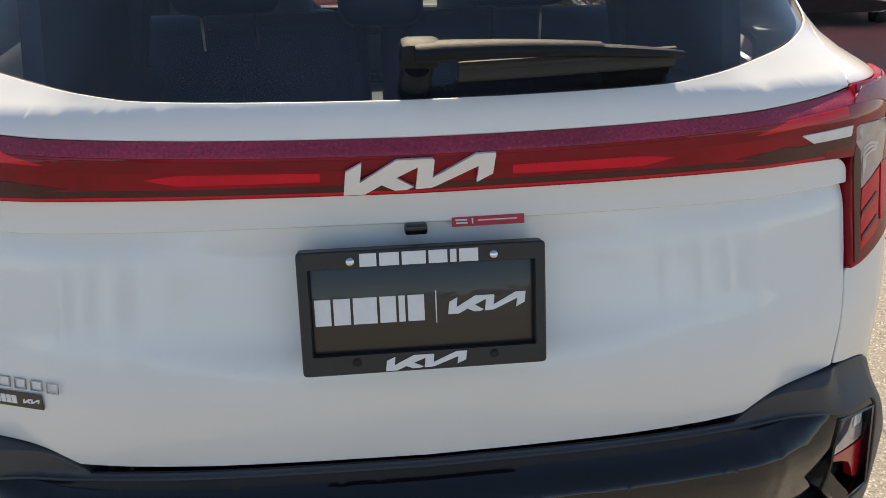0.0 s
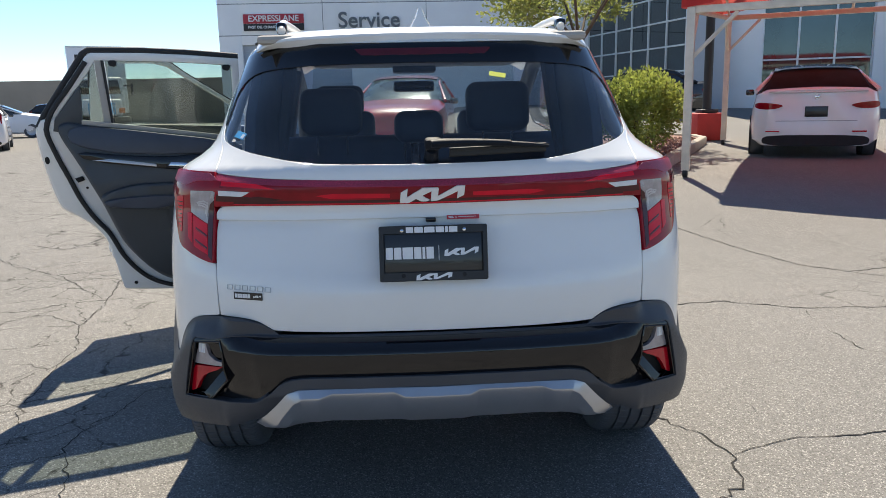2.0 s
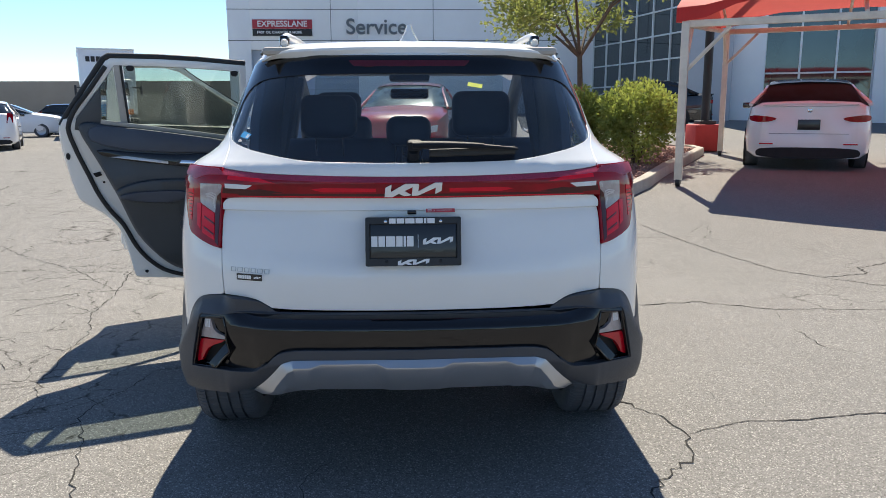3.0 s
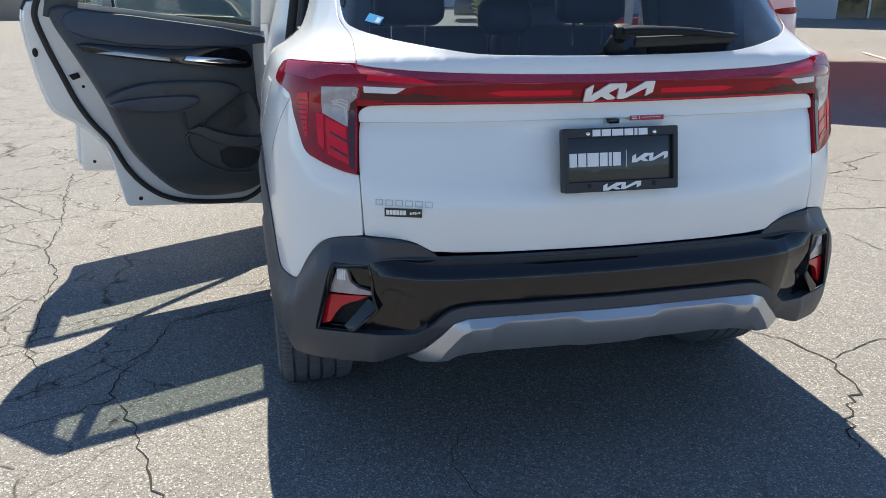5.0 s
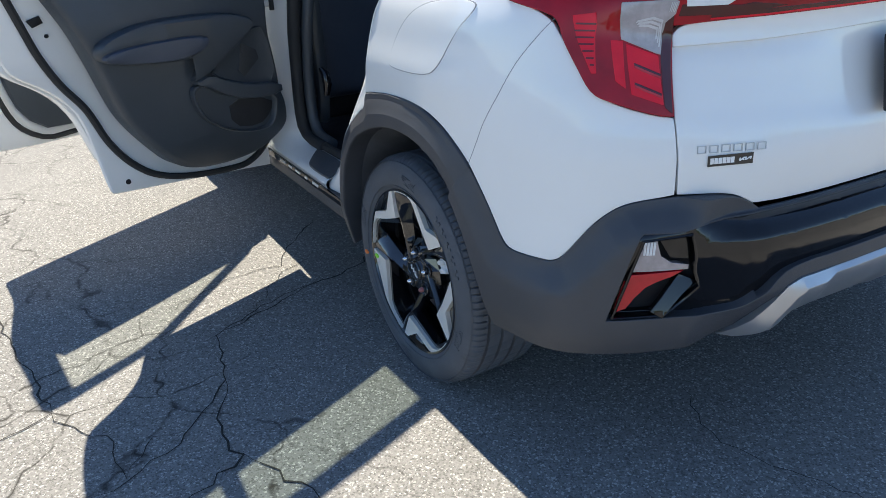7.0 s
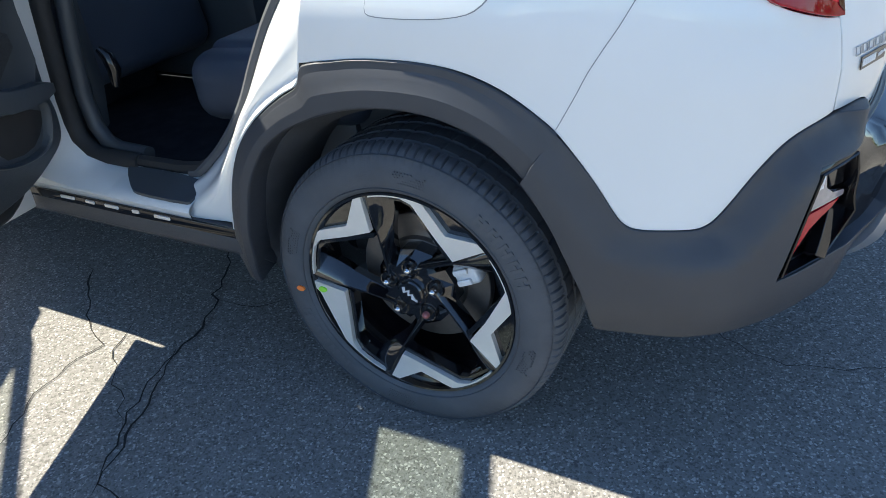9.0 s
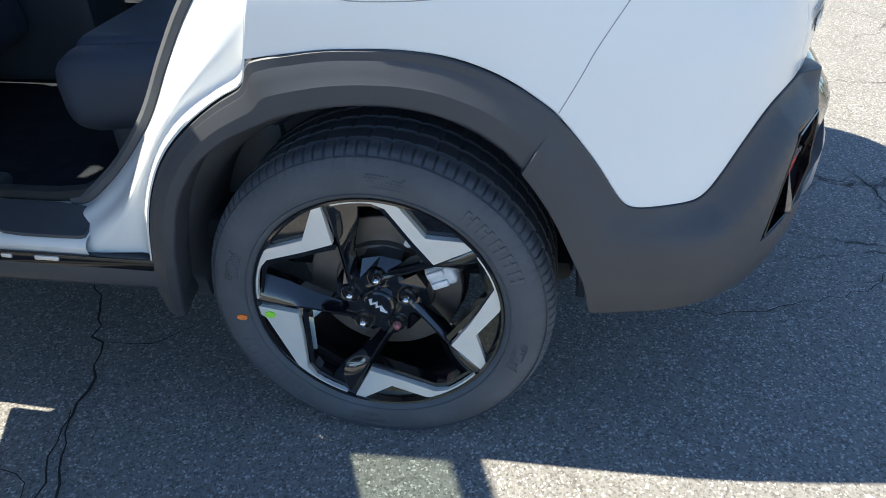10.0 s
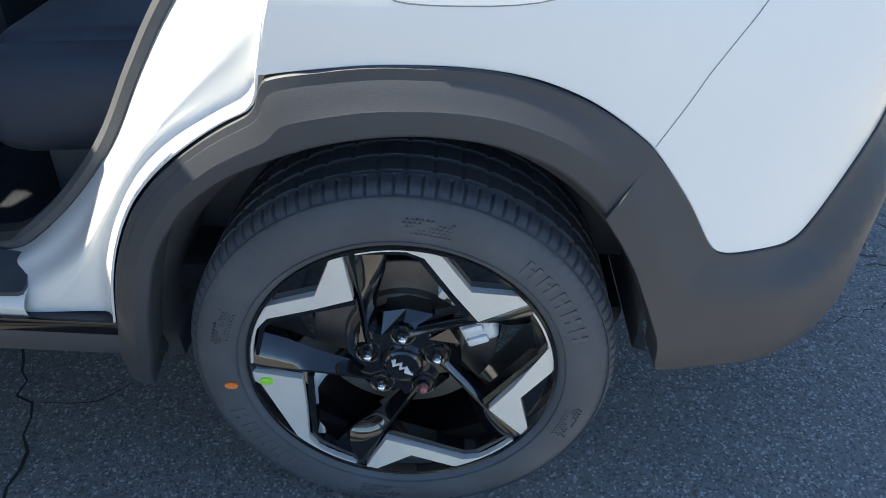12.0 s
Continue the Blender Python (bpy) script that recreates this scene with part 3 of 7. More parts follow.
for sg in (-1, 1):
    ob = panel("rear_wing", wing if sg > 0 else mirrored(wing), PAINT, suv, bulge=wing_bulge, step=.025)
    if sg < 0:
        fuel = [(-1.46, .905), (-1.44, .893), (-1.29, .897), (-1.235, .92), (-1.165, 1.0), (-1.10, 1.058), (-1.115, 1.072), (-1.20, 1.071), (-1.31, 1.05), (-1.40, .985)]
        panel("fuel_flap_gap", [(a + (-.0018 if a < -1.28 else .0018), b + (.0018 if b > .98 else -.0018)) for a, b in fuel], JOINT, suv,
              off=.0012, thick=.002, edge=.0005, n=2, bulge=wing_bulge)
        panel("fuel_flap", fuel, PAINT, suv, off=.0020, thick=.002, edge=.0006, n=2, bulge=wing_bulge)

# the joint between wing and bumper cover
for sg in (-1, 1):
    q = along([(1.150, .724), (1.10, .815), (1.033, .895), (.975, .967), (.915, 1.030), (.893, 1.056)], 24)
    line = [(a - .0005, b) for a, b in q] + [(a + .0005, b) for a, b in q[::-1]]
    panel("wing_joint", line if sg > 0 else mirrored(line), JOINT, suv, off=.0006, thick=.004, step=.05, bulge=wing_bulge, n=0, edge=.0003)

# bumper: cladding, gloss band, skid plate, lamp pockets
def inset(line, d):
    """An open line of (s, z) moved sideways by d, to the right of its way."""
    p = np.array([q[:2] for q in line], float)
    t = np.gradient(p, axis=0)
    t /= np.hypot(*t.T)[:, None]
    return [(float(a + d * v), float(b - d * u)) for (a, b), (u, v) in zip(p, t)]


GAP = .0045
bump_r = [(.466, .662, 1), (.500, .684), (.530, .698), (.574, .7065), (.640, .7110), *inset(wing_low[1:], GAP), (1.1515, .7165, 1), (1.2025, .632, 1),
          (1.180, .601), (1.151, .553), (1.128, .503), (1.104, .451), (1.085, .409), (1.067, .365), (1.052, .345, 1), (1.0, .342), (.94, .346),
          (.88, .360), (.80, .376), (.70, .384), (.60, .392), (.56, .406), (.40, .424, 1)]
bump = bump_r + mirrored(bump_r)


def apart(s, z, line):
    """Distance from an open line of (s, z)."""
    s, z = np.asarray(s, float), np.asarray(z, float)
    d = np.full(np.broadcast(s, z).shape, 9.0)
    for (a, b), (c, e) in zip(line, line[1:]):
        t = np.clip(((s - a) * (c - a) + (z - b) * (e - b)) / ((c - a) ** 2 + (e - b) ** 2), 0, 1)
        d = np.minimum(d, np.hypot(s - a - t * (c - a), z - b - t * (e - b)))
    return d


RIM = [q[:2] for q in wing_low[:1] + wing_low[1::2] + wing_arch[:1]]


def bump_bulge(s, z):
    # rolled top of the tail, hips that swell away from the wing's edge, and the arch's lip
    a = np.abs(s)
    ledge = .030 * np.clip((.664 - z) / .048, 0, 1) * np.clip((.64 - a) / .12, 0, 1)
    high = .042 * ease((a - .50) / .16) * (1 - ease((a - .84) / .17)) + .020 * ease((a - .84) / .17)
    return .004 + ledge + high * ease(apart(a, z, RIM) / .075)


def tuck(s, z):
    # how far the middle of the tail's foot is turned in under the car
    a = np.abs(s)
    return np.clip(.492 - z, 0, .12) * np.clip((.60 + .20 * (.50 - z) - a) / .20, 0, 1)


gloss_r = [(.40, .6545), (.462, .6545), (.520, .6515), (.603, .650), (.684, .652), (.728, .650, 1), (.738, .640), (.786, .462), (.786, .450, 1), (.69, .457), (.568, .459), (.525, .464), (.49, .492), (.452, .532),
           (.41, .545), (.344, .549)]
GLOSS_EDGE = gloss_r + mirrored(gloss_r)
POCKET = [(.727, .634, 1), (.634, .638, 1), (.622, .60), (.624, .565), (.610, .528, 1), (.676, .464, 1), (.775, .458, 1)]
panel("rear_bumper", bump, PLASTIC, suv, bulge=lambda s, z: bump_bulge(s, z) - tuck(s, z), step=.018, thick=.05, label="matte dark grey plastic cladding", holes=[GLOSS_EDGE])


def gloss_bulge(s, z):
    # sunk a little behind the cladding, and leaning under towards its foot
    return bump_bulge(s, z) - .004 - .20 * np.clip(.600 - z, 0, .12)


panel("gloss_band", [(a + (.010 if a > 0 else -.010) * (abs(a) > .70), b + (.008 if b > .60 else -.008), *q) for a, b, *q in GLOSS_EDGE],
      GLOSS, suv, bulge=gloss_bulge, step=.012, thick=.006, n=2, edge=.002, label="gloss black band", holes=[POCKET, mirrored(POCKET)])
for sg in (-1, 1):
    f = (lambda q: q) if sg > 0 else mirrored
    pk = panel("lamp_pocket", f([(a + (.014 if a > .68 else -.014), b + (.014 if b > .54 else -.014)) for a, b, *_ in POCKET]), DARK, suv, off=-.046, bulge=bump_bulge, step=.03, thick=.006, n=1)
    edge_pts = [on_skin(sg * a, b, -.003 + float(bump_bulge(np.array([a]), np.array([b]))[0]))[0] for a, b in rounded(POCKET, 2)]
    tube("pocket_trim", edge_pts, .0035, GLOSS, pk, seg=6, closed=True)
    deep = [[on_skin(sg * a, b, o + float(bump_bulge(np.array([a]), np.array([b]))[0]))[0] for a, b in rounded(POCKET, 2) + rounded(POCKET, 2)[:1]] for o in (-.004, -.045)]
    strip("pocket_wall", deep, GLOSS, pk, flip=sg > 0)
    wl = [(.722, .629), (.700, .631), (.690, .594), (.667, .578), (.632, .572), (.632, .563), (.748, .560)]
    panel("reverse_lamp", f(wl), SMOKE, pk, off=-.016, bulge=bump_bulge, step=.03, thick=.014, n=0, edge=.001, label="clear ribbed lens")
    for k in range(4):
        a = .702 + k * .006
        panel("lens_rib", f([(a, .598), (a + .0038, .598), (a + .0038 - .001, .626), (a - .001, .626)]), WHITE_LENS, pk, off=-.0145, bulge=bump_bulge, step=.05, thick=.002, n=0, edge=.0005)
    rl = [(.753, .551), (.642, .559), (.662, .548), (.690, .538), (.715, .524), (.735, .500), (.750, .475), (.773, .464)]
    panel("reflector", f(rl), RED_BRIGHT, pk, off=-.016, bulge=bump_bulge, step=.03, thick=.014, n=0, edge=.001, label="red reflector")
    panel("honeycomb_grille", f([(.692, .630), (.640, .630), (.632, .585), (.668, .590)]), GLOSS, pk, off=-.020, bulge=bump_bulge, step=.03, thick=.02, n=0, edge=.002)
    rim = [(.646, .546), (.614, .533), (.682, .462), (.703, .476)]
    panel("pocket_blade", f(rim), GLOSS, pk, off=-.026, bulge=lambda s, z: bump_bulge(s, z) + .030 * np.clip((.546 - z) / .084, 0, 1), step=.02, thick=.022, n=0, edge=.0015)


# skid plate: a lip that faces up, along the top and down both slanted ends, over a face turned under, with two sunken fields
SKID = [  # top edge, fold, foot: (s, z, out) from the middle outward
    ((0, .519, .004), (0, .494, .018), (0, .392, -.045)), ((.088, .519, .004), (.092, .494, .018), (.082, .392, -.045)),
    ((.120, .519, .001), (.124, .507, .011), (.112, .392, -.050)), ((.300, .518, .001), (.304, .506, .011), (.322, .392, -.050)),
    ((.336, .518, .004), (.338, .494, .018), (.356, .392, -.045)), ((.400, .516, .004), (.392, .492, .018), (.380, .392, -.045)),
    ((.435, .504, .003), (.416, .480, .015), (.392, .392, -.043)), ((.503, .432, -.012), (.470, .415, .000), (.430, .388, -.038)),
    ((.556, .391, -.032), (.525, .384, -.026), (.475, .385, -.040))]
SKID = [tuple((-a, z, o) for a, z, o in q) for q in SKID[:0:-1]] + SKID
half = [[], [], [], [], [], []]
for q0, q1 in zip(SKID, SKID[1:]):
    for k in (np.linspace(0, 1, 6)[:-1] if q1 is not SKID[-1] else np.linspace(0, 1, 6)):
        A, B, C = [np.array(a) * (1 - k) + np.array(b) * k for a, b in zip(q0, q1)]
        for row, (a, z, o) in zip(half, (A - (0, 0, .03), A, A * .06 + B * .94 - (0, 0, .0015), B * .96 + C * .04, (B + C) / 2 + (0, 0, .006), C)):
            row.append(on_skin(a, z, o + float(bump_bulge(np.array([a]), np.array([z]))[0]))[0])
strip("skid_plate", half, SILVER, suv, "satin silver skid plate", flip=True, sharp=25)
# unseen dark boxes added to stop sun leaking down behind the bumper corners
for sg in (-1, 1):
    box("bumper_corner_beam", (sg * .70, .33, .47), (.22, .20, .10), DARK, suv, .02)
tube("bumper_underside", [(-.72, .26, .42), (0, .17, .45), (.72, .26, .42)], .045, DARK, suv, seg=8)

# wheel-arch flares by angle round the hub: paint edge and opening
HUB = (1.465, .33)
FLARE_OUT = [(129.5, .5005), (125, .5025), (119.5, .5040), (114, .5050), (107.4, .5040), (100.4, .4990), (91.8, .4925), (80, .4918), (71.5, .4965), (69.8, .489), (68.2, .472),
             (66, .463), (61, .4605), (55, .458), (46, .4555), (40, .4525), (34, .4465), (27, .4385), (21, .4315), (13, .4225), (3, .414), (-5, .392), (-11, .380)]
FLARE_IN = [(130.2, .4015), (124, .409), (116, .414), (107, .413), (97, .409), (84, .4035), (70, .4010), (63, .402), (56, .405), (47, .405), (41, .400), (35, .396),
            (29, .389), (23, .381), (13, .372), (-1, .353), (-14, .336)]


def round_hub(table, turn):
    t = sorted(table)
    r = glide([q[0] for q in t], [q[1] for q in t])(turn)
    return np.stack([HUB[0] + r * np.cos(np.radians(turn)), HUB[1] + r * np.sin(np.radians(turn))], -1)


for sg in (-1, 1):
    turn = np.concatenate([np.linspace(129.5, 73, 46), np.linspace(72, 65, 12), np.linspace(64, -11, 50)])
    A, B = round_hub(FLARE_OUT, turn), round_hub(FLARE_IN, turn + 1.2 * np.clip((turn - 90) / 39, 0, 1))
    crease = ease((turn - 66) / 14) * ease((126 - turn) / 25)
    rows = []
    for v, off, soft in ((0, -.012, -.012), (0, .004, .004), (.02, .0066, .0062), (.17, .0068, .0090), (.185, .0074, .0096), (.37, .0120, .0138), (.56, .0166, .0170),
                         (.58, .0174, .0174), (.62, .0174, .0176), (.80, .0170, .0174), (.94, .0162, .0168), (.98, .0140, .0145), (1.0, .0100, .0105), (1.0, -.05, -.05)):
        q = A + (B - A) * v
        o = off * crease + soft * (1 - crease)
        P = skin(sg * q[:, 0], q[:, 1]) + skin_normal(sg * q[:, 0], q[:, 1]) * o[:, None]
        rows.append([tuple(p) for p in P])
    strip("arch_flare", rows, PLASTIC, suv, "matte dark grey plastic flare", flip=sg > 0, sharp=12)
    # dark liner inside the arch
    C = along([(1.052, .345), (1.067, .365), (1.085, .409), (1.104, .451), (1.128, .503), (1.151, .553), (1.180, .601)] + [tuple(p) for p in round_hub(FLARE_IN, np.linspace(128, -14, 30))], 44)
    P0 = skin(sg * C[:, 0], C[:, 1]) + skin_normal(sg * C[:, 0], C[:, 1]) * -.045
    cy, cz = .812, .33
    P1 = P0.copy()
    P1[:, 0] = sg * .56
    out = np.stack([P0[:, 1] - cy, P0[:, 2] - cz], -1)
    far = np.hypot(*out.T)
    near = cy + out[:, 0] / far * .372, cz + out[:, 1] / far * .372
    PM = np.stack([np.full(44, sg * .815), *near], -1)
    P1 = np.stack([np.full(44, sg * .56), *near], -1)
    tail = [(sg * .84, .430, .345), (sg * .815, .445, .330), (sg * .56, .445, .330), (sg * .56, cy, cz)]
    strip("arch_liner", [[tail[k]] + [tuple(p) for p in row] for k, row in enumerate((P0, PM, P1, [(sg * .56, cy, cz)] * 44))], LINER, suv, flip=sg > 0)

# ---- wheels ----
def polar(r, a, x=0.0):
    """A point of the wheel's face: angle from the rear horizon upward, seen from outside."""
    return (x, -r * math.cos(radians(a)), r * math.sin(radians(a)))


def face_piece(bm, pts, x0, x1):
    """A flat piece of the wheel's face between depths x0 (outer) and x1."""
    top = [bm.verts.new((x0, p[1], p[2])) for p in pts]
    low = [bm.verts.new((x1, p[1], p[2])) for p in pts]
    bm.faces.new(top)
    n = len(pts)
    for i in range(n):
        bm.faces.new((top[i], low[i], low[(i + 1) % n], top[(i + 1) % n]))


TYRE_R, RIM_R = 0.333, 0.238


def make_wheel(m, name="wheel", parent=None):
    """Wheel whose outer face looks along -x."""
    w = new(name)
    w.parent = parent
    w.matrix_basis = m
    # tyre: sidewall, shoulder, four ribs
    prof = [(-.004, .238), (-.012, .243), (-.017, .255), (-.019, .275), (-.017, .290), (-.013, .303), (-.007, .3155), (.002, .3255), (.013, .3305), (.028, .332)]
    x = .030
    for k in range(4):
        prof += [(x, .3325), (x + .0015, .3245), (x + .0085, .3245), (x + .010, .3328)]
        x += .044
    prof += [(.196, .3315), (.209, .3290), (.220, .322), (.229, .308), (.233, .285), (.228, .25), (.222, .238)]
    nseg = 640

    def sipe(i, k, r):
        # lateral grooves in both shoulders, a deep and a fine one by turns, and short cuts across the ribs
        near, far = 6 <= k <= 9, len(prof) - 7 <= k < len(prof) - 3
        if (near or far) and i % 6 == 0:
            return r - (.0052 if k > 6 else .0022)
        if (near or far) and i % 6 == 3 and k > 7:
            return r - .0022
        if i % 12 in (4, 5) and 9 < k < len(prof) - 7:
            return r - .0025
        return r
    revolve("tyre", prof, TYRE, w, seg=nseg, wave=sipe, label="black road tyre with sharp tread")
    for v in w.children[0].data.vertices:
        v.co.z = max(v.co.z, -.3185)
    # sidewall rings and raised blocks where the maker's lettering stands
    for rr, hh in ((.318, -.0085), (.252, -.0172)):
        revolve("sidewall_ring", [(hh + .002, rr - .0012), (hh - .0012, rr), (hh + .002, rr + .0012)], TYRE, w, seg=96)
    bm = bmesh.new()
    for a0 in (50, 230):
        for k in range(5):
            a = a0 - k * 7.2
            for da in (-1.7, 1.7):
                q = [polar(.266, a + da + .75), polar(.291, a + da + .75), polar(.291, a + da - .75), polar(.266, a + da - .75)]
                face_piece(bm, q, -.0196, -.015)
            q = [polar(.276, a + 1.2), polar(.282, a + 1.2), polar(.282, a - 1.2), polar(.276, a - 1.2)]
            face_piece(bm, q, -.0196, -.015)
    for a0 in (76, -24, 156, 256):
        for i in range(10):
            for j in range(5):
                if (i + 2 * j) % 12 > 8:
                    continue
                a, r = a0 + i * 1.4 + (j % 2) * .7, .268 + j * .0055
                q = [polar(r, a + .38), polar(r + .0020, a), polar(r, a - .38), polar(r - .0020, a)]
                face_piece(bm, q, -.0203, -.014)
    tagged(part("sidewall_pattern", bm, TYRE_MARK, w, smooth=False), kind="stuff")
    # rim: lip and barrel
    revolve("rim_barrel", [(-.006, .242), (-.012, .239), (-.012, .2345), (-.002, .231), (.016, .226), (.05, .214), (.15, .205), (.20, .216), (.21, .236)], WHEEL_BLACK, w, seg=72)
    # five black blades: straight, set off the centre, a ridge between a narrow and a broad facet that flares to the rim
    blades = bmesh.new()
    ridge_in = glide([.0, .06, .12, .17, .20, .226], [.014, .010, .004, -.003, -.006, -.006])
    for k in range(5):
        ax = radians(90 + 72 * k)

        def spot(u, v, h):
            return blades.verts.new((h, -(u * math.sin(ax) + v * math.cos(ax)), -u * math.cos(ax) + v * math.sin(ax)))
        rows = []
        for v in np.linspace(.012, .226, 10):
            e = float(ridge_in(v))
            left = -.058 - .018 * (v / .19) - .010 * max(0, (v - .17) / .05)
            rid = -.046 - .021 * (v / .19)
            right = -.038 - .006 * ease(v / .08) + .018 * ease((v - .10) / .10)
            broad = .010 + .014 * ease(v / .10)
            rows.append([spot(left + .002, v, e + .040), spot(left, v, e + .010), spot(left + .003, v, e + .005), spot(rid - .002, v, e), spot(rid + .002, v, e),
                         spot(rid + (right - rid) * .5, v, e + broad * .42), spot(right, v, e + broad), spot(right + .002, v, e + broad + .003), spot(right - .002, v, e + .050)])
        for A, B in zip(rows, rows[1:]):
            for i in range(8):
                blades.faces.new((A[i], A[i + 1], B[i + 1], B[i]))
        for r in (rows[0], rows[-1]):
            blades.faces.new(r)
    bmesh.ops.triangulate(blades, faces=[f for f in blades.faces if len(f.verts) > 4])
    bmesh.ops.recalc_face_normals(blades, faces=blades.faces)
    part("spokes", blades, WHEEL_BLACK, w, "gloss black five-blade spokes")
    # hub lobes between the blades, with a slanted outer facet
    for k in range(5):
        lobes = bmesh.new()
        ax = radians(90 + 72 * k)

        def knob(u, v, h):
            return lobes.verts.new((h, -(u * math.sin(ax) + v * math.cos(ax)), -u * math.cos(ax) + v * math.sin(ax)))
        rows = [[knob(-.036, .020, .018), knob(0, .020, .018), knob(.036, .020, .018)], [knob(-.034, .052, .017), knob(0, .074, .016), knob(.040, .060, .017)],
                [knob(-.031, .084, .036), knob(.004, .092, .036), knob(.044, .084, .036)], [knob(-.028, .086, .075), knob(.004, .094, .075), knob(.042, .086, .075)]]
        for A, B in zip(rows, rows[1:]):
            for i in range(2):
                lobes.faces.new((A[i], A[i + 1], B[i + 1], B[i]))
        bmesh.ops.recalc_face_normals(lobes, faces=lobes.faces)
        part("hub_lobe", lobes, WHEEL_BLACK, w, smooth=False)
    # machined accents, each with a black web between it and the rim
    for k in range(5):
        t = 32 + 72 * k
        R = .2370
        acc = [polar(.665 * R, t + 12.6), polar(.985 * R, t + 7), polar(.99 * R, t + 11.5), polar(.812 * R, t + 27), polar(.975 * R, t + 44)]
        acc += [polar(.995 * R, t + 47.5)] + [polar(.995 * R, t + 47.5 + i * 4.5) for i in range(1, 7)]
        acc += [polar(.972 * R, t + 74.5 - i * 4.5) for i in range(0, 5)]
        acc += [polar(.940 * R, t + 50), polar(.742 * R, t + 33)]
        bm = bmesh.new()
        face_piece(bm, acc, -.0095, .004)
        bmesh.ops.triangulate(bm, faces=[f for f in bm.faces if len(f.verts) > 4])
        bmesh.ops.recalc_face_normals(bm, faces=bm.faces)
        part("machined_accent", bm, ALLOY, w, "machined silver accent", smooth=False)
        bm = bmesh.new()
        web = [polar(.97 * R, t + 12), polar(.815 * R, t + 27), polar(.965 * R, t + 43), polar(.99 * R, t + 38), polar(.995 * R, t + 31), polar(.995 * R, t + 24), polar(.99 * R, t + 17)]
        face_piece(bm, web, .004, .02)
        inner = [polar(.64 * R, t + 12), polar(.735 * R, t + 33.5), polar(.93 * R, t + 51), polar(.965 * R, t + 56), polar(.97 * R, t + 74), polar(.945 * R, t + 74), polar(.925 * R, t + 57), polar(.895 * R, t + 52), polar(.70 * R, t + 36), polar(.60 * R, t + 15)]
        face_piece(bm, inner, .000, .025)
        bmesh.ops.triangulate(bm, faces=[f for f in bm.faces if len(f.verts) > 4])
        bmesh.ops.recalc_face_normals(bm, faces=bm.faces)
        part("rim_web", bm, WHEEL_BLACK, w, smooth=False)
    # hub, cap with its mark, nuts
    revolve("hub", [(.010, .0), (.010, .033), (.0165, .037), (.020, .060), (.036, .072), (.07, .074)], WHEEL_BLACK, w, seg=40)
    cap = revolve("centre_cap", [(.004, .0), (.004, .026), (.007, .0295), (.014, .030)], WHEEL_BLACK, w, seg=40)
    bm = bmesh.new()
    zig = [(-.017, .014), (-.010, .016), (-.011, .006), (.000, .010), (-.001, -.001), (.008, .002), (.007, -.008), (.017, -.012), (.017, -.016), (.003, -.011), (.004, -.002), (-.005, -.005), (-.004, .005), (-.015, .001)]
    face_piece(bm, [(0, -a, b) for a, b in zig], .002, .005)
    bmesh.ops.triangulate(bm, faces=[f for f in bm.faces if len(f.verts) > 4])
    bmesh.ops.recalc_face_normals(bm, faces=bm.faces)
    part("cap_mark", bm, EMBLEM, cap, smooth=False)
    for k in range(5):
        p = polar(.057, 90 + 72 * k)
        mm = Matrix.Translation((.0, p[1], p[2]))
        revolve("nut_pocket", [(.022, .0), (.022, .0145), (.0135, .0175), (.0125, .019), (.015, .0205), (.022, .021)], WHEEL_BLACK, w, seg=28, m=mm)
        nut = revolve("wheel_nut", [(.008, .0), (.008, .0075), (.011, .0100), (.024, .0105)], WHEEL_BLACK, w, seg=6, m=mm)
        revolve("nut_tip", [(-.004, .0), (-.002, .0045), (.002, .0072), (.009, .0080)], RED_NUT if k == 3 else CHROME, nut, seg=16)
    # brake disc and caliper
    revolve("brake_disc", [(.068, .055), (.068, .096), (.078, .100), (.078, .150), (.080, .152), (.098, .152), (.098, .06)], STEEL, w, seg=48)
    revolve("disc_bell", [(.050, .0), (.050, .070), (.054, .078), (.078, .082)], GLOSS, w, seg=32)
    bm = bmesh.new()
    for a, r, lx, ly in ((24, .128, .056, .046), (60, .150, .040, .040)):
        p = polar(r, a)
        turn = Euler((radians(-a), 0, 0)).to_matrix()
        add_box(bm, (.054, p[1], p[2]), (.040, lx, ly), .009, turn, 3)
        for q in (-.012, .012):
            add_box(bm, Vector((.032, p[1], p[2])) + turn @ Vector((0, .006, q)), (.010, lx * .62, .014), .004, turn)
    p = polar(.158, 42)
    add_box(bm, (.072, p[1], p[2]), (.05, .040, .105), .012, Euler((radians(-42), 0, 0)).to_matrix())
    part("brake_caliper", bm, CALIPER, w)
    revolve("backing_plate", [(.12, .0), (.12, .16)], DARK, w, seg=32)
    return w


AXLE_R, AXLE_F, HUB_Z = .812, 3.442, .319
wl = make_wheel(pose(-.878, AXLE_R, HUB_Z), parent=suv)
for dot, mt, r, a, x in (("orange_dot", ORANGE, .2685, 187.2, -.0205), ("green_dot", GREEN, .2145, 187.8, -.0122)):
    p = polar(r, a)
    bm = bmesh.new()
    face_piece(bm, [(0, p[1] + .0105 * math.cos(q), p[2] + .0065 * math.sin(q)) for q in [2 * math.pi * i / 16 for i in range(16)]], x - .0012, x + .004)
    bmesh.ops.recalc_face_normals(bm, faces=bm.faces)
    part(dot, bm, mt, wl, smooth=False)


def wheel_copy(src, m):
    ob = copy_thing(src, m)
    for c in ob.children:
        if c.name.startswith(("orange_dot", "green_dot")):
            bpy.data.objects.remove(c)
    return ob


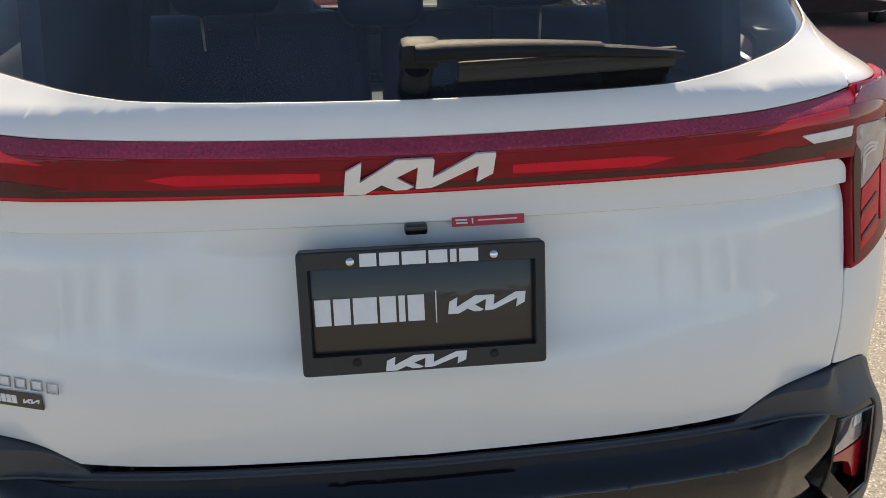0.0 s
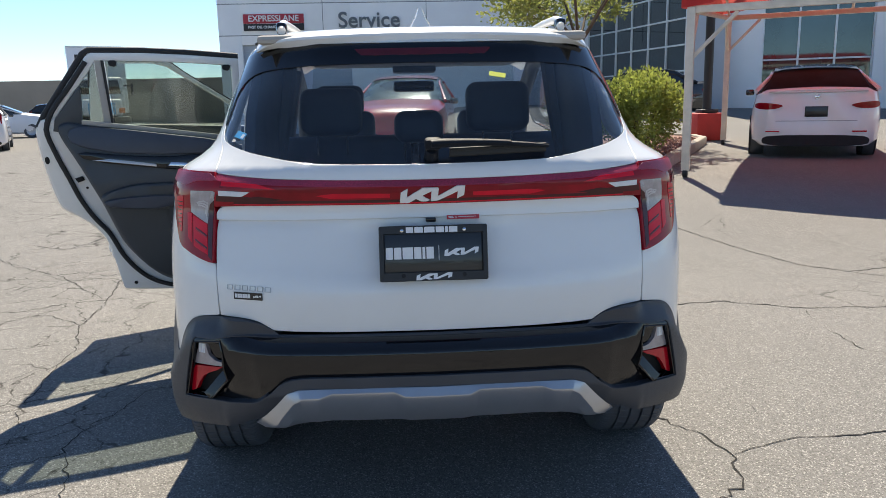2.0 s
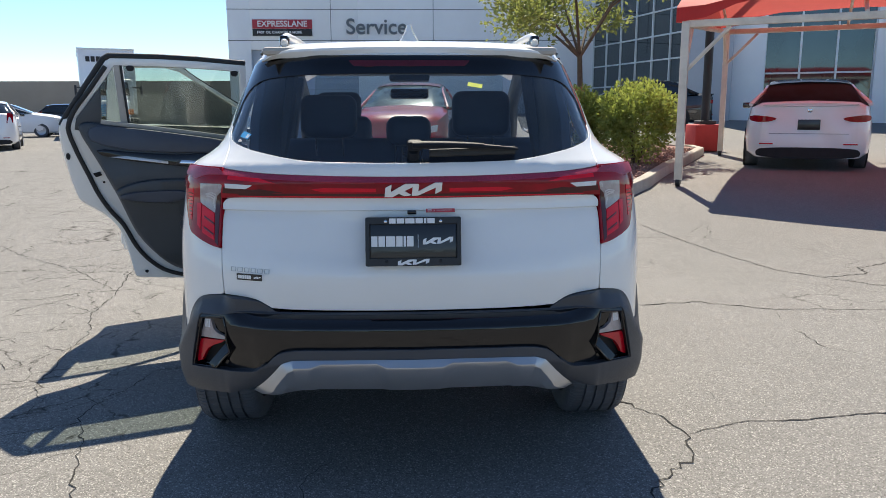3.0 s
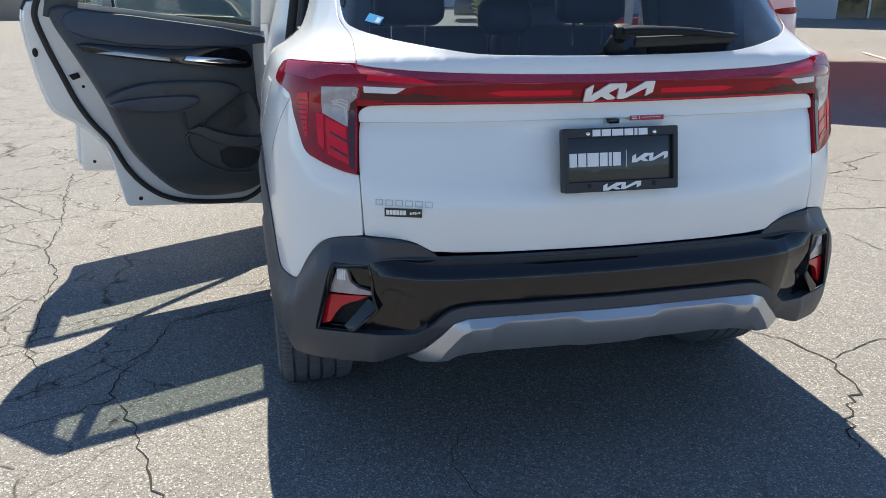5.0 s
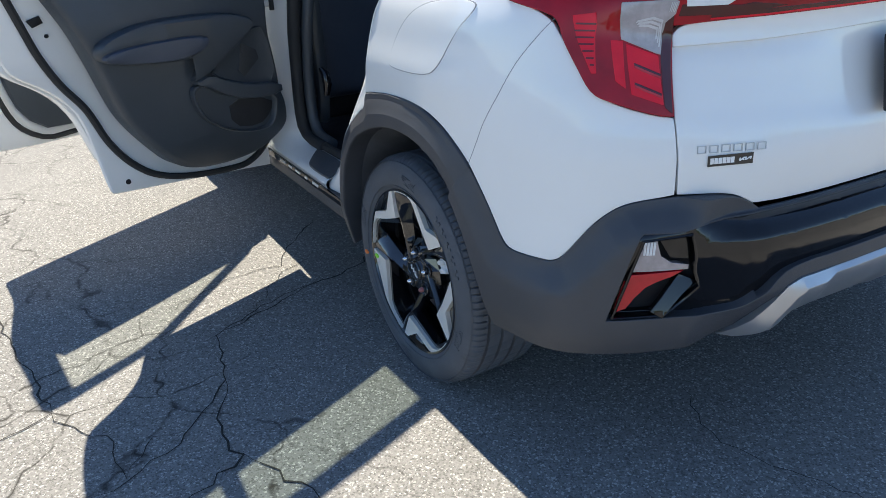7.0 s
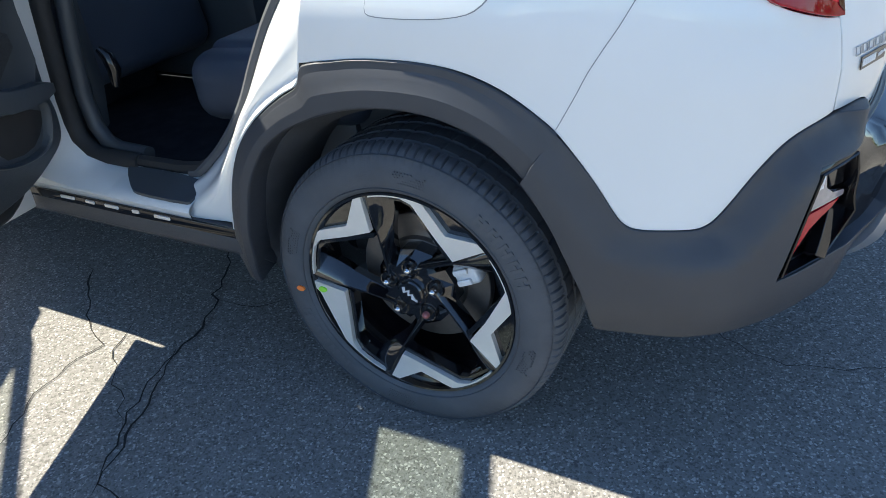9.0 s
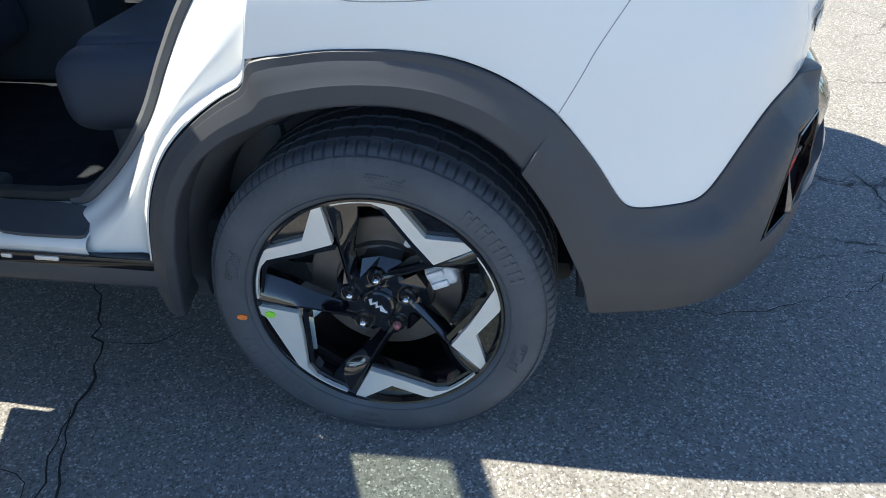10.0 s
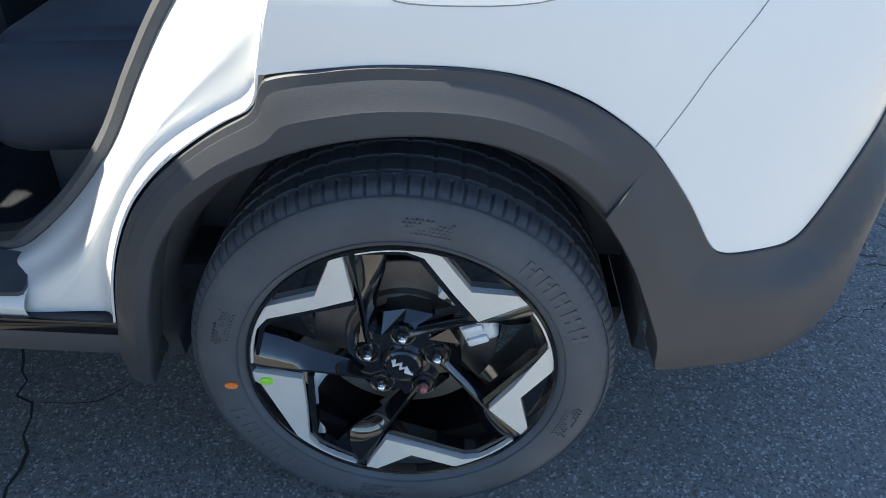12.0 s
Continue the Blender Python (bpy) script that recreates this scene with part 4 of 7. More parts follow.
wheel_copy(wl, pose(-.878, AXLE_F, HUB_Z))
wheel_copy(wl, pose(.878, AXLE_R, HUB_Z, 0, 0, 180))
wheel_copy(wl, pose(.878, AXLE_F, HUB_Z, 0, 0, 180))

# ---- badges, plate, wiper, stickers ----

def mark(name, m, w, h, material, parent, depth=.004, slant=.12):
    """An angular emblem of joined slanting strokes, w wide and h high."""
    bm = bmesh.new()
    strokes = [[(-.500, -.49), (-.500, .16), (-.398, .39), (-.398, -.15), (-.166, .43), (.075, .43), (.089, .37), (.089, -.11), (.367, .51), (.500, .51), (.500, -.07), (.395, -.29),
                (.395, .17), (.118, -.35), (.089, -.39), (-.018, -.41), (-.018, .21), (-.160, -.07), (-.033, -.34), (-.075, -.42), (-.160, -.42), (-.251, -.25), (-.358, -.49)]]
    for st in strokes:
        top = [bm.verts.new((x * w + y * h * slant, y * h, depth)) for x, y in st]
        low = [bm.verts.new((v.co.x, v.co.y, 0)) for v in top]
        f = bm.faces.new(top)
        n = len(top)
        for i in range(n):
            bm.faces.new((top[i], low[i], low[(i + 1) % n], top[(i + 1) % n]))
    bmesh.ops.triangulate(bm, faces=[f for f in bm.faces if len(f.verts) > 4])
    bmesh.ops.recalc_face_normals(bm, faces=bm.faces)
    return part(name, bm, material, parent, smooth=False, m=m)


def bars(name, m, widths, h, gap, material, parent, depth=.001):
    """A row of plain upright bars in place of writing."""
    bm = bmesh.new()
    total = sum(widths) + gap * (len(widths) - 1)
    x = -total / 2
    for w in widths:
        add_box(bm, (x + w / 2, 0, depth / 2), (w, h, depth))
        x += w + gap
    return part(name, bm, material, parent, smooth=False, m=m)


mark("tailgate_emblem", skin_frame(.002, 1.073, .013), .185, .047, EMBLEM, suv, .006)
badge = new("model_badge")
badge.parent = suv
badge.matrix_basis = skin_frame(-.552, .803, .0005, -1.0)
for k in range(6):
    # a plain open block in place of each letter
    bm = bmesh.new()
    V = [[bm.verts.new((x * w / 2 + (k - 2.5) * .0255, y * h / 2, d)) for x, y in ((-1, -1), (1, -1), (1, 1), (-1, 1))] for w, h, d in ((.0185, .0150, 0), (.0185, .0150, .002), (.0160, .0125, .002), (.0160, .0125, 0))]
    for A, B in zip(V, V[1:]):
        for i in range(4):
            bm.faces.new((A[i], A[(i + 1) % 4], B[(i + 1) % 4], B[i]))
    bmesh.ops.recalc_face_normals(bm, faces=bm.faces)
    part("badge_block", bm, SILVER, badge, smooth=False)
tag = prism("dealer_tag", [(-.048, -.011), (.048, -.011), (.048, .011), (-.048, .011)], 0, .0015, PLATE_BLACK, suv,
            m=skin_frame(-.555, .780, .001) @ pose(0, 0, 0, 90), to=lambda v: Vector((v.x, -v.y * -1, v.z)))
tm = skin_frame(-.555, .780, .0012)
tag.matrix_basis = tm
tag.data.transform(Matrix(((1, 0, 0, 0), (0, 0, 1, 0), (0, 1, 0, 0), (0, 0, 0, 1))))
bars("tag_print", tm @ Matrix.Translation((-.018, 0, .0012)), [.0075] * 6, .012, .0012, PRINT_WHITE, suv, .001)
mark("tag_mark", tm @ Matrix.Translation((.031, 0, .0012)), .026, .008, PRINT_WHITE, suv, .001)
stk = skin_frame(.092, 1.0035, .0045, 0.0)
bm = bmesh.new()
add_box(bm, (0, -.004, .0006), (.096, .0125, .0012))
sticker = part("red_sticker", bm, STICKER_RED, suv, "red instruction sticker", smooth=False, m=stk)
bm = bmesh.new()
for k in range(2):
    add_box(bm, (-.036 + k * .001, -.0015 - .004 * k, .0016), (.015, .002, .0008))
add_box(bm, (-.021, -.0035, .0016), (.002, .007, .0008))
add_box(bm, (.012, -.003, .0016), (.052, .0016, .0008))
part("sticker_print", bm, PRINT_WHITE, sticker, smooth=False)
box("release_button", on_skin(-.004, .995, .006)[0], (.03, .02, .014), GLOSS, suv, .004)

# number plate surround with dealer insert (plain bars stand for its words)
plate_m = Matrix.Translation((0, -.004, .905)) @ Euler((radians(90 - 10.9), 0, 0)).to_matrix().to_4x4()
plate = new("plate_holder")
plate.parent = suv
plate.matrix_basis = plate_m
plate["label"] = "black plate frame with dealer insert"


def ring_plate(name, outer, inner, d0, d1, material, parent):
    bm = bmesh.new()
    A, B = rounded(outer, 3), rounded(inner, 3)
    n = len(A)
    V = [[bm.verts.new((x, y, d)) for x, y in P] for P, d in ((A, d0), (A, d1 - .002), ([(x * .985, y * .98) for x, y in A], d1), ([(x * 1.01, y * 1.015) for x, y in B], d1), (B, d1 - .003), (B, d0))]
    for P, Q in zip(V, V[1:]):
        for i in range(n):
            bm.faces.new((P[i], P[(i + 1) % n], Q[(i + 1) % n], Q[i]))
    bmesh.ops.recalc_face_normals(bm, faces=bm.faces)
    return part(name, bm, material, parent)


def rect(w, h, r):
    return [(-w + r, -h, 1), (w - r, -h, 1), (w, -h), (w, -h + r, 1), (w, h - r, 1), (w, h), (w - r, h, 1), (-w + r, h, 1), (-w, h), (-w, h - r, 1), (-w, -h + r, 1), (-w, -h)]


ring_plate("plate_frame", rect(.1565, .080, .012), [(x, y + .0015, *s) for x, y, *s in rect(.142, .0555, .003)], -.012, .012, FRAME_BLACK, plate)
bm = bmesh.new()
add_box(bm, (0, 0, .002), (.30, .150, .004), .001)
part("plate_insert", bm, PLATE_BLACK, plate)
bars("frame_print", Matrix.Translation((-.004, .0675, .0125)), [.021, .0245, .030, .0235, .008, .024], .0165, .0035, PRINT_WHITE, plate, .001)
bars("insert_print", Matrix.Translation((-.0685, .001, .0045)), [.020, .021, .030, .0205, .008, .021], .034, .0035, PRINT_WHITE, plate, .001)
bars("insert_divider", Matrix.Translation((.0155, .001, .0045)), [.0014], .042, 0, PRINT_WHITE, plate, .001)
mark("insert_mark", Matrix.Translation((.081, .002, .0045)), .098, .0245, PRINT_WHITE, plate, .001)
mark("frame_mark", Matrix.Translation((0, -.0675, .0125)), .102, .0205, PRINT_WHITE, plate, .001)
for x, y, mt in ((-.090, .066, CHROME), (.090, .066, CHROME), (-.088, -.064, DARK), (.088, -.064, DARK)):
    bm = bmesh.new()
    bmesh.ops.create_uvsphere(bm, u_segments=14, v_segments=8, radius=.0058)
    for v in bm.verts:
        v.co.z *= .5
    part("plate_screw", bm, mt, plate, m=Matrix.Translation((x, y, .0125)))

# rear wiper with its arm, pivot and blade
wiper = new("rear_wiper")
wiper.parent = suv
wiper["label"] = "matte black rear wiper parked across the glass"
pv, pn = on_skin(.004, 1.180, .0)
revolve("pivot", [(-.030, 0), (-.030, .017), (-.024, .0205), (0, .021), (.02, .023)], WIPER, wiper, seg=24,
        m=Matrix.Translation(pv) @ Vector((-1, 0, 0)).rotation_difference(pn).to_matrix().to_4x4())
arm = []
for a in np.linspace(0, 1, 22):
    p, n = on_skin(.0 + .405 * a, 1.180 + .003 * math.sin(a * 3.1) + .004 * a, .056 - .030 * a ** 1.5)
    arm.append(p)
tube("arm_cover", arm[:15], [.020, .021, .0215, .021, .020, .0195, .019, .0185, .018, .0175, .017, .0165, .016, .0155, .015], WIPER, wiper, seg=14, squash=.62)
tube("arm_tip", [arm[i] - Vector((0, 0, .002)) for i in range(13, 22)], [.013, .0125, .012, .0115, .011, .010, .009, .008, .006], WIPER, wiper, seg=10, squash=.7)
box("arm_knuckle", pv + Vector((.004, -.036, .036)), (.050, .035, .034), WIPER, wiper, .010, Euler((radians(15), 0, 0)).to_matrix())
rub = [on_skin(a, 1.180 + .022 * (a - .1), .010)[0] for a in np.linspace(.065, .40, 14)]
tube("blade_rubber", rub, .008, RUBBER, wiper, seg=8, squash=1.4)
tube("blade_spine", [p + Vector((0, -.004, .010)) for p in rub], .006, RUBBER, wiper, seg=8)

# stickers on the rear glass
for s0, z0, w, h, mt, nm in ((-.735, 1.243, .05, .024, STICKER_BLUE, "blue_sticker"), (.297, 1.414, .052, .020, STICKER_YELLOW, "yellow_tag")):
    bm = bmesh.new()
    add_box(bm, (0, 0, 0), (w, h, .001))
    st = part(nm, bm, mt, suv, nm.replace("_", " ") + " on the window", smooth=False, m=skin_frame(s0, z0, .0012, -14))
    if mt is STICKER_YELLOW:
        continue
    bm = bmesh.new()
    add_box(bm, (.014, -.001, .0008), (.014, .015, .001))
    part("sticker_code", bm, PRINT_WHITE, st, smooth=False)

# roof skin, rails and fin
rows = []
for y in np.concatenate([np.linspace(.375, .60, 6), np.linspace(.7, 2.25, 12)]):
    row = []
    for x in np.linspace(-1, 1, 31):
        wdt = .560 + .055 * min(1, (y - .375) / .5)
        crown = .014 * (1 - x * x)
        drop = .032 * max(0, (.54 - y) / .165) ** 2 + .035 * max(0, (y - 1.6) / .65) ** 2
        fwd = (x * x) ** 2 * .12 if y < .6 else 0
        edge = (.024 + .016 * min(1, max(0, (y - .55) / .3))) * (max(0, abs(x) - .80) / .20) ** 2
        row.append((x * wdt, y + fwd + .012, 1.573 + crown - drop - edge))
    rows.append(row)
first = [(p[0], p[1] + .02, p[2] - .060 + .050 * (p[0] / .56) ** 2) for p in rows[0]]
strip("roof_skin", [first, [(p[0], p[1] - .002, p[2] - .008) for p in rows[0]]] + rows, PAINT, suv, flip=True)
panel("spoiler_underside", [(-.960, 1.5475), (-.60, 1.5275), (.60, 1.5275), (.960, 1.5475), (.964, 1.553), (.95, 1.560), (.6, 1.562), (-.6, 1.562), (-.95, 1.560), (-.964, 1.553)], PAINT, suv, off=.002, step=.04, n=1)
for sg in (-1, 1):
    pts = [(sg * .475, .52, 1.578), (sg * .48, .56, 1.600), (sg * .485, .66, 1.615), (sg * .50, 1.0, 1.630), (sg * .505, 1.6, 1.63), (sg * .50, 2.1, 1.605), (sg * .495, 2.25, 1.57)]
    rail = tube("roof_rail", pts, .014, ALLOY, suv, seg=10, label="silver roof rail with black feet")
    for y in (.58, 2.12):
        box("rail_foot", (sg * (.478 if y < 1 else .49), y - .03, 1.588), (.034, .05, .040), GLOSS, rail, .010)
fin = bmesh.new()
A = [[(-.024, -.02, 0), (-.010, .0, .032), (-.004, .008, .060), (.004, .008, .060), (.010, .0, .032), (.024, -.02, 0)],
     [(-.030, .02, 0), (-.014, .03, .034), (-.006, .035, .062), (.006, .035, .062), (.014, .03, .034), (.030, .02, 0)],
     [(-.034, .08, 0), (-.018, .09, .022), (-.008, .09, .040), (.008, .09, .040), (.018, .09, .022), (.034, .08, 0)],
     [(-.020, .17, 0), (-.008, .17, .006), (-.004, .17, .010), (.004, .17, .010), (.008, .17, .006), (.020, .17, 0)]]
vs = [[fin.verts.new(p) for p in r] for r in A]
for a, b in zip(vs, vs[1:]):
    for i in range(5):
        fin.faces.new((a[i], a[i + 1], b[i + 1], b[i]))
fin.faces.new(vs[0][::-1])
part("shark_fin", fin, PAINT, suv, m=Matrix.Translation((-.005, .56, 1.586)) @ Matrix.Diagonal((1.35, 1.2, 1.12, 1)))

# ---- flank, doors and cabin ----
# white sill and door-opening jamb on the near side, black step cover and lower cladding
HINGE_R, HINGE_F = Vector((-.912, 1.90, 0)), Vector((-.905, 3.03, 0))
# curves down the rear of the door opening, from the seal out to the paint's edge: x, then (y, z) points
outer_e = along([(1.43, 1.16), (1.47, 1.09), (1.53, 1.0), (1.575, .92), (1.607, .86), (1.632, .80), (1.641, .770), (1.652, .757)]
                + [tuple(p) for p in round_hub([(a, r + .004) for a, r in FLARE_OUT], np.linspace(63, 10, 16))], 400)
edge_line = skin(-outer_e[:, 0], outer_e[:, 1])
bands = [(-.876, [(.835, 1.16), (.90, 1.0), (.935, .90), (.965, .82), (1.030, .765), (1.106, .716), (1.145, .680), (1.188, .622), (1.227, .556), (1.254, .496), (1.262, .453), (1.262, .408)]),
         (-.882, [(.82, 1.20), (.892, 1.0), (.945, .90), (.985, .84), (1.060, .775), (1.121, .715), (1.163, .668), (1.204, .606), (1.250, .534), (1.285, .475), (1.33, .430), (1.37, .404)]),
         (-.873, [(.83, 1.20), (.895, 1.02), (.965, .92), (1.029, .846), (1.071, .790), (1.125, .730), (1.176, .668), (1.212, .610), (1.267, .526), (1.334, .461), (1.40, .418)]),
         (-.851, [(.84, 1.22), (.905, 1.04), (.98, .93), (1.047, .848), (1.090, .795), (1.142, .735), (1.185, .672), (1.224, .610), (1.277, .535), (1.336, .478), (1.41, .437)]),
         (-.832, [(.85, 1.26), (.915, 1.09), (.99, .96), (1.08, .845), (1.125, .785), (1.170, .715), (1.205, .653), (1.252, .590), (1.300, .535), (1.352, .490), (1.42, .450)]),
         (-.803, [(.86, 1.30), (.91, 1.17), (.97, 1.05), (1.03, .955), (1.119, .833), (1.160, .765), (1.218, .660), (1.280, .579), (1.338, .519), (1.407, .466), (1.43, .460)]),
         (-.792, [(.86, 1.31), (.91, 1.18), (.97, 1.06), (1.03, .965), (1.124, .835), (1.168, .762), (1.224, .662), (1.285, .582), (1.342, .524), (1.410, .475), (1.43, .470)])]


def level(line, goal):
    """Samples a curve of (x, y, z) where y - z takes the given values, its end kept."""
    m = np.maximum.accumulate(line[:, 1] - line[:, 2])
    m = m + np.arange(len(m)) * 1e-7
    w = ease((goal - .45) / (goal[-1] - .45))
    at = goal + w * (m[-1] - goal[-1])
    return np.stack([np.interp(at, m, line[:, k]) for k in range(3)], -1)


goal = np.linspace(-.30, .80, 60)
dense = [np.stack([np.full(400, x), *along(c, 400).T], -1) for x, c in bands]
curves = [level(c, goal) for c in dense]
edge_line = level(edge_line, goal)
# tip the curves inward with the tumblehome of the pillar
for c in curves:
    c[:, 0] += .30 * np.maximum(0, c[:, 2] - 1.0) ** 1.1
lip = edge_line + np.array((.008, .006, .002))
stack = np.stack([edge_line, edge_line + np.array((-.001, .003, .001)), lip] + curves)
# an even, smooth sheet through the curves
rows = []
par = np.array([0, .02, .06, .24, .36, .50, .60, .78, .97, 1.0])
across = np.unique(np.concatenate([[0, .02, .06], np.linspace(.06, 1, 26)]))
for j in range(60):
    rows.append(np.stack([glide(par, stack[:, j, k])(across) for k in range(3)], -1))
rows = [[tuple(rows[j][i]) for j in range(60)] for i in range(len(across))]
strip("rear_jamb", rows, PAINT, suv, flip=True)
seal = [Vector(p) + Vector((-.006, .002, 0)) for p in rows[-1]]
tube("rear_seal", seal, .014, SEAL_GREY, suv, seg=8)
bm = bmesh.new()
sill_prof = [(-.893, .405), (-.898, .422), (-.893, .433), (-.880, .440), (-.85, .447), (-.825, .458), (-.805, .468), (-.785, .470), (-.772, .462), (-.770, .42)]
ys = [1.365, 1.38, 1.4, 1.5, 1.7, 2.0, 2.4, 2.8, 3.1]
vs = [[bm.verts.new((x, y, z)) for i, (x, z) in enumerate(sill_prof)] for y in ys]
for a, b in zip(vs, vs[1:]):
    for i in range(len(sill_prof) - 1):
        bm.faces.new((a[i], b[i], b[i + 1], a[i + 1]))
part("sill", bm, PAINT, suv)
sill_top = glide([q[0] for q in sill_prof[1:]], [q[1] for q in sill_prof[1:]])
prism("step_cover", [(1.365, -.882), (1.38, -.888), (1.53, -.888), (1.56, -.878), (1.622, -.826), (1.612, -.813), (1.40, -.813), (1.378, -.835)], .0, .007, TRIM, suv,
      to=lambda v: Vector((v.z, v.x, float(sill_top(v.z)) + v.y)), n=1)
box("hinge_pillar", (-.880, 1.955, .80), (.046, .06, .78), PAINT, suv, .008)
# upper strip widened outward to block sun slipping past the door's hinge
strip("hinge_pillar_upper", [[(-.912, 1.93, 1.16), (-.880, 1.90, 1.40), (-.80, 1.88, 1.56)], [(-.84, 1.96, 1.16), (-.78, 1.93, 1.40), (-.70, 1.90, 1.56)]], PAINT, suv)
# second, unseen sheet over the floor, added to block sun through the hollow body
box("cargo_floor", (0, .72, .70), (1.56, .98, .03), CARPET, suv, .01)
for k, (a, b) in enumerate(((1.20, 3.10),)):
    prism("sill_cladding", [(-.880, .33), (-.900, .345), (-.905, .375), (-.897, .404), (-.86, .404), (-.80, .30), (-.83, .285)], a, b, PLASTIC, suv, "matte dark plastic", bevel=.004)
box("sill_gloss_strip", (-.899, 2.10, .396), (.008, 1.75, .024), GLOSS, suv, .002)
tube("sill_seal", [(-.792, 1.345, .512), (-.792, 1.40, .485), (-.792, 1.47, .476), (-.792, 1.6, .474), (-.792, 3.05, .474)], .017, RUBBER, suv, seg=8)
# pale blocks added in place of the light glinting along the gloss strip
for y, w in ((1.77, .05), (1.69, .03), (1.615, .045), (1.535, .022), (1.45, .05)):
    box("sill_clip", (-.9035, y, .400), (.006, w, .009), ALLOY, suv, .002)
# middle pillar
prism("middle_pillar", [(1.58, .44), (1.78, .44), (1.74, .60), (1.70, 1.0), (1.66, 1.53), (1.58, 1.53), (1.58, 1.0), (1.56, .60)], -.80, -.72, TRIM, suv,
      to=lambda v: Vector((v.y + .22 * max(0, (v.z - 1.0)) ** 1.2, v.x + .25, v.z)), bevel=.02)
prism("pillar_trim", [(1.575, .50), (1.76, .50), (1.72, .62), (1.68, 1.0), (1.64, 1.50), (1.57, 1.50), (1.565, 1.0), (1.55, .62)], -.717, -.67, TRIM, suv,
      to=lambda v: Vector((v.y + .22 * max(0, (v.z - 1.0)) ** 1.2, v.x + .25, v.z)), bevel=.015)
tube("pillar_seal", [(-.795, 1.60, .472), (-.795, 1.72, .472), (-.797, 1.762, .482), (-.80, 1.795, .515), (-.80, 1.803, .56), (-.80, 1.804, .62), (-.80, 1.793, .74), (-.80, 1.781, .85), (-.79, 1.765, 1.0), (-.70, 1.72, 1.5)], .023, RUBBER, suv, seg=10)
tube("pillar_inner_seal", [(-.765, 1.60, .482), (-.765, 1.70, .485), (-.767, 1.735, .50), (-.768, 1.76, .54), (-.768, 1.772, .62), (-.768, 1.758, .74), (-.765, 1.742, .85), (-.75, 1.72, 1.0), (-.67, 1.67, 1.5)], .020, TRIM, suv, seg=10)
jamb_in = np.array([(-.812, 1.60, .462), (-.812, 1.70, .464), (-.814, 1.755, .478), (-.816, 1.792, .515), (-.816, 1.802, .56), (-.816, 1.803, .62), (-.816, 1.792, .74), (-.814, 1.780, .85), (-.80, 1.762, 1.0), (-.71, 1.72, 1.5)])
jamb_out = np.array([(-.900, 1.62, .428), (-.904, 1.74, .432), (-.905, 1.84, .445), (-.906, 1.90, .48), (-.906, 1.930, .54), (-.906, 1.942, .62), (-.906, 1.945, .74), (-.904, 1.945, .85), (-.896, 1.94, 1.0), (-.76, 1.90, 1.5)])
strip("pillar_jamb", [[tuple(p) for p in jamb_out + (jamb_in - jamb_out) * k + np.array((-.010, .012, .004)) * math.sin(math.pi * k)] for k in np.linspace(0, 1, 7)], PAINT, suv)
tube("belt_cover", [(-.742, 1.705, .735), (-.732, 1.690, .715), (-.730, 1.682, .68), (-.735, 1.684, .64)], [.008, .016, .017, .010], GLOSS, suv, seg=10)


LEAN = glide([.30, .42, .70, 1.0, 1.27, 1.59, 1.75], [-.002, 0, .03, .08, .15, .195, .212])


SWELL = glide([.40, .47, .58, .95, 1.10, 1.26, 1.3], [.015, .065, .108, .108, .060, .004, 0])


def leaned(v, swell=0.0):
    """A point of an upright door, moved inward with the tumblehome of its window frame and the swell of its trim."""
    return Vector((v.x, v.y + float(LEAN(v.z)) + swell * float(SWELL(v.z)), v.z))


def door_sheet(name, outline, y0, y1, material, parent, label="", bevel=0.0, n=0, seg=2, swell=0.0):
    """A sheet of a door between two depths that follows the door's lean."""
    bm = bmesh.new()
    pts = rounded(outline, n) if n else [(p[0], p[1]) for p in outline]
    f = bm.faces.new([bm.verts.new((x, y0, z)) for x, z in pts])
    for v in bmesh.ops.extrude_face_region(bm, geom=[f])["geom"]:
        if isinstance(v, bmesh.types.BMVert):
            v.co.y = y1
    bmesh.ops.recalc_face_normals(bm, faces=bm.faces)
    if bevel:
        es = [e for e in bm.edges if abs(e.verts[0].co.y - e.verts[1].co.y) < 1e-6]
        bmesh.ops.bevel(bm, geom=es, offset=bevel, segments=seg, profile=0.5, affect="EDGES", clamp_overlap=True)
    lo, hi = min(p[1] for p in pts), max(p[1] for p in pts)
    k = math.floor(lo / .07) + 1
    while k * .07 < hi:
        bmesh.ops.bisect_plane(bm, geom=bm.verts[:] + bm.edges[:] + bm.faces[:], plane_co=(0, 0, k * .07), plane_no=(0, 0, 1), dist=1e-5)
        k += 1
    bmesh.ops.triangulate(bm, faces=[f for f in bm.faces if len(f.verts) > 4])
    for v in bm.verts:
        v.co = leaned(v.co, swell)
    return part(name, bm, material, parent, label)


def door_bowl(name, outline, levels, material, parent, label="", n=2, cap=True, swell=0.0):
    """A pad or hollow on the door: the outline drawn in and raised step by step by (scale, depth)."""
    pts = rounded(outline, n)
    cx, cz = sum(p[0] for p in pts) / len(pts), sum(p[1] for p in pts) / len(pts)
    bm = bmesh.new()
    rings = [[bm.verts.new(leaned(Vector((cx + (x - cx) * k, d, cz + (z - cz) * k)), swell)) for x, z in pts] for k, d in levels]
    q = len(pts)
    for A, B in zip(rings, rings[1:]):
        for i in range(q):
            bm.faces.new((A[i], A[(i + 1) % q], B[(i + 1) % q], B[i]))
    if cap:
        f = bm.faces.new(rings[-1])
        bmesh.ops.triangulate(bm, faces=[f])
    bmesh.ops.recalc_face_normals(bm, faces=bm.faces)
    return part(name, bm, material, parent, label)


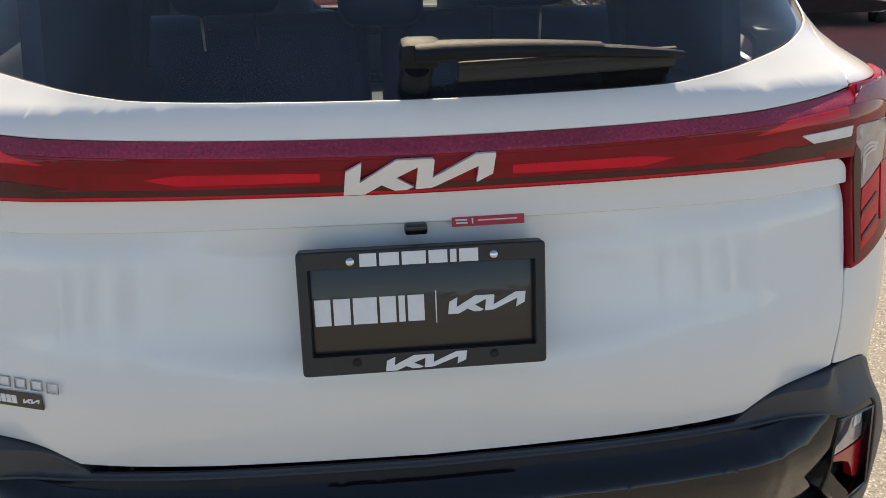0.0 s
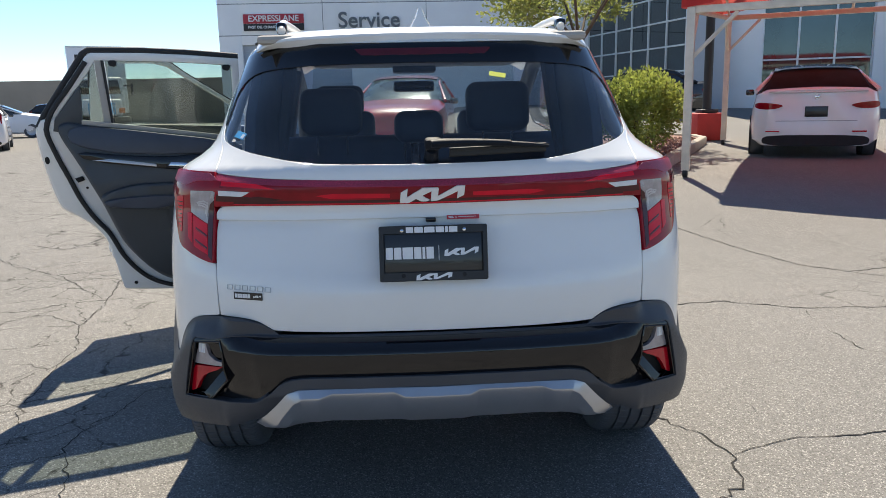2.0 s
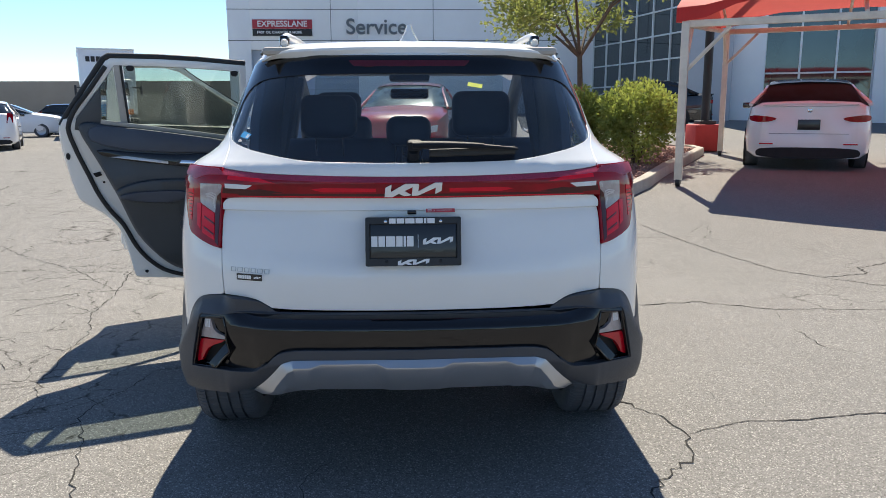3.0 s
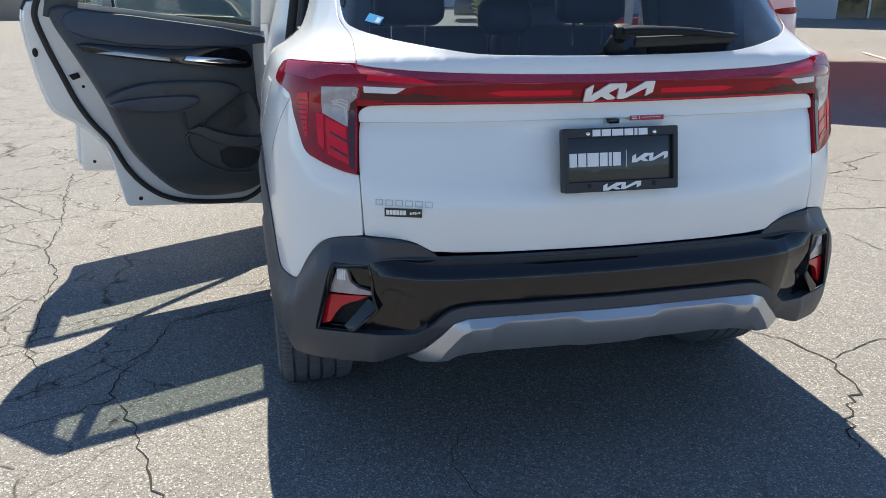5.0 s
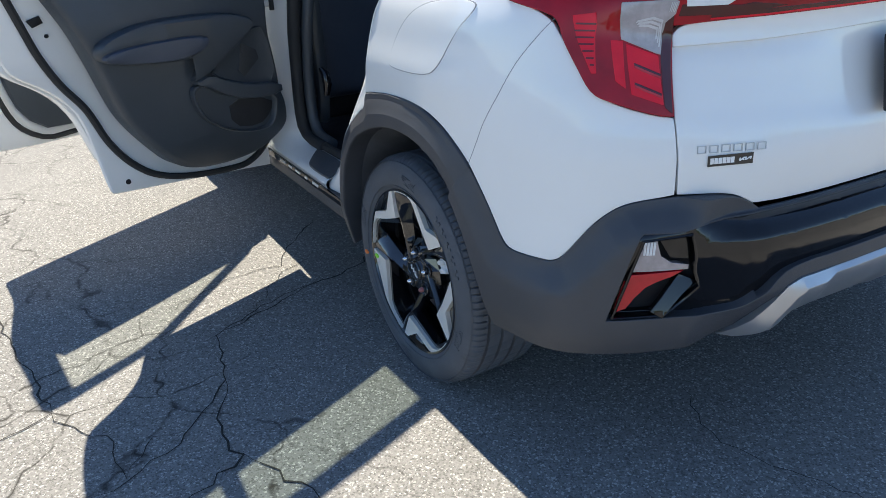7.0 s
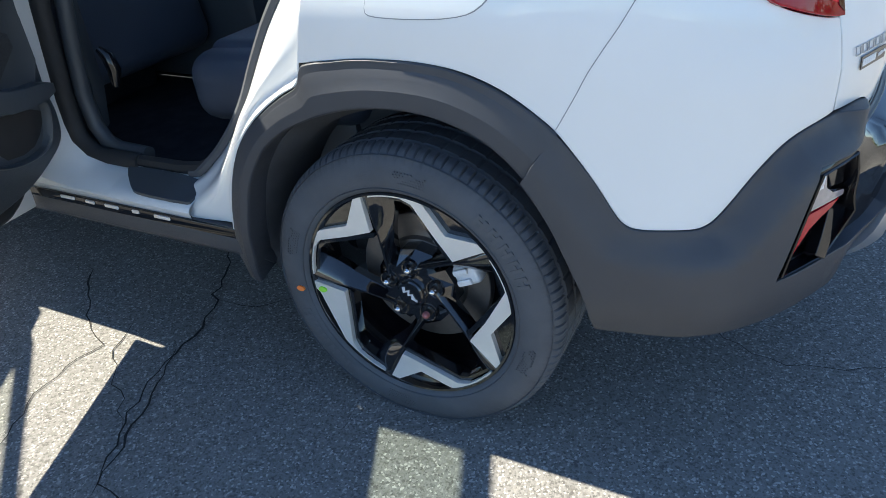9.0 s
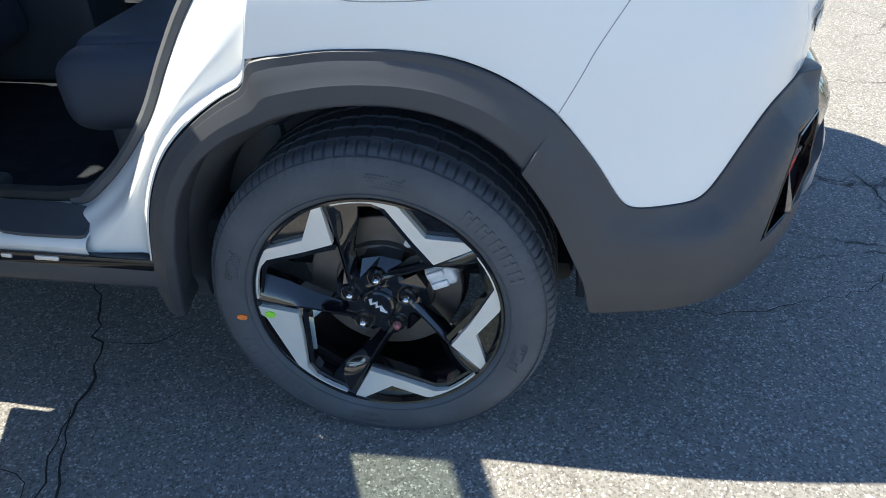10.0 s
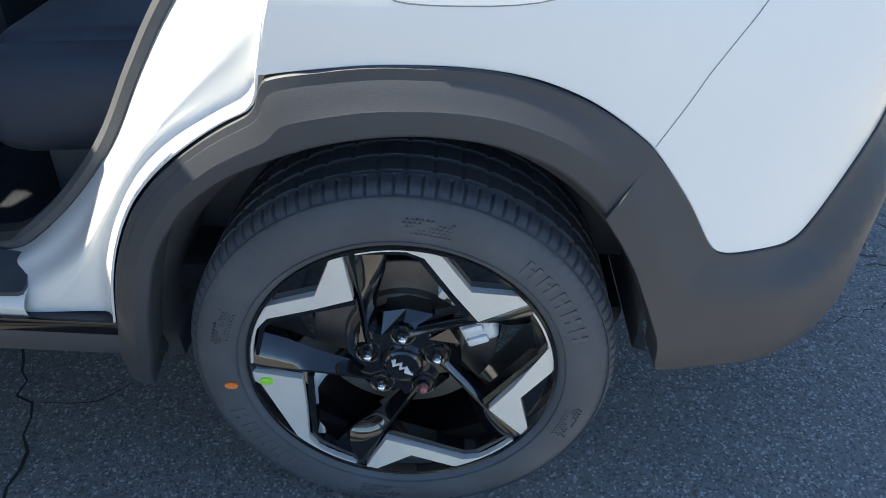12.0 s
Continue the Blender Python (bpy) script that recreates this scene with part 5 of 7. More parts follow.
def door_tube(name, pts, y, r, material, parent, seg=8, closed=False):
    bm = bmesh.new()
    add_tube(bm, [leaned(Vector((x, y, z))) for x, z in pts], r, seg, closed)
    bmesh.ops.recalc_face_normals(bm, faces=bm.faces)
    return part(name, bm, material, parent)


def door_base(name, hinge, opening):
    """The Empty of a door: x from the hinge to its rear edge, y towards its inner face."""
    A = radians(opening)
    d = Vector((-math.sin(A), -math.cos(A), 0))
    m = Matrix((d, Vector((0, 0, 1)).cross(d), Vector((0, 0, 1)))).transposed().to_4x4()
    m.translation = hinge
    ob = new(name)
    ob.parent = suv
    ob.matrix_basis = m
    ob["label"] = "open white side door with dark inner trim"
    for z in (.62, .98):
        h = box("hinge", (-.015, float(LEAN(z)) - .02, z), (.07, .03, .07), PAINT, ob, .008)
        tube("hinge_pin", [(-.045, float(LEAN(z)), z - .045), (-.045, float(LEAN(z)), z + .045)], .011, RUBBER, h, seg=10)
    return ob


def front_door():
    ob = door_base("front_side_door", HINGE_F, 61.3)
    low = [(-.02, .36, 1), (.85, .396), (1.09, .421), (1.117, .432), (1.110, .56), (1.104, .74), (1.13, .90), (1.158, 1.05), (1.166, 1.20), (1.160, 1.255), (.10, 1.20, 1), (-.02, 1.19, 1)]
    door_sheet("outer_skin", [(x, z + .05 * max(0, (.66 - z) / .30), *q) for x, z, *q in low], -.045, -.012, PAINT, ob, bevel=.010, n=1)
    door_sheet("inner_sheet", [(x * .988 + .004, z + (.006 if z < .9 else 0), *q) for x, z, *q in low], -.013, .012, PAINT, ob, bevel=.012, n=1)
    door_sheet("inner_trim", [(.04, .46), (.80, .45), (.93, .54), (.985, .70), (1.03, .95), (1.07, 1.20), (1.06, 1.25), (.10, 1.20), (.03, 1.1)], .012, .05, TRIM, ob, bevel=.015, n=1)
    door_tube("door_seal", along([(.02, .60), (.022, .48), (.10, .428), (.80, .425), (.94, .50), (1.01, .66), (1.06, .93), (1.10, 1.20)], 40), .018, .011, RUBBER, ob)
    outer = [(.10, 1.19), (.20, 1.278), (.40, 1.395), (.52, 1.468), (.62, 1.530), (.70, 1.588), (.80, 1.614), (1.06, 1.622), (1.135, 1.612), (1.152, 1.45), (1.166, 1.22)]
    inner = [(1.060, 1.24), (1.055, 1.42), (1.045, 1.585), (.80, 1.586), (.72, 1.566), (.64, 1.516), (.54, 1.454), (.42, 1.380), (.24, 1.272), (.18, 1.21)]
    door_sheet("window_frame", outer + inner, -.035, .000, PAINT, ob, bevel=.005)
    door_tube("frame_seal", [(x, z + .004) for x, z in outer[1:-1]], -.030, .008, RUBBER, ob)
    door_sheet("window_glass", [(.22, 1.20), (.27, 1.28), (.42, 1.37), (.54, 1.445), (.64, 1.507), (.72, 1.56), (.80, 1.582), (1.05, 1.582), (1.06, 1.43), (1.065, 1.22)], -.026, -.022, FRONT_GLASS, ob)
    for x, z in ((1.043, .477), (1.105, 1.10)):
        door_bowl("bolt_hole", [(x + .009 * math.cos(a), z + .009 * math.sin(a)) for a in np.linspace(0, 6.28, 10, endpoint=False)], [(1, .010), (1, .0145)], DARK, ob, n=0)
    return ob


def rear_door():
    ob = door_base("rear_side_door", HINGE_R, 71.7)
    low = [(.000, .350, 1), (.35, .390), (.62, .416), (.644, .424), (.652, .458), (.672, .565), (.698, .690), (.742, .757), (.795, .803), (.868, .850), (.890, .880), (.912, .965), (.930, 1.06),
           (.944, 1.17), (.944, 1.25), (.915, 1.300), (.78, 1.285), (.05, 1.175, 1), (.000, 1.165, 1)]
    door_sheet("outer_skin", [(x, z + .14 * max(0, (.66 - z) / .30), *q) for x, z, *q in low], -.068, -.012, PAINT, ob, bevel=.010, n=1)
    door_sheet("inner_sheet", [(x * .988 + .004, z + (.006 if z < .9 else 0), *q) for x, z, *q in low], -.013, .012, PAINT, ob, bevel=.012, n=1)
    # window frame with its outer seal, glass, divider and blanking panel
    outer = [(.02, 1.165), (.018, 1.560), (.26, 1.578), (.456, 1.586), (.676, 1.586), (.70, 1.570), (.796, 1.437), (.890, 1.302), (.918, 1.25)]
    inner = [(.868, 1.235), (.855, 1.290), (.756, 1.417), (.660, 1.550), (.46, 1.548), (.26, 1.541), (.052, 1.528), (.055, 1.165)]
    door_sheet("window_frame", outer + inner, -.030, .006, PAINT, ob, bevel=.006)
    door_tube("frame_seal", [(x + (.010 if x > .6 else 0), z + (.012 if z > 1.5 else .006)) for x, z in outer[1:]], -.012, .014, RUBBER, ob)
    door_sheet("window_glass", [(.05, 1.165), (.05, 1.536), (.26, 1.548), (.62, 1.556), (.600, 1.245)], -.026, -.022, DOOR_GLASS, ob, "lightly tinted glass")
    door_sheet("quarter_glass", [(.752, 1.265), (.744, 1.440), (.668, 1.556), (.65, 1.262)], -.030, -.026, DOOR_GLASS, ob)
    door_sheet("window_divider", [(.664, 1.552), (.636, 1.552), (.617, 1.255), (.650, 1.264)], -.034, .004, HEADLINER, ob, bevel=.004)
    door_sheet("divider_seal", [(.636, 1.552), (.624, 1.552), (.606, 1.250), (.617, 1.255)], -.030, .006, RUBBER, ob, bevel=.003)
    door_sheet("corner_panel", [(.740, 1.262), (.733, 1.440), (.754, 1.418), (.855, 1.290), (.868, 1.235), (.80, 1.22)], -.030, .022, TRIM, ob, bevel=.006)
    for x, z in ((.075, 1.520), (.585, 1.540)):
        door_bowl("glass_guide", [(x - .02, z + .012), (x + .022, z + .012), (x + .018, z - .014), (x - .012, z - .018)], [(1, -.01), (.96, .008), (.8, .011)], DARK, ob, n=1)
    # inner trim: main moulding, upper roll, belt strip
    trim = [(.020, .515), (.10, .452), (.22, .440), (.35, .452), (.442, .488), (.526, .570), (.61, .680), (.645, .765), (.685, .881), (.735, .996), (.79, 1.112), (.840, 1.205), (.852, 1.262), (.80, 1.278), (.745, 1.262),
            (.075, 1.160), (.085, 1.05), (.082, .90), (.060, .82), (.044, .75), (.034, .68), (.010, .63), (.004, .56)]
    door_sheet("trim_panel", trim, -.070, .040, TRIM, ob, "dark moulded plastic trim", bevel=.020, n=2, seg=4, swell=1.0)
    door_sheet("belt_trim", [(.03, 1.182), (.742, 1.284), (.745, 1.262), (.03, 1.158)], -.02, .034, HEADLINER, ob, bevel=.004)
    door_sheet("upper_trim", [(.03, 1.105), (.55, 1.115), (.79, 1.165), (.815, 1.235), (.74, 1.262), (.03, 1.158)], .036, .052, LEATHER, ob, bevel=.010, n=1, swell=1.0)
    # handle bezel: gloss black spear with a bright lower edge, a finger recess and a satin handle
    st = door_sheet("handle_strip", [(0.786, 1.144), (0.586, 1.116), (0.371, 1.100), (0.256, 1.108), (0.124, 1.100), (0.098, 1.054), (0.104, 1.024), (0.136, 1.016), (0.384, 1.042), (0.736, 1.094)], .040, .060, GLOSS, ob, "gloss black strip", bevel=.005, n=1, swell=1.0)
    door_sheet("bright_edge", [(0.716, 1.098), (0.436, 1.056), (0.436, 1.070), (0.636, 1.102)], .059, .0635, SILVER, st, bevel=.002, swell=1.0)
    door_bowl("finger_recess", [(0.316, 1.092), (0.251, 1.100), (0.128, 1.092), (0.112, 1.054), (0.116, 1.034), (0.156, 1.028), (0.296, 1.050)], [(1, .0605), (.96, .050), (.90, .042)], DARK, st, swell=1.0)
    door_sheet("pull_handle", [(0.388, 1.057), (0.232, 1.040), (0.126, 1.032), (0.124, 1.044), (0.232, 1.064), (0.371, 1.077)], .056, .070, CHROME, st, "satin chrome inner handle", bevel=.005, swell=1.0)
    # armrest with its soft pad, the sweeping grip, speaker field and map pocket
    door_bowl("armrest", [(0.706, 0.933), (0.581, 0.974), (0.471, 0.982), (0.266, 0.974), (0.206, 0.960), (0.159, 0.943), (0.153, 0.913), (0.279, 0.826), (0.365, 0.778), (0.401, 0.771), (0.366, 0.823), (0.381, 0.853), (0.436, 0.846), (0.676, 0.870)],
              [(1.0, .036), (1.0, .046), (.985, .060), (.95, .071), (.86, .076)], TRIM, ob, swell=1.0)
    door_bowl("armrest_pad", [(0.692, 0.906), (0.589, 0.922), (0.351, 0.922), (0.332, 0.888), (0.421, 0.850), (0.668, 0.874)], [(1, .066), (1, .078), (.97, .088), (.88, .093), (.6, .094)], LEATHER, ob, "navy leatherette pad", swell=1.0)
    door_bowl("speaker_field", [(0.156, 0.913), (0.104, 0.910), (0.052, 0.708), (0.175, 0.724), (0.273, 0.758), (0.334, 0.796)], [(1, .040), (.985, .047), (.94, .044)], TRIM, ob, n=1, swell=1.0)
    door_bowl("speaker_mesh", [(0.199, 0.866), (0.141, 0.837), (0.130, 0.805), (0.192, 0.753), (0.214, 0.776)], [(1, .043), (.98, .047), (.9, .048)], SPEAKER_MESH, ob, n=0, swell=1.0)
    door_bowl("grip", [(0.401, 0.770), (0.351, 0.794), (0.282, 0.760), (0.185, 0.728), (0.056, 0.713), (0.050, 0.672), (0.187, 0.678), (0.284, 0.708), (0.346, 0.750)], [(1, .040), (1, .060), (.985, .072), (.93, .079), (.8, .080)], TRIM, ob, n=1, swell=1.0)
    door_bowl("map_pocket", [(0.400, 0.760), (0.400, 0.710), (0.361, 0.636), (0.261, 0.574), (0.156, 0.550), (0.084, 0.556), (0.064, 0.606), (0.062, 0.676), (0.178, 0.686), (0.276, 0.714), (0.346, 0.756)],
              [(1.0, .038), (1.0, .050), (.985, .058), (.955, .060), (.925, .056), (.91, .047), (.90, .0405)], TRIM, ob, swell=1.0)
    # flat dark patch that paints the shade down in the pocket
    door_bowl("pocket_mouth", [(0.261, 0.688), (0.248, 0.590), (0.138, 0.568), (0.084, 0.606), (0.076, 0.658)], [(1, .0405), (.98, .0415)], DARK, ob, n=1, swell=1.0)
    # rubber seal round the inner sheet
    door_tube("door_seal", along([(.002, .62), (.004, .492), (.057, .423), (.14, .394), (.245, .400), (.394, .424), (.488, .459), (.564, .521), (.624, .603), (.682, .730), (.743, .815), (.79, .905), (.828, 1.01),
                                    (.872, 1.136), (.896, 1.24), (.880, 1.292), (.778, 1.437), (.700, 1.545)], 70), .018, .0115, RUBBER, ob)
    oval = lambda x, z, w, h: [(x + w * math.cos(a), z + h * math.sin(a)) for a in np.linspace(0, 6.28, 12, endpoint=False)]
    for nm, x, z, w, h in (("bolt_hole", .582, .457, .009, .009), ("bolt_hole", .756, .960, .006, .006), ("rubber_stop", .911, 1.10, .010, .018)):
        door_bowl(nm, oval(x, z, w, h), [(1, .008), (1, .015), (.7, .0165)], DARK, ob, n=0)
    door_bowl("latch", [(.805, 1.008), (.770, 1.018), (.762, .998), (.792, .988)], [(1, .008), (1, .020), (.8, .022)], DARK, ob, n=0)
    return ob


rear_door()
front_door()
strap = tube("door_check_strap", [(-.862, 1.985, .705), (-.93, 1.925, .700), (-.965, 1.895, .700)], .006, RUBBER, suv, seg=6)
box("strap_stop", (-.868, 1.980, .705), (.022, .022, .03), RUBBER, strap, .005)

# right flank: closed doors, side glass, pillars
flank = [(1.64, .42), (3.42, .42), (3.40, 1.0), (3.40, 1.09), (1.47, 1.13), (1.53, 1.0), (1.60, .87), (1.65, .74), (1.80, .63), (1.90, .52)]
panel("closed_side_doors", flank, PAINT, suv, step=.08)
panel("side_windows", [(1.44, 1.16), (3.3, 1.11), (2.9, 1.49), (1.38, 1.50)], REAR_GLASS, suv, off=-.01, thick=.004, step=.08, n=1)
prism("sill_cladding", [(.880, .33), (.900, .345), (.905, .42), (.86, .43), (.80, .30), (.83, .285)], 1.20, 2.95, PLASTIC, suv, bevel=.004)
for sg in (-1, 1):
    tube("roof_side_rail", [(sg * .57, 1.15, 1.525), (sg * .60, 1.3, 1.545), (sg * .64, 2.0, 1.53), (sg * .66, 2.5, 1.36), (sg * .72, 3.0, 1.08)], .042, TRIM, suv, seg=10)
    tube("inner_pillar_trim", [(sg * .60, 1.0, 1.10), (sg * .56, 1.0, 1.3), (sg * .53, 1.0, 1.50)], .04, TRIM, suv, seg=8)
# front of the car
front_plan = [(0, 0), (.30, .015), (.50, .06), (.66, .14), (.78, .27), (.85, .45), (.885, .75), (.90, 1.1), (.90, 1.6)]
rows = []
for z, sh, k in ((.25, .10, .92), (.36, .02, .98), (.50, .0, 1), (.70, .02, 1), (.85, .05, .99), (.93, .10, .96), (.99, .22, .90)):
    row = [(sg * x * k, 4.345 - sh - y, z) for sg, seq in ((-1, front_plan[::-1]), (1, front_plan[1:])) for x, y in seq]
    rows.append(row)
strip("front_body", rows, PAINT, suv, flip=True)
rows = []
for y, z, w in ((4.12, .99, .80), (3.9, 1.03, .82), (3.5, 1.06, .80), (3.05, 1.075, .76)):
    rows.append([(x * w, y, z + .03 * (1 - x * x)) for x in np.linspace(-1, 1, 13)])
strip("bonnet", rows, PAINT, suv)
rows = []
for t in np.linspace(0, 1, 7):
    rows.append([(x * (.70 - .14 * t), 3.02 - .80 * t + .06 * (1 - x * x), 1.09 + .445 * t) for x in np.linspace(-1, 1, 11)])
strip("windscreen", rows, CLEAR_GLASS, suv, flip=True)
for sg in (-1, 1):
    revolve("front_arch", [(0, .30), (0, .40), (.02, .40), (.02, .30)], PLASTIC, suv, seg=40, m=pose(sg * .90 - .01, AXLE_F, HUB_Z))
box("grille", (0, 4.34, .62), (1.1, .06, .26), GLOSS, suv, .03)

# cabin and underbody
for sg in (-1, 1):
    prism("quarter_trim", [(.42, 1.0), (.46, 1.30), (.56, 1.50), (1.10, 1.50), (1.02, 1.22), (1.02, 1.0)], sg * .585, sg * .625, TRIM, suv, bevel=.01,
          to=lambda v: Vector((v.y * (1 - .22 * max(0, v.z - 1.15)), v.x, v.z)))
box("underbody", (0, 2.1, .335), (1.50, 3.3, .05), DARK, suv, .02)
box("rear_underbody", (0, .62, .40), (1.02, .95, .10), DARK, suv, .03)
for sg in (-1, 1):
    box("inner_wing", (sg * .60, .70, .74), (.10, .72, .72), TRIM, suv, .03)
box("cabin_floor", (0, 1.95, .40), (1.555, 2.6, .06), CARPET, suv, .02)
box("cargo_floor", (0, .62, .66), (1.10, .95, .05), CARPET, suv, .02)
for sg in (-1, 1):
    box("cargo_side", (sg * .60, .72, .86), (.10, .70, .40), TRIM, suv, .04)
# unseen plates added to block sun that falls in by the side glass
for sg in (-1, 1):
    box("quarter_closing", (sg * .79, .67, .78), (.13, .54, .02), TRIM, suv, .006)
box("headliner", (0, 1.40, 1.545), (1.10, 1.9, .03), HEADLINER, suv, .015)
box("gate_inner_trim", (0, .25, .92), (1.05, .06, .40), TRIM, suv, .02)
rear_bench = new("rear_bench")
rear_bench.parent = suv
box("bench_cushion", (0, 1.245, .650), (1.40, .50, .17), LEATHER, rear_bench, .06, Euler((radians(-4), 0, 0)).to_matrix(), seg=4)
for x in (-.38, .38):
    box("cushion_bolster", (x, 1.250, .705), (.50, .44, .09), LEATHER, rear_bench, .035, Euler((radians(-4), 0, 0)).to_matrix(), seg=4)
box("bench_base", (0, 1.22, .50), (1.34, .38, .20), TRIM, rear_bench, .03)
for x, w in ((-.36, .64), (.33, .68)):
    box("bench_back", (x, 1.10, .90), (w, .16, .60), LEATHER, rear_bench, .05, Euler((radians(-14), 0, 0)).to_matrix(), seg=4)


def headrest(x, y, z, parent, w=.27, h=.19):
    hr = box("headrest", (x, y, z), (w, .11, h), LEATHER, parent, .045, Euler((radians(-8), 0, 0)).to_matrix(), seg=4)
    for q in (-.06, .06):
        tube("headrest_post", [(x + q, y + .005, z - h / 2 - .08), (x + q, y, z - h / 2 + .02)], .006, CHROME, parent, seg=6)


headrest(-.365, 1.00, 1.30, rear_bench, .25, .19)
headrest(.315, 1.00, 1.31, rear_bench, .26, .20)
headrest(-.01, 1.00, 1.235, rear_bench, .20, .13)
for x in (-.40, .40):
    seat = new("front_seat")
    seat.parent = suv
    box("cushion", (x, 2.35, .66), (.58, .52, .20), LEATHER, seat, .06, seg=4)
    box("backrest", (x, 2.04, .85), (.56, .17, .60), LEATHER, seat, .06, Euler((radians(-12), 0, 0)).to_matrix(), seg=4)
    box("shoulder_rest", (x, 1.95, 1.19), (.36, .14, .20), LEATHER, seat, .05, Euler((radians(-12), 0, 0)).to_matrix(), seg=4)
    headrest(x, 1.93, 1.345, seat, .25, .16)
    box("seat_base", (x, 2.35, .50), (.40, .44, .14), CARPET, seat, .02)
box("console", (0, 2.25, .60), (.20, 1.0, .36), TRIM, suv, .04)
box("dashboard", (0, 2.90, .94), (1.40, .42, .26), TRIM, suv, .08, seg=4)
box("screen_panel", (-.18, 2.70, 1.06), (.62, .03, .12), GLOSS, suv, .008)
wheel_pts = [(-.37 + .18 * math.cos(a), 2.55 - .06 * math.sin(a), 1.02 + .17 * math.sin(a)) for a in np.linspace(0, 2 * math.pi, 28, endpoint=False)]
sw = tube("steering_wheel", wheel_pts, .014, LEATHER, suv, seg=8, closed=True)
box("wheel_boss", (-.37, 2.57, 1.01), (.16, .06, .12), TRIM, sw, .02)
box("inside_mirror", (.0, 2.42, 1.425), (.24, .04, .065), GLOSS, suv, .015)
box("overhead_console", (.0, 2.25, 1.515), (.24, .18, .04), TRIM, suv, .012)

# ---- ground ----
def smooth01(t):
    t = min(1.0, max(0.0, t))
    return t * t * (3 - 2 * t)


def lot(x, y):
    """Height of the tarmac: level round the SUV, rising gently to the covered bays and the showroom."""
    side = smooth01((x + 1.0) / 4.0)
    return (.34 * smooth01((y - 3.2) / 6.0) + .75 * smooth01((y - 9) / 24)) * side


def asphalt_material():
    m = bpy.data.materials.new("worn_asphalt")
    m.use_nodes = True
    nt = m.node_tree
    b = nt.nodes["Principled BSDF"]
    b.inputs["Roughness"].default_value = 0.9
    b.inputs["Specular IOR Level"].default_value = 0.25
    co = nt.nodes.new("ShaderNodeTexCoord")

    def N(sc, det=3.0, rg=.6, vec=None):
        n = nt.nodes.new("ShaderNodeTexNoise")
        n.inputs["Scale"].default_value, n.inputs["Detail"].default_value, n.inputs["Roughness"].default_value = sc, det, rg
        nt.links.new(vec or co.outputs["Object"], n.inputs["Vector"])
        return n

    def R(fac, a, c, lo=0.0, hi=1.0):
        r = nt.nodes.new("ShaderNodeMapRange")
        for k, v in zip(("From Min", "From Max", "To Min", "To Max"), (a, c, lo, hi)):
            r.inputs[k].default_value = v
        nt.links.new(fac, r.inputs["Value"])
        return r.outputs["Result"]

    def X(fac, a, c, blend="MIX"):
        x = nt.nodes.new("ShaderNodeMix")
        x.data_type, x.blend_type = "RGBA", blend
        if isinstance(fac, float):
            x.inputs["Factor"].default_value = fac
        else:
            nt.links.new(fac, x.inputs["Factor"])
        for s, v in ((6, a), (7, c)):
            if isinstance(v, tuple):
                x.inputs[s].default_value = (*v, 1)
            else:
                nt.links.new(v, x.inputs[s])
        return x.outputs[2]
    big = N(.35, 4.0)
    mid = N(2.2, 5.0, .65)
    col = X(R(big.outputs["Fac"], .35, .65), (.206, .199, .188), (.240, .232, .219))
    col = X(R(mid.outputs["Fac"], .42, .72), col, (.200, .193, .183))
    fine = N(130, 2.0, .7)
    grit = N(48, 5.0, .75)
    col = X(R(grit.outputs["Fac"], .34, .50, .55, 0), col, (.125, .114, .098))
    col = X(R(grit.outputs["Fac"], .56, .70, 0, .45), col, (.36, .335, .295))
    col = X(R(fine.outputs["Fac"], .28, .50, .60, 0), col, (.115, .107, .094))
    stones = nt.nodes.new("ShaderNodeTexVoronoi")
    stones.inputs["Scale"].default_value = 215
    nt.links.new(co.outputs["Object"], stones.inputs["Vector"])
    tone = nt.nodes.new("ShaderNodeSeparateColor")
    nt.links.new(stones.outputs["Color"], tone.inputs[0])
    col = X(R(tone.outputs[0], .82, .92, 0, .75), col, (.48, .455, .42))
    col = X(R(tone.outputs[1], .68, .88, 0, .66), col, (.085, .080, .075))
    # hairline cracks at two sizes, patchy
    warp = N(1.6, 4.0)
    add = nt.nodes.new("ShaderNodeVectorMath")
    add.operation = "MULTIPLY_ADD"
    nt.links.new(warp.outputs["Color"], add.inputs[0])
    add.inputs[1].default_value = (.55, .55, 0)
    nt.links.new(co.outputs["Object"], add.inputs[2])
    height = None
    axes = nt.nodes.new("ShaderNodeSeparateXYZ")
    nt.links.new(co.outputs["Object"], axes.inputs[0])
    side = R(axes.outputs["X"], -2.7, -1.1, .13, -.05)
    for sc, w, where, lo, hi in ((1.05, .010, N(.22, 2.0), .44, .54), (2.4, .018, N(.30, 2.0), .46, .56)):
        v = nt.nodes.new("ShaderNodeTexVoronoi")
        v.feature = "DISTANCE_TO_EDGE"
        v.inputs["Scale"].default_value = sc
        nt.links.new(add.outputs[0], v.inputs["Vector"])
        line = R(v.outputs["Distance"], 0, w, 1, 0)
        worn = nt.nodes.new("ShaderNodeMath")
        nt.links.new(where.outputs["Fac"], worn.inputs[0])
        nt.links.new(side, worn.inputs[1])
        mask = R(worn.outputs[0], lo, hi)
        mul = nt.nodes.new("ShaderNodeMath")
        mul.operation = "MULTIPLY"
        nt.links.new(line, mul.inputs[0])
        nt.links.new(mask, mul.inputs[1])
        broken = nt.nodes.new("ShaderNodeMath")
        broken.operation = "MULTIPLY"
        nt.links.new(mul.outputs[0], broken.inputs[0])
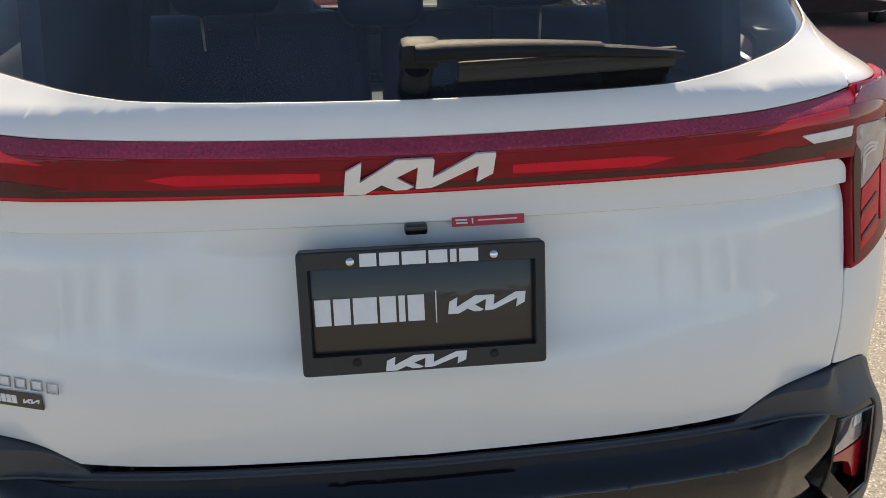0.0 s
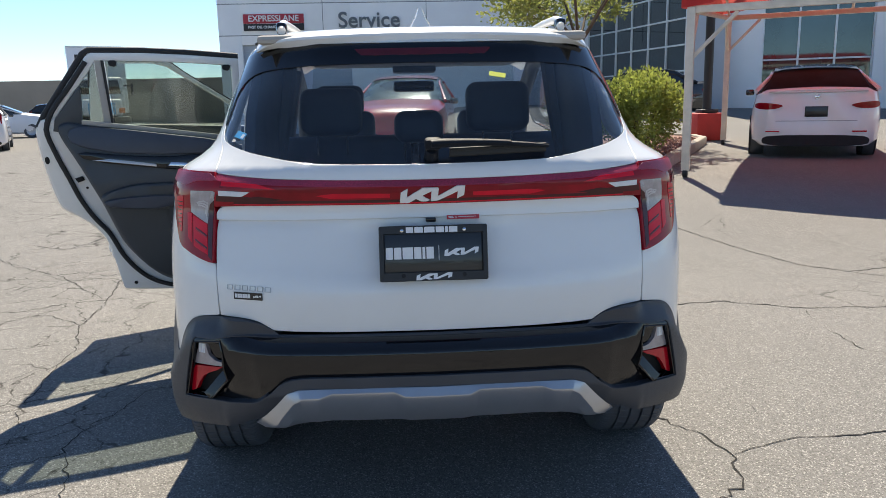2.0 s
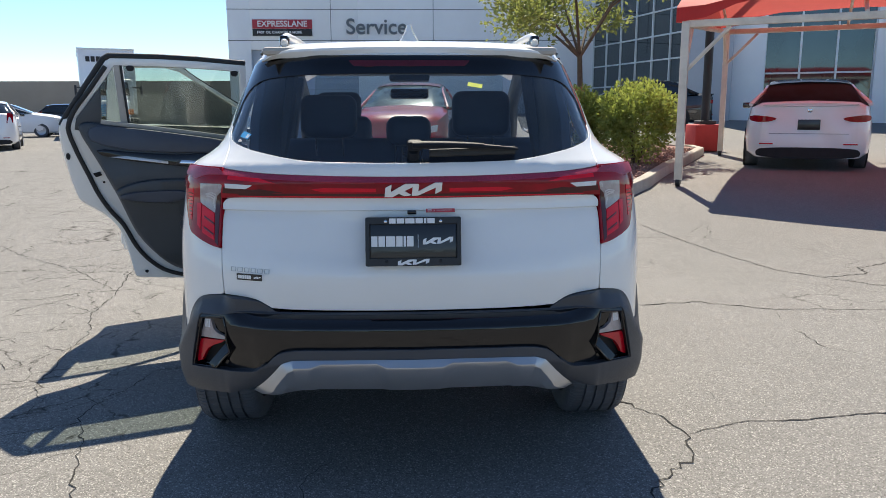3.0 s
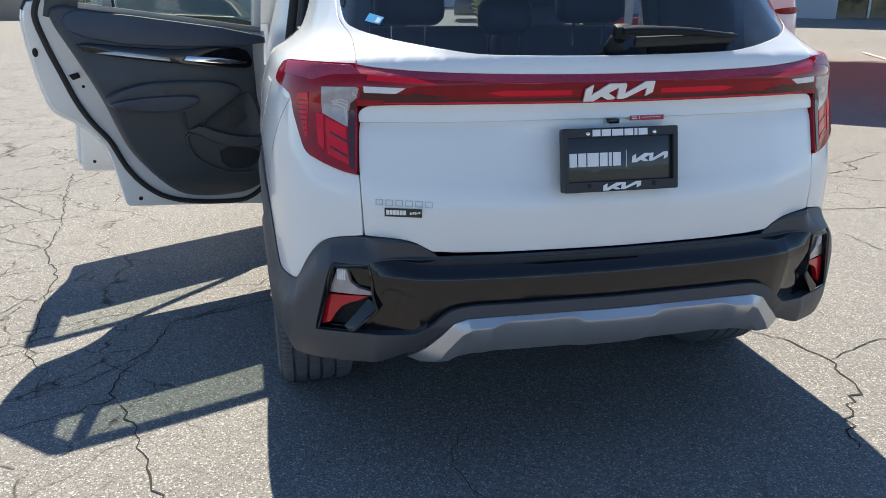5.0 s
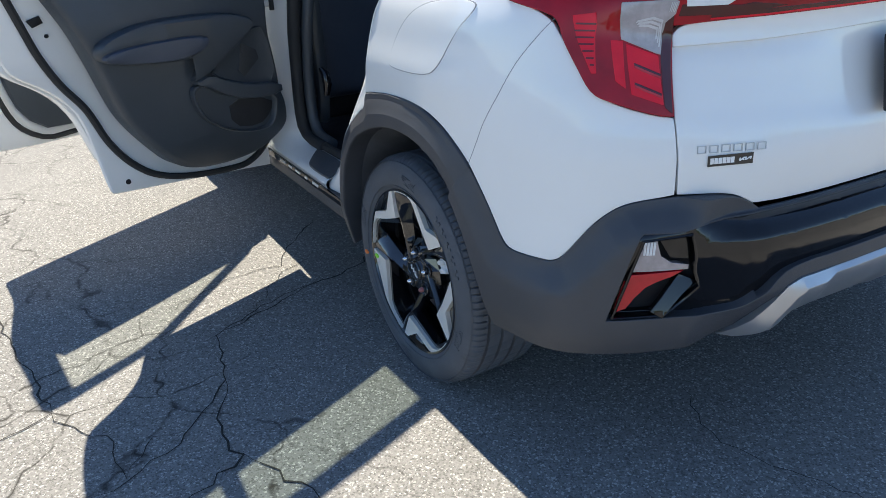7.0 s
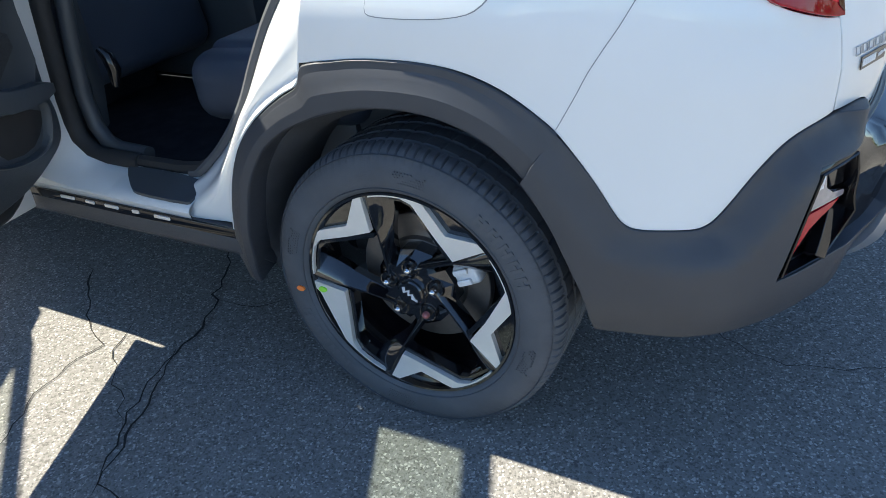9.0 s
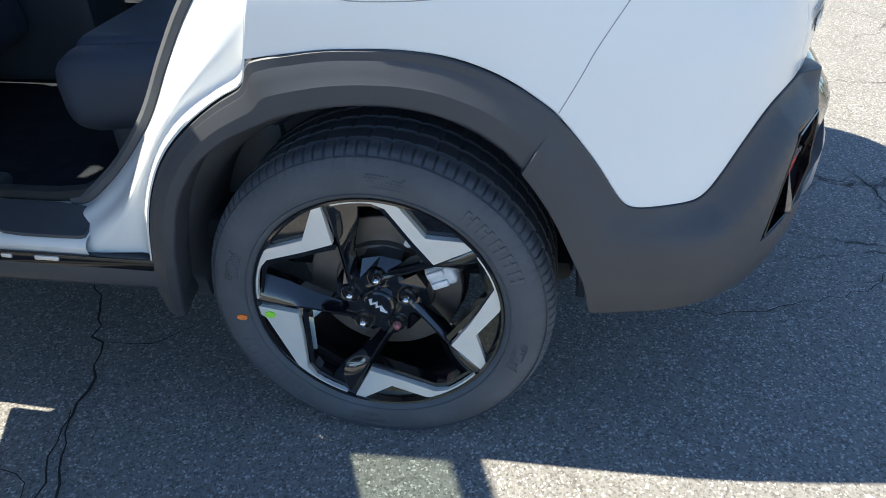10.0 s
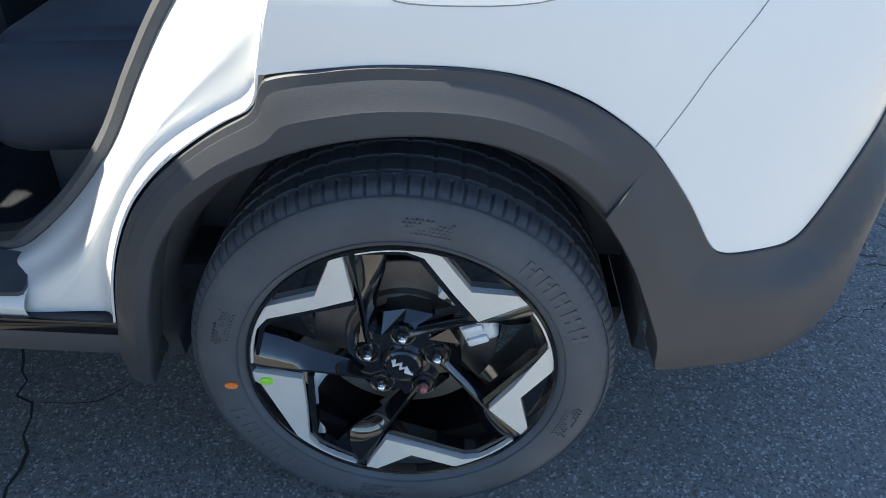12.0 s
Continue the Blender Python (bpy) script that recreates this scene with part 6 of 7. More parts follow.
        nt.links.new(R(N(9, 3.0).outputs["Fac"], .38, .55, .15, 1), broken.inputs[1])
        col = X(broken.outputs[0], col, (.035, .031, .027))
    nt.links.new(col, b.inputs["Base Color"])
    bp = nt.nodes.new("ShaderNodeBump")
    bp.inputs["Strength"].default_value, bp.inputs["Distance"].default_value = .9, .004
    nt.links.new(fine.outputs["Fac"], bp.inputs["Height"])
    nt.links.new(bp.outputs["Normal"], b.inputs["Normal"])
    return m


ASPHALT = asphalt_material()
CRACK = mat("crack_filler", (.030, .027, .024), .95, vary=.3, scale=20, grain=.4, gscale=150)


def spaced(lo, hi, near, far_step):
    """Grid lines, close together within near and wider beyond."""
    out = list(np.arange(-near, near + .01, .5))
    v, st = near, .5
    while v < hi:
        st *= 1.25
        v += min(st, far_step)
        out.append(v)
    v, st = -near, .5
    while v > lo:
        st *= 1.25
        v -= min(st, far_step)
        out.insert(0, v)
    return out


bm = bmesh.new()
gx, gy = spaced(-3000, 3000, 14, 400), spaced(-3000, 3000, 14, 400)
vs = [[bm.verts.new((x, y, lot(x, y))) for x in gx] for y in gy]
for a, c in zip(vs, vs[1:]):
    for i in range(len(gx) - 1):
        bm.faces.new((a[i], a[i + 1], c[i + 1], c[i]))
tagged(part("ground", bm, ASPHALT), "worn pale asphalt parking lot with dark cracks", "asphalt", kind="structure")


def crack(pts, w=.012, seed=0):
    """A wandering open crack as a ragged dark ribbon just above the tarmac."""
    rnd = random.Random(seed)
    bm = bmesh.new()
    P = [Vector((x, y)) for x, y in pts]
    line = []
    for a, c in zip(P, P[1:]):
        n = max(2, int((c - a).length / .035))
        side = Vector((-(c - a).y, (c - a).x)).normalized()
        for i in range(n):
            t = i / n
            line.append(a.lerp(c, t) + side * (noise.noise(Vector(((a.x + t * 3) * 2.3, seed * 7.1 + i * .13, 0))) * .026 + rnd.uniform(-.004, .004)))
    line.append(P[-1])
    prev = None
    k = len(line)
    for i, p in enumerate(line):
        d = (line[min(i + 1, k - 1)] - line[max(i - 1, 0)]).normalized()
        nrm = Vector((-d.y, d.x))
        ww = min(1.7, .55 + .12 * math.hypot(p.x + 1, p.y)) * w * (.35 + .9 * abs(noise.noise(Vector((i * .19, seed * 3.3, 2))))) * min(1, .25 + min(i, k - 1 - i) * .25)
        q = [bm.verts.new((*(p + nrm * s * ww * rnd.uniform(.7, 1.3)), lot(p.x, p.y) + .003)) for s in (-.5, .5)]
        if prev:
            bm.faces.new((prev[0], prev[1], q[1], q[0]))
        prev = q
    bmesh.ops.recalc_face_normals(bm, faces=bm.faces)
    return tagged(part("pavement_crack", bm, CRACK, smooth=False), "dark open crack in the worn asphalt", "crack", "cracks in the lot", kind="stuff")


CRACKS = [([(2.45, 5.45), (2.72, 4.49), (3.02, 3.56), (3.27, 3.28), (3.55, 2.99), (4.6, 2.5)], .016), ([(3.27, 3.28), (3.70, 3.38), (3.76, 3.60), (4.3, 3.85)], .016),
          ([(1.2, 2.45), (1.98, 2.58), (2.42, 2.36), (3.11, 2.30), (4.6, 2.1)], .016), ([(2.43, 2.36), (2.34, 2.05)], .007), ([(2.34, 1.91), (2.32, 1.57), (2.50, 1.34)], .007),
          ([(.85, .86), (.96, .80), (1.09, .62), (1.13, .45), (1.07, .23), (.89, .06), (.80, -.10)], .016), ([(1.14, .45), (1.41, .56), (1.67, .56), (2.03, .62), (2.9, .55)], .014),
          ([(1.37, .75), (1.41, .86), (1.40, .93)], .006), ([(-2.6, .86), (-2.08, .81), (-1.98, .79), (-1.83, .76)], .013),
          ([(-1.83, .76), (-1.72, .77), (-1.58, .85), (-1.39, 1.07), (-1.34, 1.34), (-.92, 1.52)], .010), ([(-1.72, .79), (-1.63, .92), (-1.55, .89)], .007),
          ([(-1.46, .71), (-1.40, .60), (-1.33, .42), (-1.27, .22), (-1.16, -.11), (-1.10, -.6), (-1.2, -1.2)], .015), ([(-1.9, .50), (-1.64, .61), (-1.55, .65), (-1.46, .71), (-1.47, .86), (-1.39, 1.07)], .011),
          ([(-2.7, .95), (-2.14, 1.04), (-2.04, 1.12), (-1.86, 1.18), (-1.73, .95), (-1.72, .78)], .011), ([(-2.45, 4.6), (-2.30, 3.67), (-2.17, 3.05), (-2.12, 2.48), (-1.96, 2.06), (-1.95, 1.82), (-1.85, 1.20)], .011),
          ([(-2.28, 1.62), (-2.12, 1.41), (-2.08, 1.60), (-1.96, 1.88)], .008), ([(-2.83, 4.17), (-2.48, 3.95), (-2.22, 4.38)], .010), ([(-.84, 1.74), (-.99, 1.68), (-1.2, 1.42)], .007),
          ([(-.20, 2.0), (-.52, 1.68), (-.70, 1.57), (-.86, 1.51), (-1.05, 1.49), (-1.37, 1.33)], .013), ([(-.69, 2.10), (-.92, 1.85), (-.98, 1.73), (-1.16, 1.74), (-1.45, 1.6)], .010),
          ([(-.70, 1.57), (-.69, 1.44), (-.59, 1.33)], .008), ([(-.32, .30), (-.42, .08), (-.36, -.08), (-.25, -.34), (.1, -.6)], .008), ([(.45, -.45), (.29, -.50), (-.02, -.54), (-.45, -.50)], .009),
          ([(-2.74, 2.63), (-2.46, 2.82), (-2.12, 2.52)], .009), ([(-4.26, 5.36), (-3.46, 4.46), (-2.85, 3.98), (-2.22, 3.16)], .010), ([(-3.91, 5.57), (-3.34, 5.18), (-3.1, 6.2)], .010)]
for i, (pts, w) in enumerate(CRACKS):
    crack(pts, w, i)

# ---- surroundings: materials ----
WALL_WHITE = mat("painted_stucco", (.90, .91, .92), .8, vary=.05, scale=.6, bump=.002, bscale=60)
WALL_GREY = mat("grey_metal_panel", (.44, .48, .54), .5, metal=.1, vary=.08, scale=.8)
CANOPY_RED = mat("red_fabric", (.48, .024, .024), .7, vary=.12, scale=3, bump=.002, bscale=40)
nt = CANOPY_RED.node_tree
cloth_glow = nt.nodes.new("ShaderNodeBsdfTranslucent")
cloth_glow.inputs[0].default_value = (.90, .20, .17, 1)
cloth_mix = nt.nodes.new("ShaderNodeMixShader")
cloth_mix.inputs[0].default_value = .20
nt.links.new(nt.nodes["Principled BSDF"].outputs[0], cloth_mix.inputs[1])
nt.links.new(cloth_glow.outputs[0], cloth_mix.inputs[2])
nt.links.new(cloth_mix.outputs[0], nt.nodes["Material Output"].inputs[0])
POST_PAINT = mat("cream_steel_paint", (.76, .67, .56), .5, vary=.18, scale=5, bump=.0006, bscale=120)
KERB = mat("worn_concrete", (.44, .40, .34), .9, vary=.2, scale=3, grain=.2, gscale=90, bump=.003, bscale=50)
GRAVEL = mat("red_gravel", (.33, .20, .16), .95, vary=.25, scale=30, grain=.4, gscale=45, bump=.02, bscale=45)


def leaf_mat(name, a, b, glow):
    """A leaf that lets some sunlight through, varied leaf by leaf."""
    m = mat(name, a, .5, spec=.4)
    nt = m.node_tree
    pb, out = nt.nodes["Principled BSDF"], nt.nodes["Material Output"]
    geo = nt.nodes.new("ShaderNodeNewGeometry")
    mx = nt.nodes.new("ShaderNodeMix")
    mx.data_type = "RGBA"
    mx.inputs[6].default_value, mx.inputs[7].default_value = (*a, 1), (*b, 1)
    nt.links.new(geo.outputs["Random Per Island"], mx.inputs["Factor"])
    nt.links.new(mx.outputs[2], pb.inputs["Base Color"])
    tr = nt.nodes.new("ShaderNodeBsdfTranslucent")
    tr.inputs[0].default_value = (*glow, 1)
    sh = nt.nodes.new("ShaderNodeMixShader")
    sh.inputs[0].default_value = .4
    nt.links.new(pb.outputs[0], sh.inputs[1])
    nt.links.new(tr.outputs[0], sh.inputs[2])
    nt.links.new(sh.outputs[0], out.inputs[0])
    return m


LEAF = leaf_mat("oleander_leaf", (.27, .30, .085), (.12, .165, .045), (.42, .48, .10))
BLOSSOM = leaf_mat("red_blossom", (.55, .03, .06), (.40, .02, .08), (.60, .05, .10))
LEAF2 = leaf_mat("tree_leaf", (.22, .24, .085), (.11, .145, .045), (.38, .42, .11))
BARK = mat("bark", (.14, .10, .07), .9, vary=.35, scale=9, bump=.01, bscale=30)
BLACK_STEEL = mat("black_painted_steel", (.02, .02, .022), .5, vary=.2, scale=5)
RED_CONCRETE = mat("red_painted_concrete", (.50, .045, .040), .7, vary=.15, scale=4, bump=.004, bscale=30)
BUILD_GLASS = mat("building_glass", (.060, .088, .096), .04, metal=.6, coat=.5, vary=.35, scale=.4, rvary=.02)
MULLION = mat("pale_mullion", (.72, .75, .76), .5, metal=.4, vary=.08)
CAR_BLACK = mat("black_car_paint", (.012, .012, .014), .25, coat=1.0, vary=.2, scale=2)
CAR_RED = mat("red_car_paint", (.45, .02, .025), .3, coat=1.0, vary=.1, scale=2)
CAR_BLUE = mat("dark_blue_car_paint", (.03, .05, .12), .3, coat=1.0, vary=.1, scale=2)
CAR_GLASS = mat("car_window_dark", (.012, .016, .018), .05, coat=1.0, vary=.2, scale=2)
TAN_WALL = mat("tan_block_wall", (.36, .31, .25), .9, vary=.1, scale=.5, bump=.005, bscale=20)
SIGN_RED = mat("sign_red", (.42, .03, .05), .5, vary=.06, scale=2)
SIGN_BLACK = mat("sign_black", (.02, .02, .022), .5, vary=.1, scale=2)
SIGN_GREY = mat("sign_lettering_grey", (.13, .15, .17), .5, vary=.05)
# the haze of distance is put into this blue-grey base
HILL = mat("hazy_hills", (.36, .40, .46), 1.0, vary=.1, scale=.004)
LINE = mat("faded_line_paint", (.50, .46, .43), .9, vary=.4, scale=6)

# ---- parking bay island, canopy and sedan ----
HEAD = 28.0
hx, hy = math.sin(radians(HEAD)), math.cos(radians(HEAD))
FOOT1 = Vector((3.63, 7.62, 0))


def bay(u, v, z=0.0):
    """A place in the covered bay: u along the bay away from the lot, v to the right of the near post."""
    x, y = FOOT1.x + u * hx + v * hy, FOOT1.y + u * hy - v * hx
    return Vector((x, y, lot(x, y) + z))


def bay_pose(u, v, z=0.0, turn=0.0):
    return Matrix.Translation(bay(u, v, z)) @ Matrix.Rotation(radians(-HEAD + turn), 4, "Z")


def island():
    bm = bmesh.new()
    line = [(-2.4, -2.6), (-1.9, -1.1), (-1.2, -.45), (-.3, -.32), (1.5, -.32), (3.5, -.32), (5.6, -.32), (6.2, -.6), (6.4, -1.4), (6.2, -5.0)]
    secs = []
    for i, (u, v) in enumerate(line):
        a, c = Vector(line[max(i - 1, 0)]), Vector(line[min(i + 1, len(line) - 1)])
        d = (c - a).normalized()
        n = Vector((-d.y, d.x))
        n = Vector((-d.y, d.x))
        n = n if n.y < 0 else -n
        base = bay(u, v)
        def off(o, h):
            q = bay(u + n.x * o, v + n.y * o)
            return (q.x, q.y, base.z + h)
        secs.append([off(.0, -.05), off(.0, .13), off(.015, .150), off(.13, .155), off(.15, .14), off(.15, .05)])
    vs = [[bm.verts.new(p) for p in s] for s in secs]
    for a, c in zip(vs, vs[1:]):
        for i in range(5):
            bm.faces.new((a[i], a[i + 1], c[i + 1], c[i]))
    bmesh.ops.recalc_face_normals(bm, faces=bm.faces)
    isl = tagged(part("kerb", bm, KERB), "worn pale concrete kerb round a planted island", "kerb", kind="structure")
    bm = bmesh.new()
    poly = [(-2.3, -2.8), (-1.8, -1.2), (-1.15, -.58), (-.3, -.46), (5.6, -.46), (6.1, -.7), (6.25, -1.4), (6.1, -5.0), (2, -6), (-2, -5)]
    f = bm.faces.new([bm.verts.new(bay(u, v, .12)) for u, v in poly])
    bmesh.ops.triangulate(bm, faces=[f])
    bmesh.ops.recalc_face_normals(bm, faces=bm.faces)
    tagged(part("gravel_bed", bm, GRAVEL), "reddish gravel bed inside the kerb", "gravel", kind="structure")
    rnd = random.Random(4)
    bm = bmesh.new()
    for _ in range(1500):
        u, v = rnd.uniform(-1.2, 5.5), -.48 - abs(rnd.gauss(0, .55))
        p = bay(u, v, .125)
        r = rnd.uniform(.012, .03)
        mm = Matrix.Translation(p) @ Euler((rnd.random() * 6, rnd.random() * 6, rnd.random() * 6)).to_matrix().to_4x4() @ Matrix.Diagonal((r, r * rnd.uniform(.6, 1), r * rnd.uniform(.5, .9), 1))
        bmesh.ops.create_cube(bm, size=1.4, matrix=mm)
    tagged(part("gravel_stones", bm, GRAVEL, smooth=False), "loose reddish gravel stones", "gravel", kind="stuff")


island()


def leaf_cloud(bm, centre, radii, count, size, rnd, shell=.55, flat=0.0):
    """Many small bent leaves scattered through an uneven ellipsoid."""
    for _ in range(count):
        d = Vector((rnd.gauss(0, 1), rnd.gauss(0, 1), rnd.gauss(0, 1))).normalized()
        k = (shell + (1 - shell) * rnd.random()) * (1 + .22 * noise.noise(d * 2.2 + Vector(centre)))
        p = Vector(centre) + Vector((d.x * radii[0], d.y * radii[1], d.z * radii[2])) * k
        L = size * rnd.uniform(.6, 1.3)
        W = L * rnd.uniform(.22, .34)
        ax = (d + Vector((rnd.gauss(0, .6), rnd.gauss(0, .6), rnd.gauss(.5, .5)))).normalized()
        sd = ax.cross(Vector((rnd.gauss(0, 1), rnd.gauss(0, 1), rnd.gauss(0, 1)))).normalized()
        up = ax.cross(sd)
        a, c, e, f = (bm.verts.new(q) for q in (p, p + ax * L * .5 + sd * W - up * L * .05, p + ax * L, p + ax * L * .5 - sd * W - up * L * .05))
        bm.faces.new((a, c, e, f))


def bush(m, r, h, seed, label):
    rnd = random.Random(seed)
    ob = thing("bush", label, "bush", m)
    bm = bmesh.new()
    for _ in range(9):
        a = rnd.random() * 6.3
        tip = Vector((math.cos(a) * r * .6, math.sin(a) * r * .6, h * rnd.uniform(.5, .85)))
        add_tube(bm, [(math.cos(a) * .05, math.sin(a) * .05, 0), tip * .5 + Vector((0, 0, .08)), tip], [.014, .010, .005], 5)
    part("stems", bm, BARK, ob)
    bm = bmesh.new()
    leaf_cloud(bm, (0, 0, h * .55), (r, r, h * .5), 8500, .058, rnd, .5)
    for _ in range(10):
        a, z = rnd.random() * 6.3, rnd.uniform(.45, .85)
        leaf_cloud(bm, (math.cos(a) * r * .7, math.sin(a) * r * .7, h * z), (.25, .25, .22), 380, .055, rnd, .3)
    part("foliage", bm, LEAF, ob, smooth=False)
    if "flowers" in label:
        bm = bmesh.new()
        for _ in range(26):
            a, z = rnd.uniform(1.5, 4.8), rnd.uniform(.75, 1.0)
            leaf_cloud(bm, (math.cos(a) * r * .8 * (1.3 - z), math.sin(a) * r * .8 * (1.3 - z), h * z), (.05, .05, .04), 9, .04, rnd, .2)
        part("blossom", bm, BLOSSOM, ob, smooth=False)
    return ob


bush(Matrix.Translation((3.55, 9.3, lot(3.55, 9.3) + .12)), .62, 1.22, 3, "clipped green oleander bush on the gravel island")
bush(Matrix.Translation((2.75, 9.9, lot(2.75, 9.9) + .12)), .50, 1.15, 8, "smaller green oleander bush with a few red flowers")


def tree(m, seed, spread, base, top, label, leaves=9000, leaf=.10):
    rnd = random.Random(seed)
    ob = thing("tree", label, "tree", m)
    bm = bmesh.new()
    add_tube(bm, [(0, 0, 0), (.03, .02, base * .5), (0, .05, base)], [.075, .06, .05], 9)
    tips = []
    for i in range(7):
        a = i * .9 + rnd.uniform(-.3, .3)
        r1 = spread * rnd.uniform(.45, .75)
        e = Vector((math.cos(a) * r1, math.sin(a) * r1, base + (top - base) * rnd.uniform(.25, .7)))
        mid = Vector((e.x * .4, e.y * .4, base + (e.z - base) * .55 + .1))
        add_tube(bm, [(0, .05, base - .05), mid, e], [.035, .022, .010], 6)
        for _ in range(4):
            f = mid.lerp(e, rnd.uniform(.3, 1)) + Vector((rnd.uniform(-.5, .5), rnd.uniform(-.5, .5), rnd.uniform(-.1, .6)))
            add_tube(bm, [mid.lerp(e, .5), f], [.010, .004], 5)
            tips.append(f)
        tips.append(e)
    part("trunk", bm, BARK, ob)
    bm = bmesh.new()
    n = leaves // len(tips)
    for t in tips:
        leaf_cloud(bm, t, (rnd.uniform(.4, .7), rnd.uniform(.4, .7), rnd.uniform(.28, .45)), n, leaf, rnd, .15)
    part("crown", bm, LEAF2, ob, smooth=False)
    return ob


tree(Matrix.Translation((3.5, 13.2, lot(3.5, 13) + .1)), 5, 2.3, 1.9, 4.6, "small sparse leafy tree on the planted island")


stake = thing("tree_stake", "brown wooden stake standing beside the small tree", "stake", Matrix.Translation((2.62, 11.2, lot(2.62, 11.2) + .1)))
tube("stake_post", [(0, 0, 0), (.02, 0, 1.0), (.03, .01, 1.75)], [.045, .043, .04], BARK, stake, seg=8)


def canopy():
    ob = thing("parking_canopy", "red fabric parking canopy on cream steel posts", "canopy", bay_pose(0, 0))
    W, D, H0 = 6.2, 5.45, 2.12

    def top(u):
        return H0 + .36 * u / D
    for u, v in ((0, 0), (D, 0), (0, W), (D, W)):
        zb, H = bay(u, v).z - bay(0, 0).z, top(u)
        box("post", (v, u, (H + zb + .06) / 2 + .03), (.10, .10, H - zb - .06), POST_PAINT, ob, .008)
        revolve("caster", [(-.03, 0), (-.03, .055), (-.024, .062), (.024, .062), (.03, .055), (.03, 0)], BLACK_STEEL, ob, seg=18, m=Matrix.Translation((v, u, zb + .062)))
        box("caster_fork", (v, u, zb + .115), (.075, .04, .06), BLACK_STEEL, ob, .006)
        for du, dv in ((1 if u == 0 else -1, 0), (0, 1 if v == 0 else -1)):
            tube("brace", [(v, u, H - .62), (v + dv * .55, u + du * .55, top(u + du * .55) - .05)], .028, POST_PAINT, ob, seg=6)
    for u in (0, D):
        box("beam", (W / 2, u, top(u)), (W + .1, .07, .09), POST_PAINT, ob, .006)
    for v in (0, W):
        tube("side_beam", [(v, 0, top(0)), (v, D, top(D))], .042, POST_PAINT, ob, seg=8)
    for v in np.linspace(0, W, 4):
        tube("hoop", [(v, D * k, top(D * k) + .05 + .67 * math.sin(math.pi * k)) for k in np.linspace(0, 1, 9)], .025, POST_PAINT, ob, seg=6)
    rows = []
    for v in np.linspace(-.12, W + .12, 19):
        lift = .26 * smooth01(min(v, W - v) / .9)
        row = [(v, -.06, H0 + .02 + lift), (v, -.06, H0 + .20 + .5 * lift)]
        for k in np.linspace(0, 1, 13):
            row.append((v, -.05 + (D + .1) * k, top(D * k) + .22 + .5 * lift * abs(1 - 2 * k) + .56 * math.sin(math.pi * k) - .03 * abs(math.sin(v * 1.52))))
        row += [(v, D + .06, top(D) + .08 + lift)]
        rows.append(row)
    bm = bmesh.new()
    vs = [[bm.verts.new(p) for p in r] for r in rows]
    for a, c in zip(vs, vs[1:]):
        for i in range(len(a) - 1):
            bm.faces.new((a[i], a[i + 1], c[i + 1], c[i]))
    for r in (vs[0], vs[-1]):
        bm.faces.new(r)
    bmesh.ops.triangulate(bm, faces=[f for f in bm.faces if len(f.verts) > 4])
    part("fabric_roof", bm, CANOPY_RED, ob, "taut red fabric cover")


canopy()
for u, v, L in ((.6, 4.15, 5.6),):
    bm2 = bmesh.new()
    q = [[bm2.verts.new(bay(a, v + s, .012)) for s in (-.05, .05)] for a in np.linspace(u, u + L, 8)]
    for a, c in zip(q, q[1:]):
        bm2.faces.new((a[0], a[1], c[1], c[0]))
    bmesh.ops.recalc_face_normals(bm2, faces=bm2.faces)
    tagged(part("bay_line", bm2, LINE), "faded white bay marking", "marking", kind="structure")


# ---- simple vehicles ----
# pale mottled base puts the sky's reflection into the colour of the panes
PALE_GLASS = mat("sky_lit_window", (.15, .19, .19), .15, vary=.7, scale=3)
SEDAN_GLASS = mat("sedan_window", (.010, .020, .028), .30, spec=.05, vary=.6, scale=3)

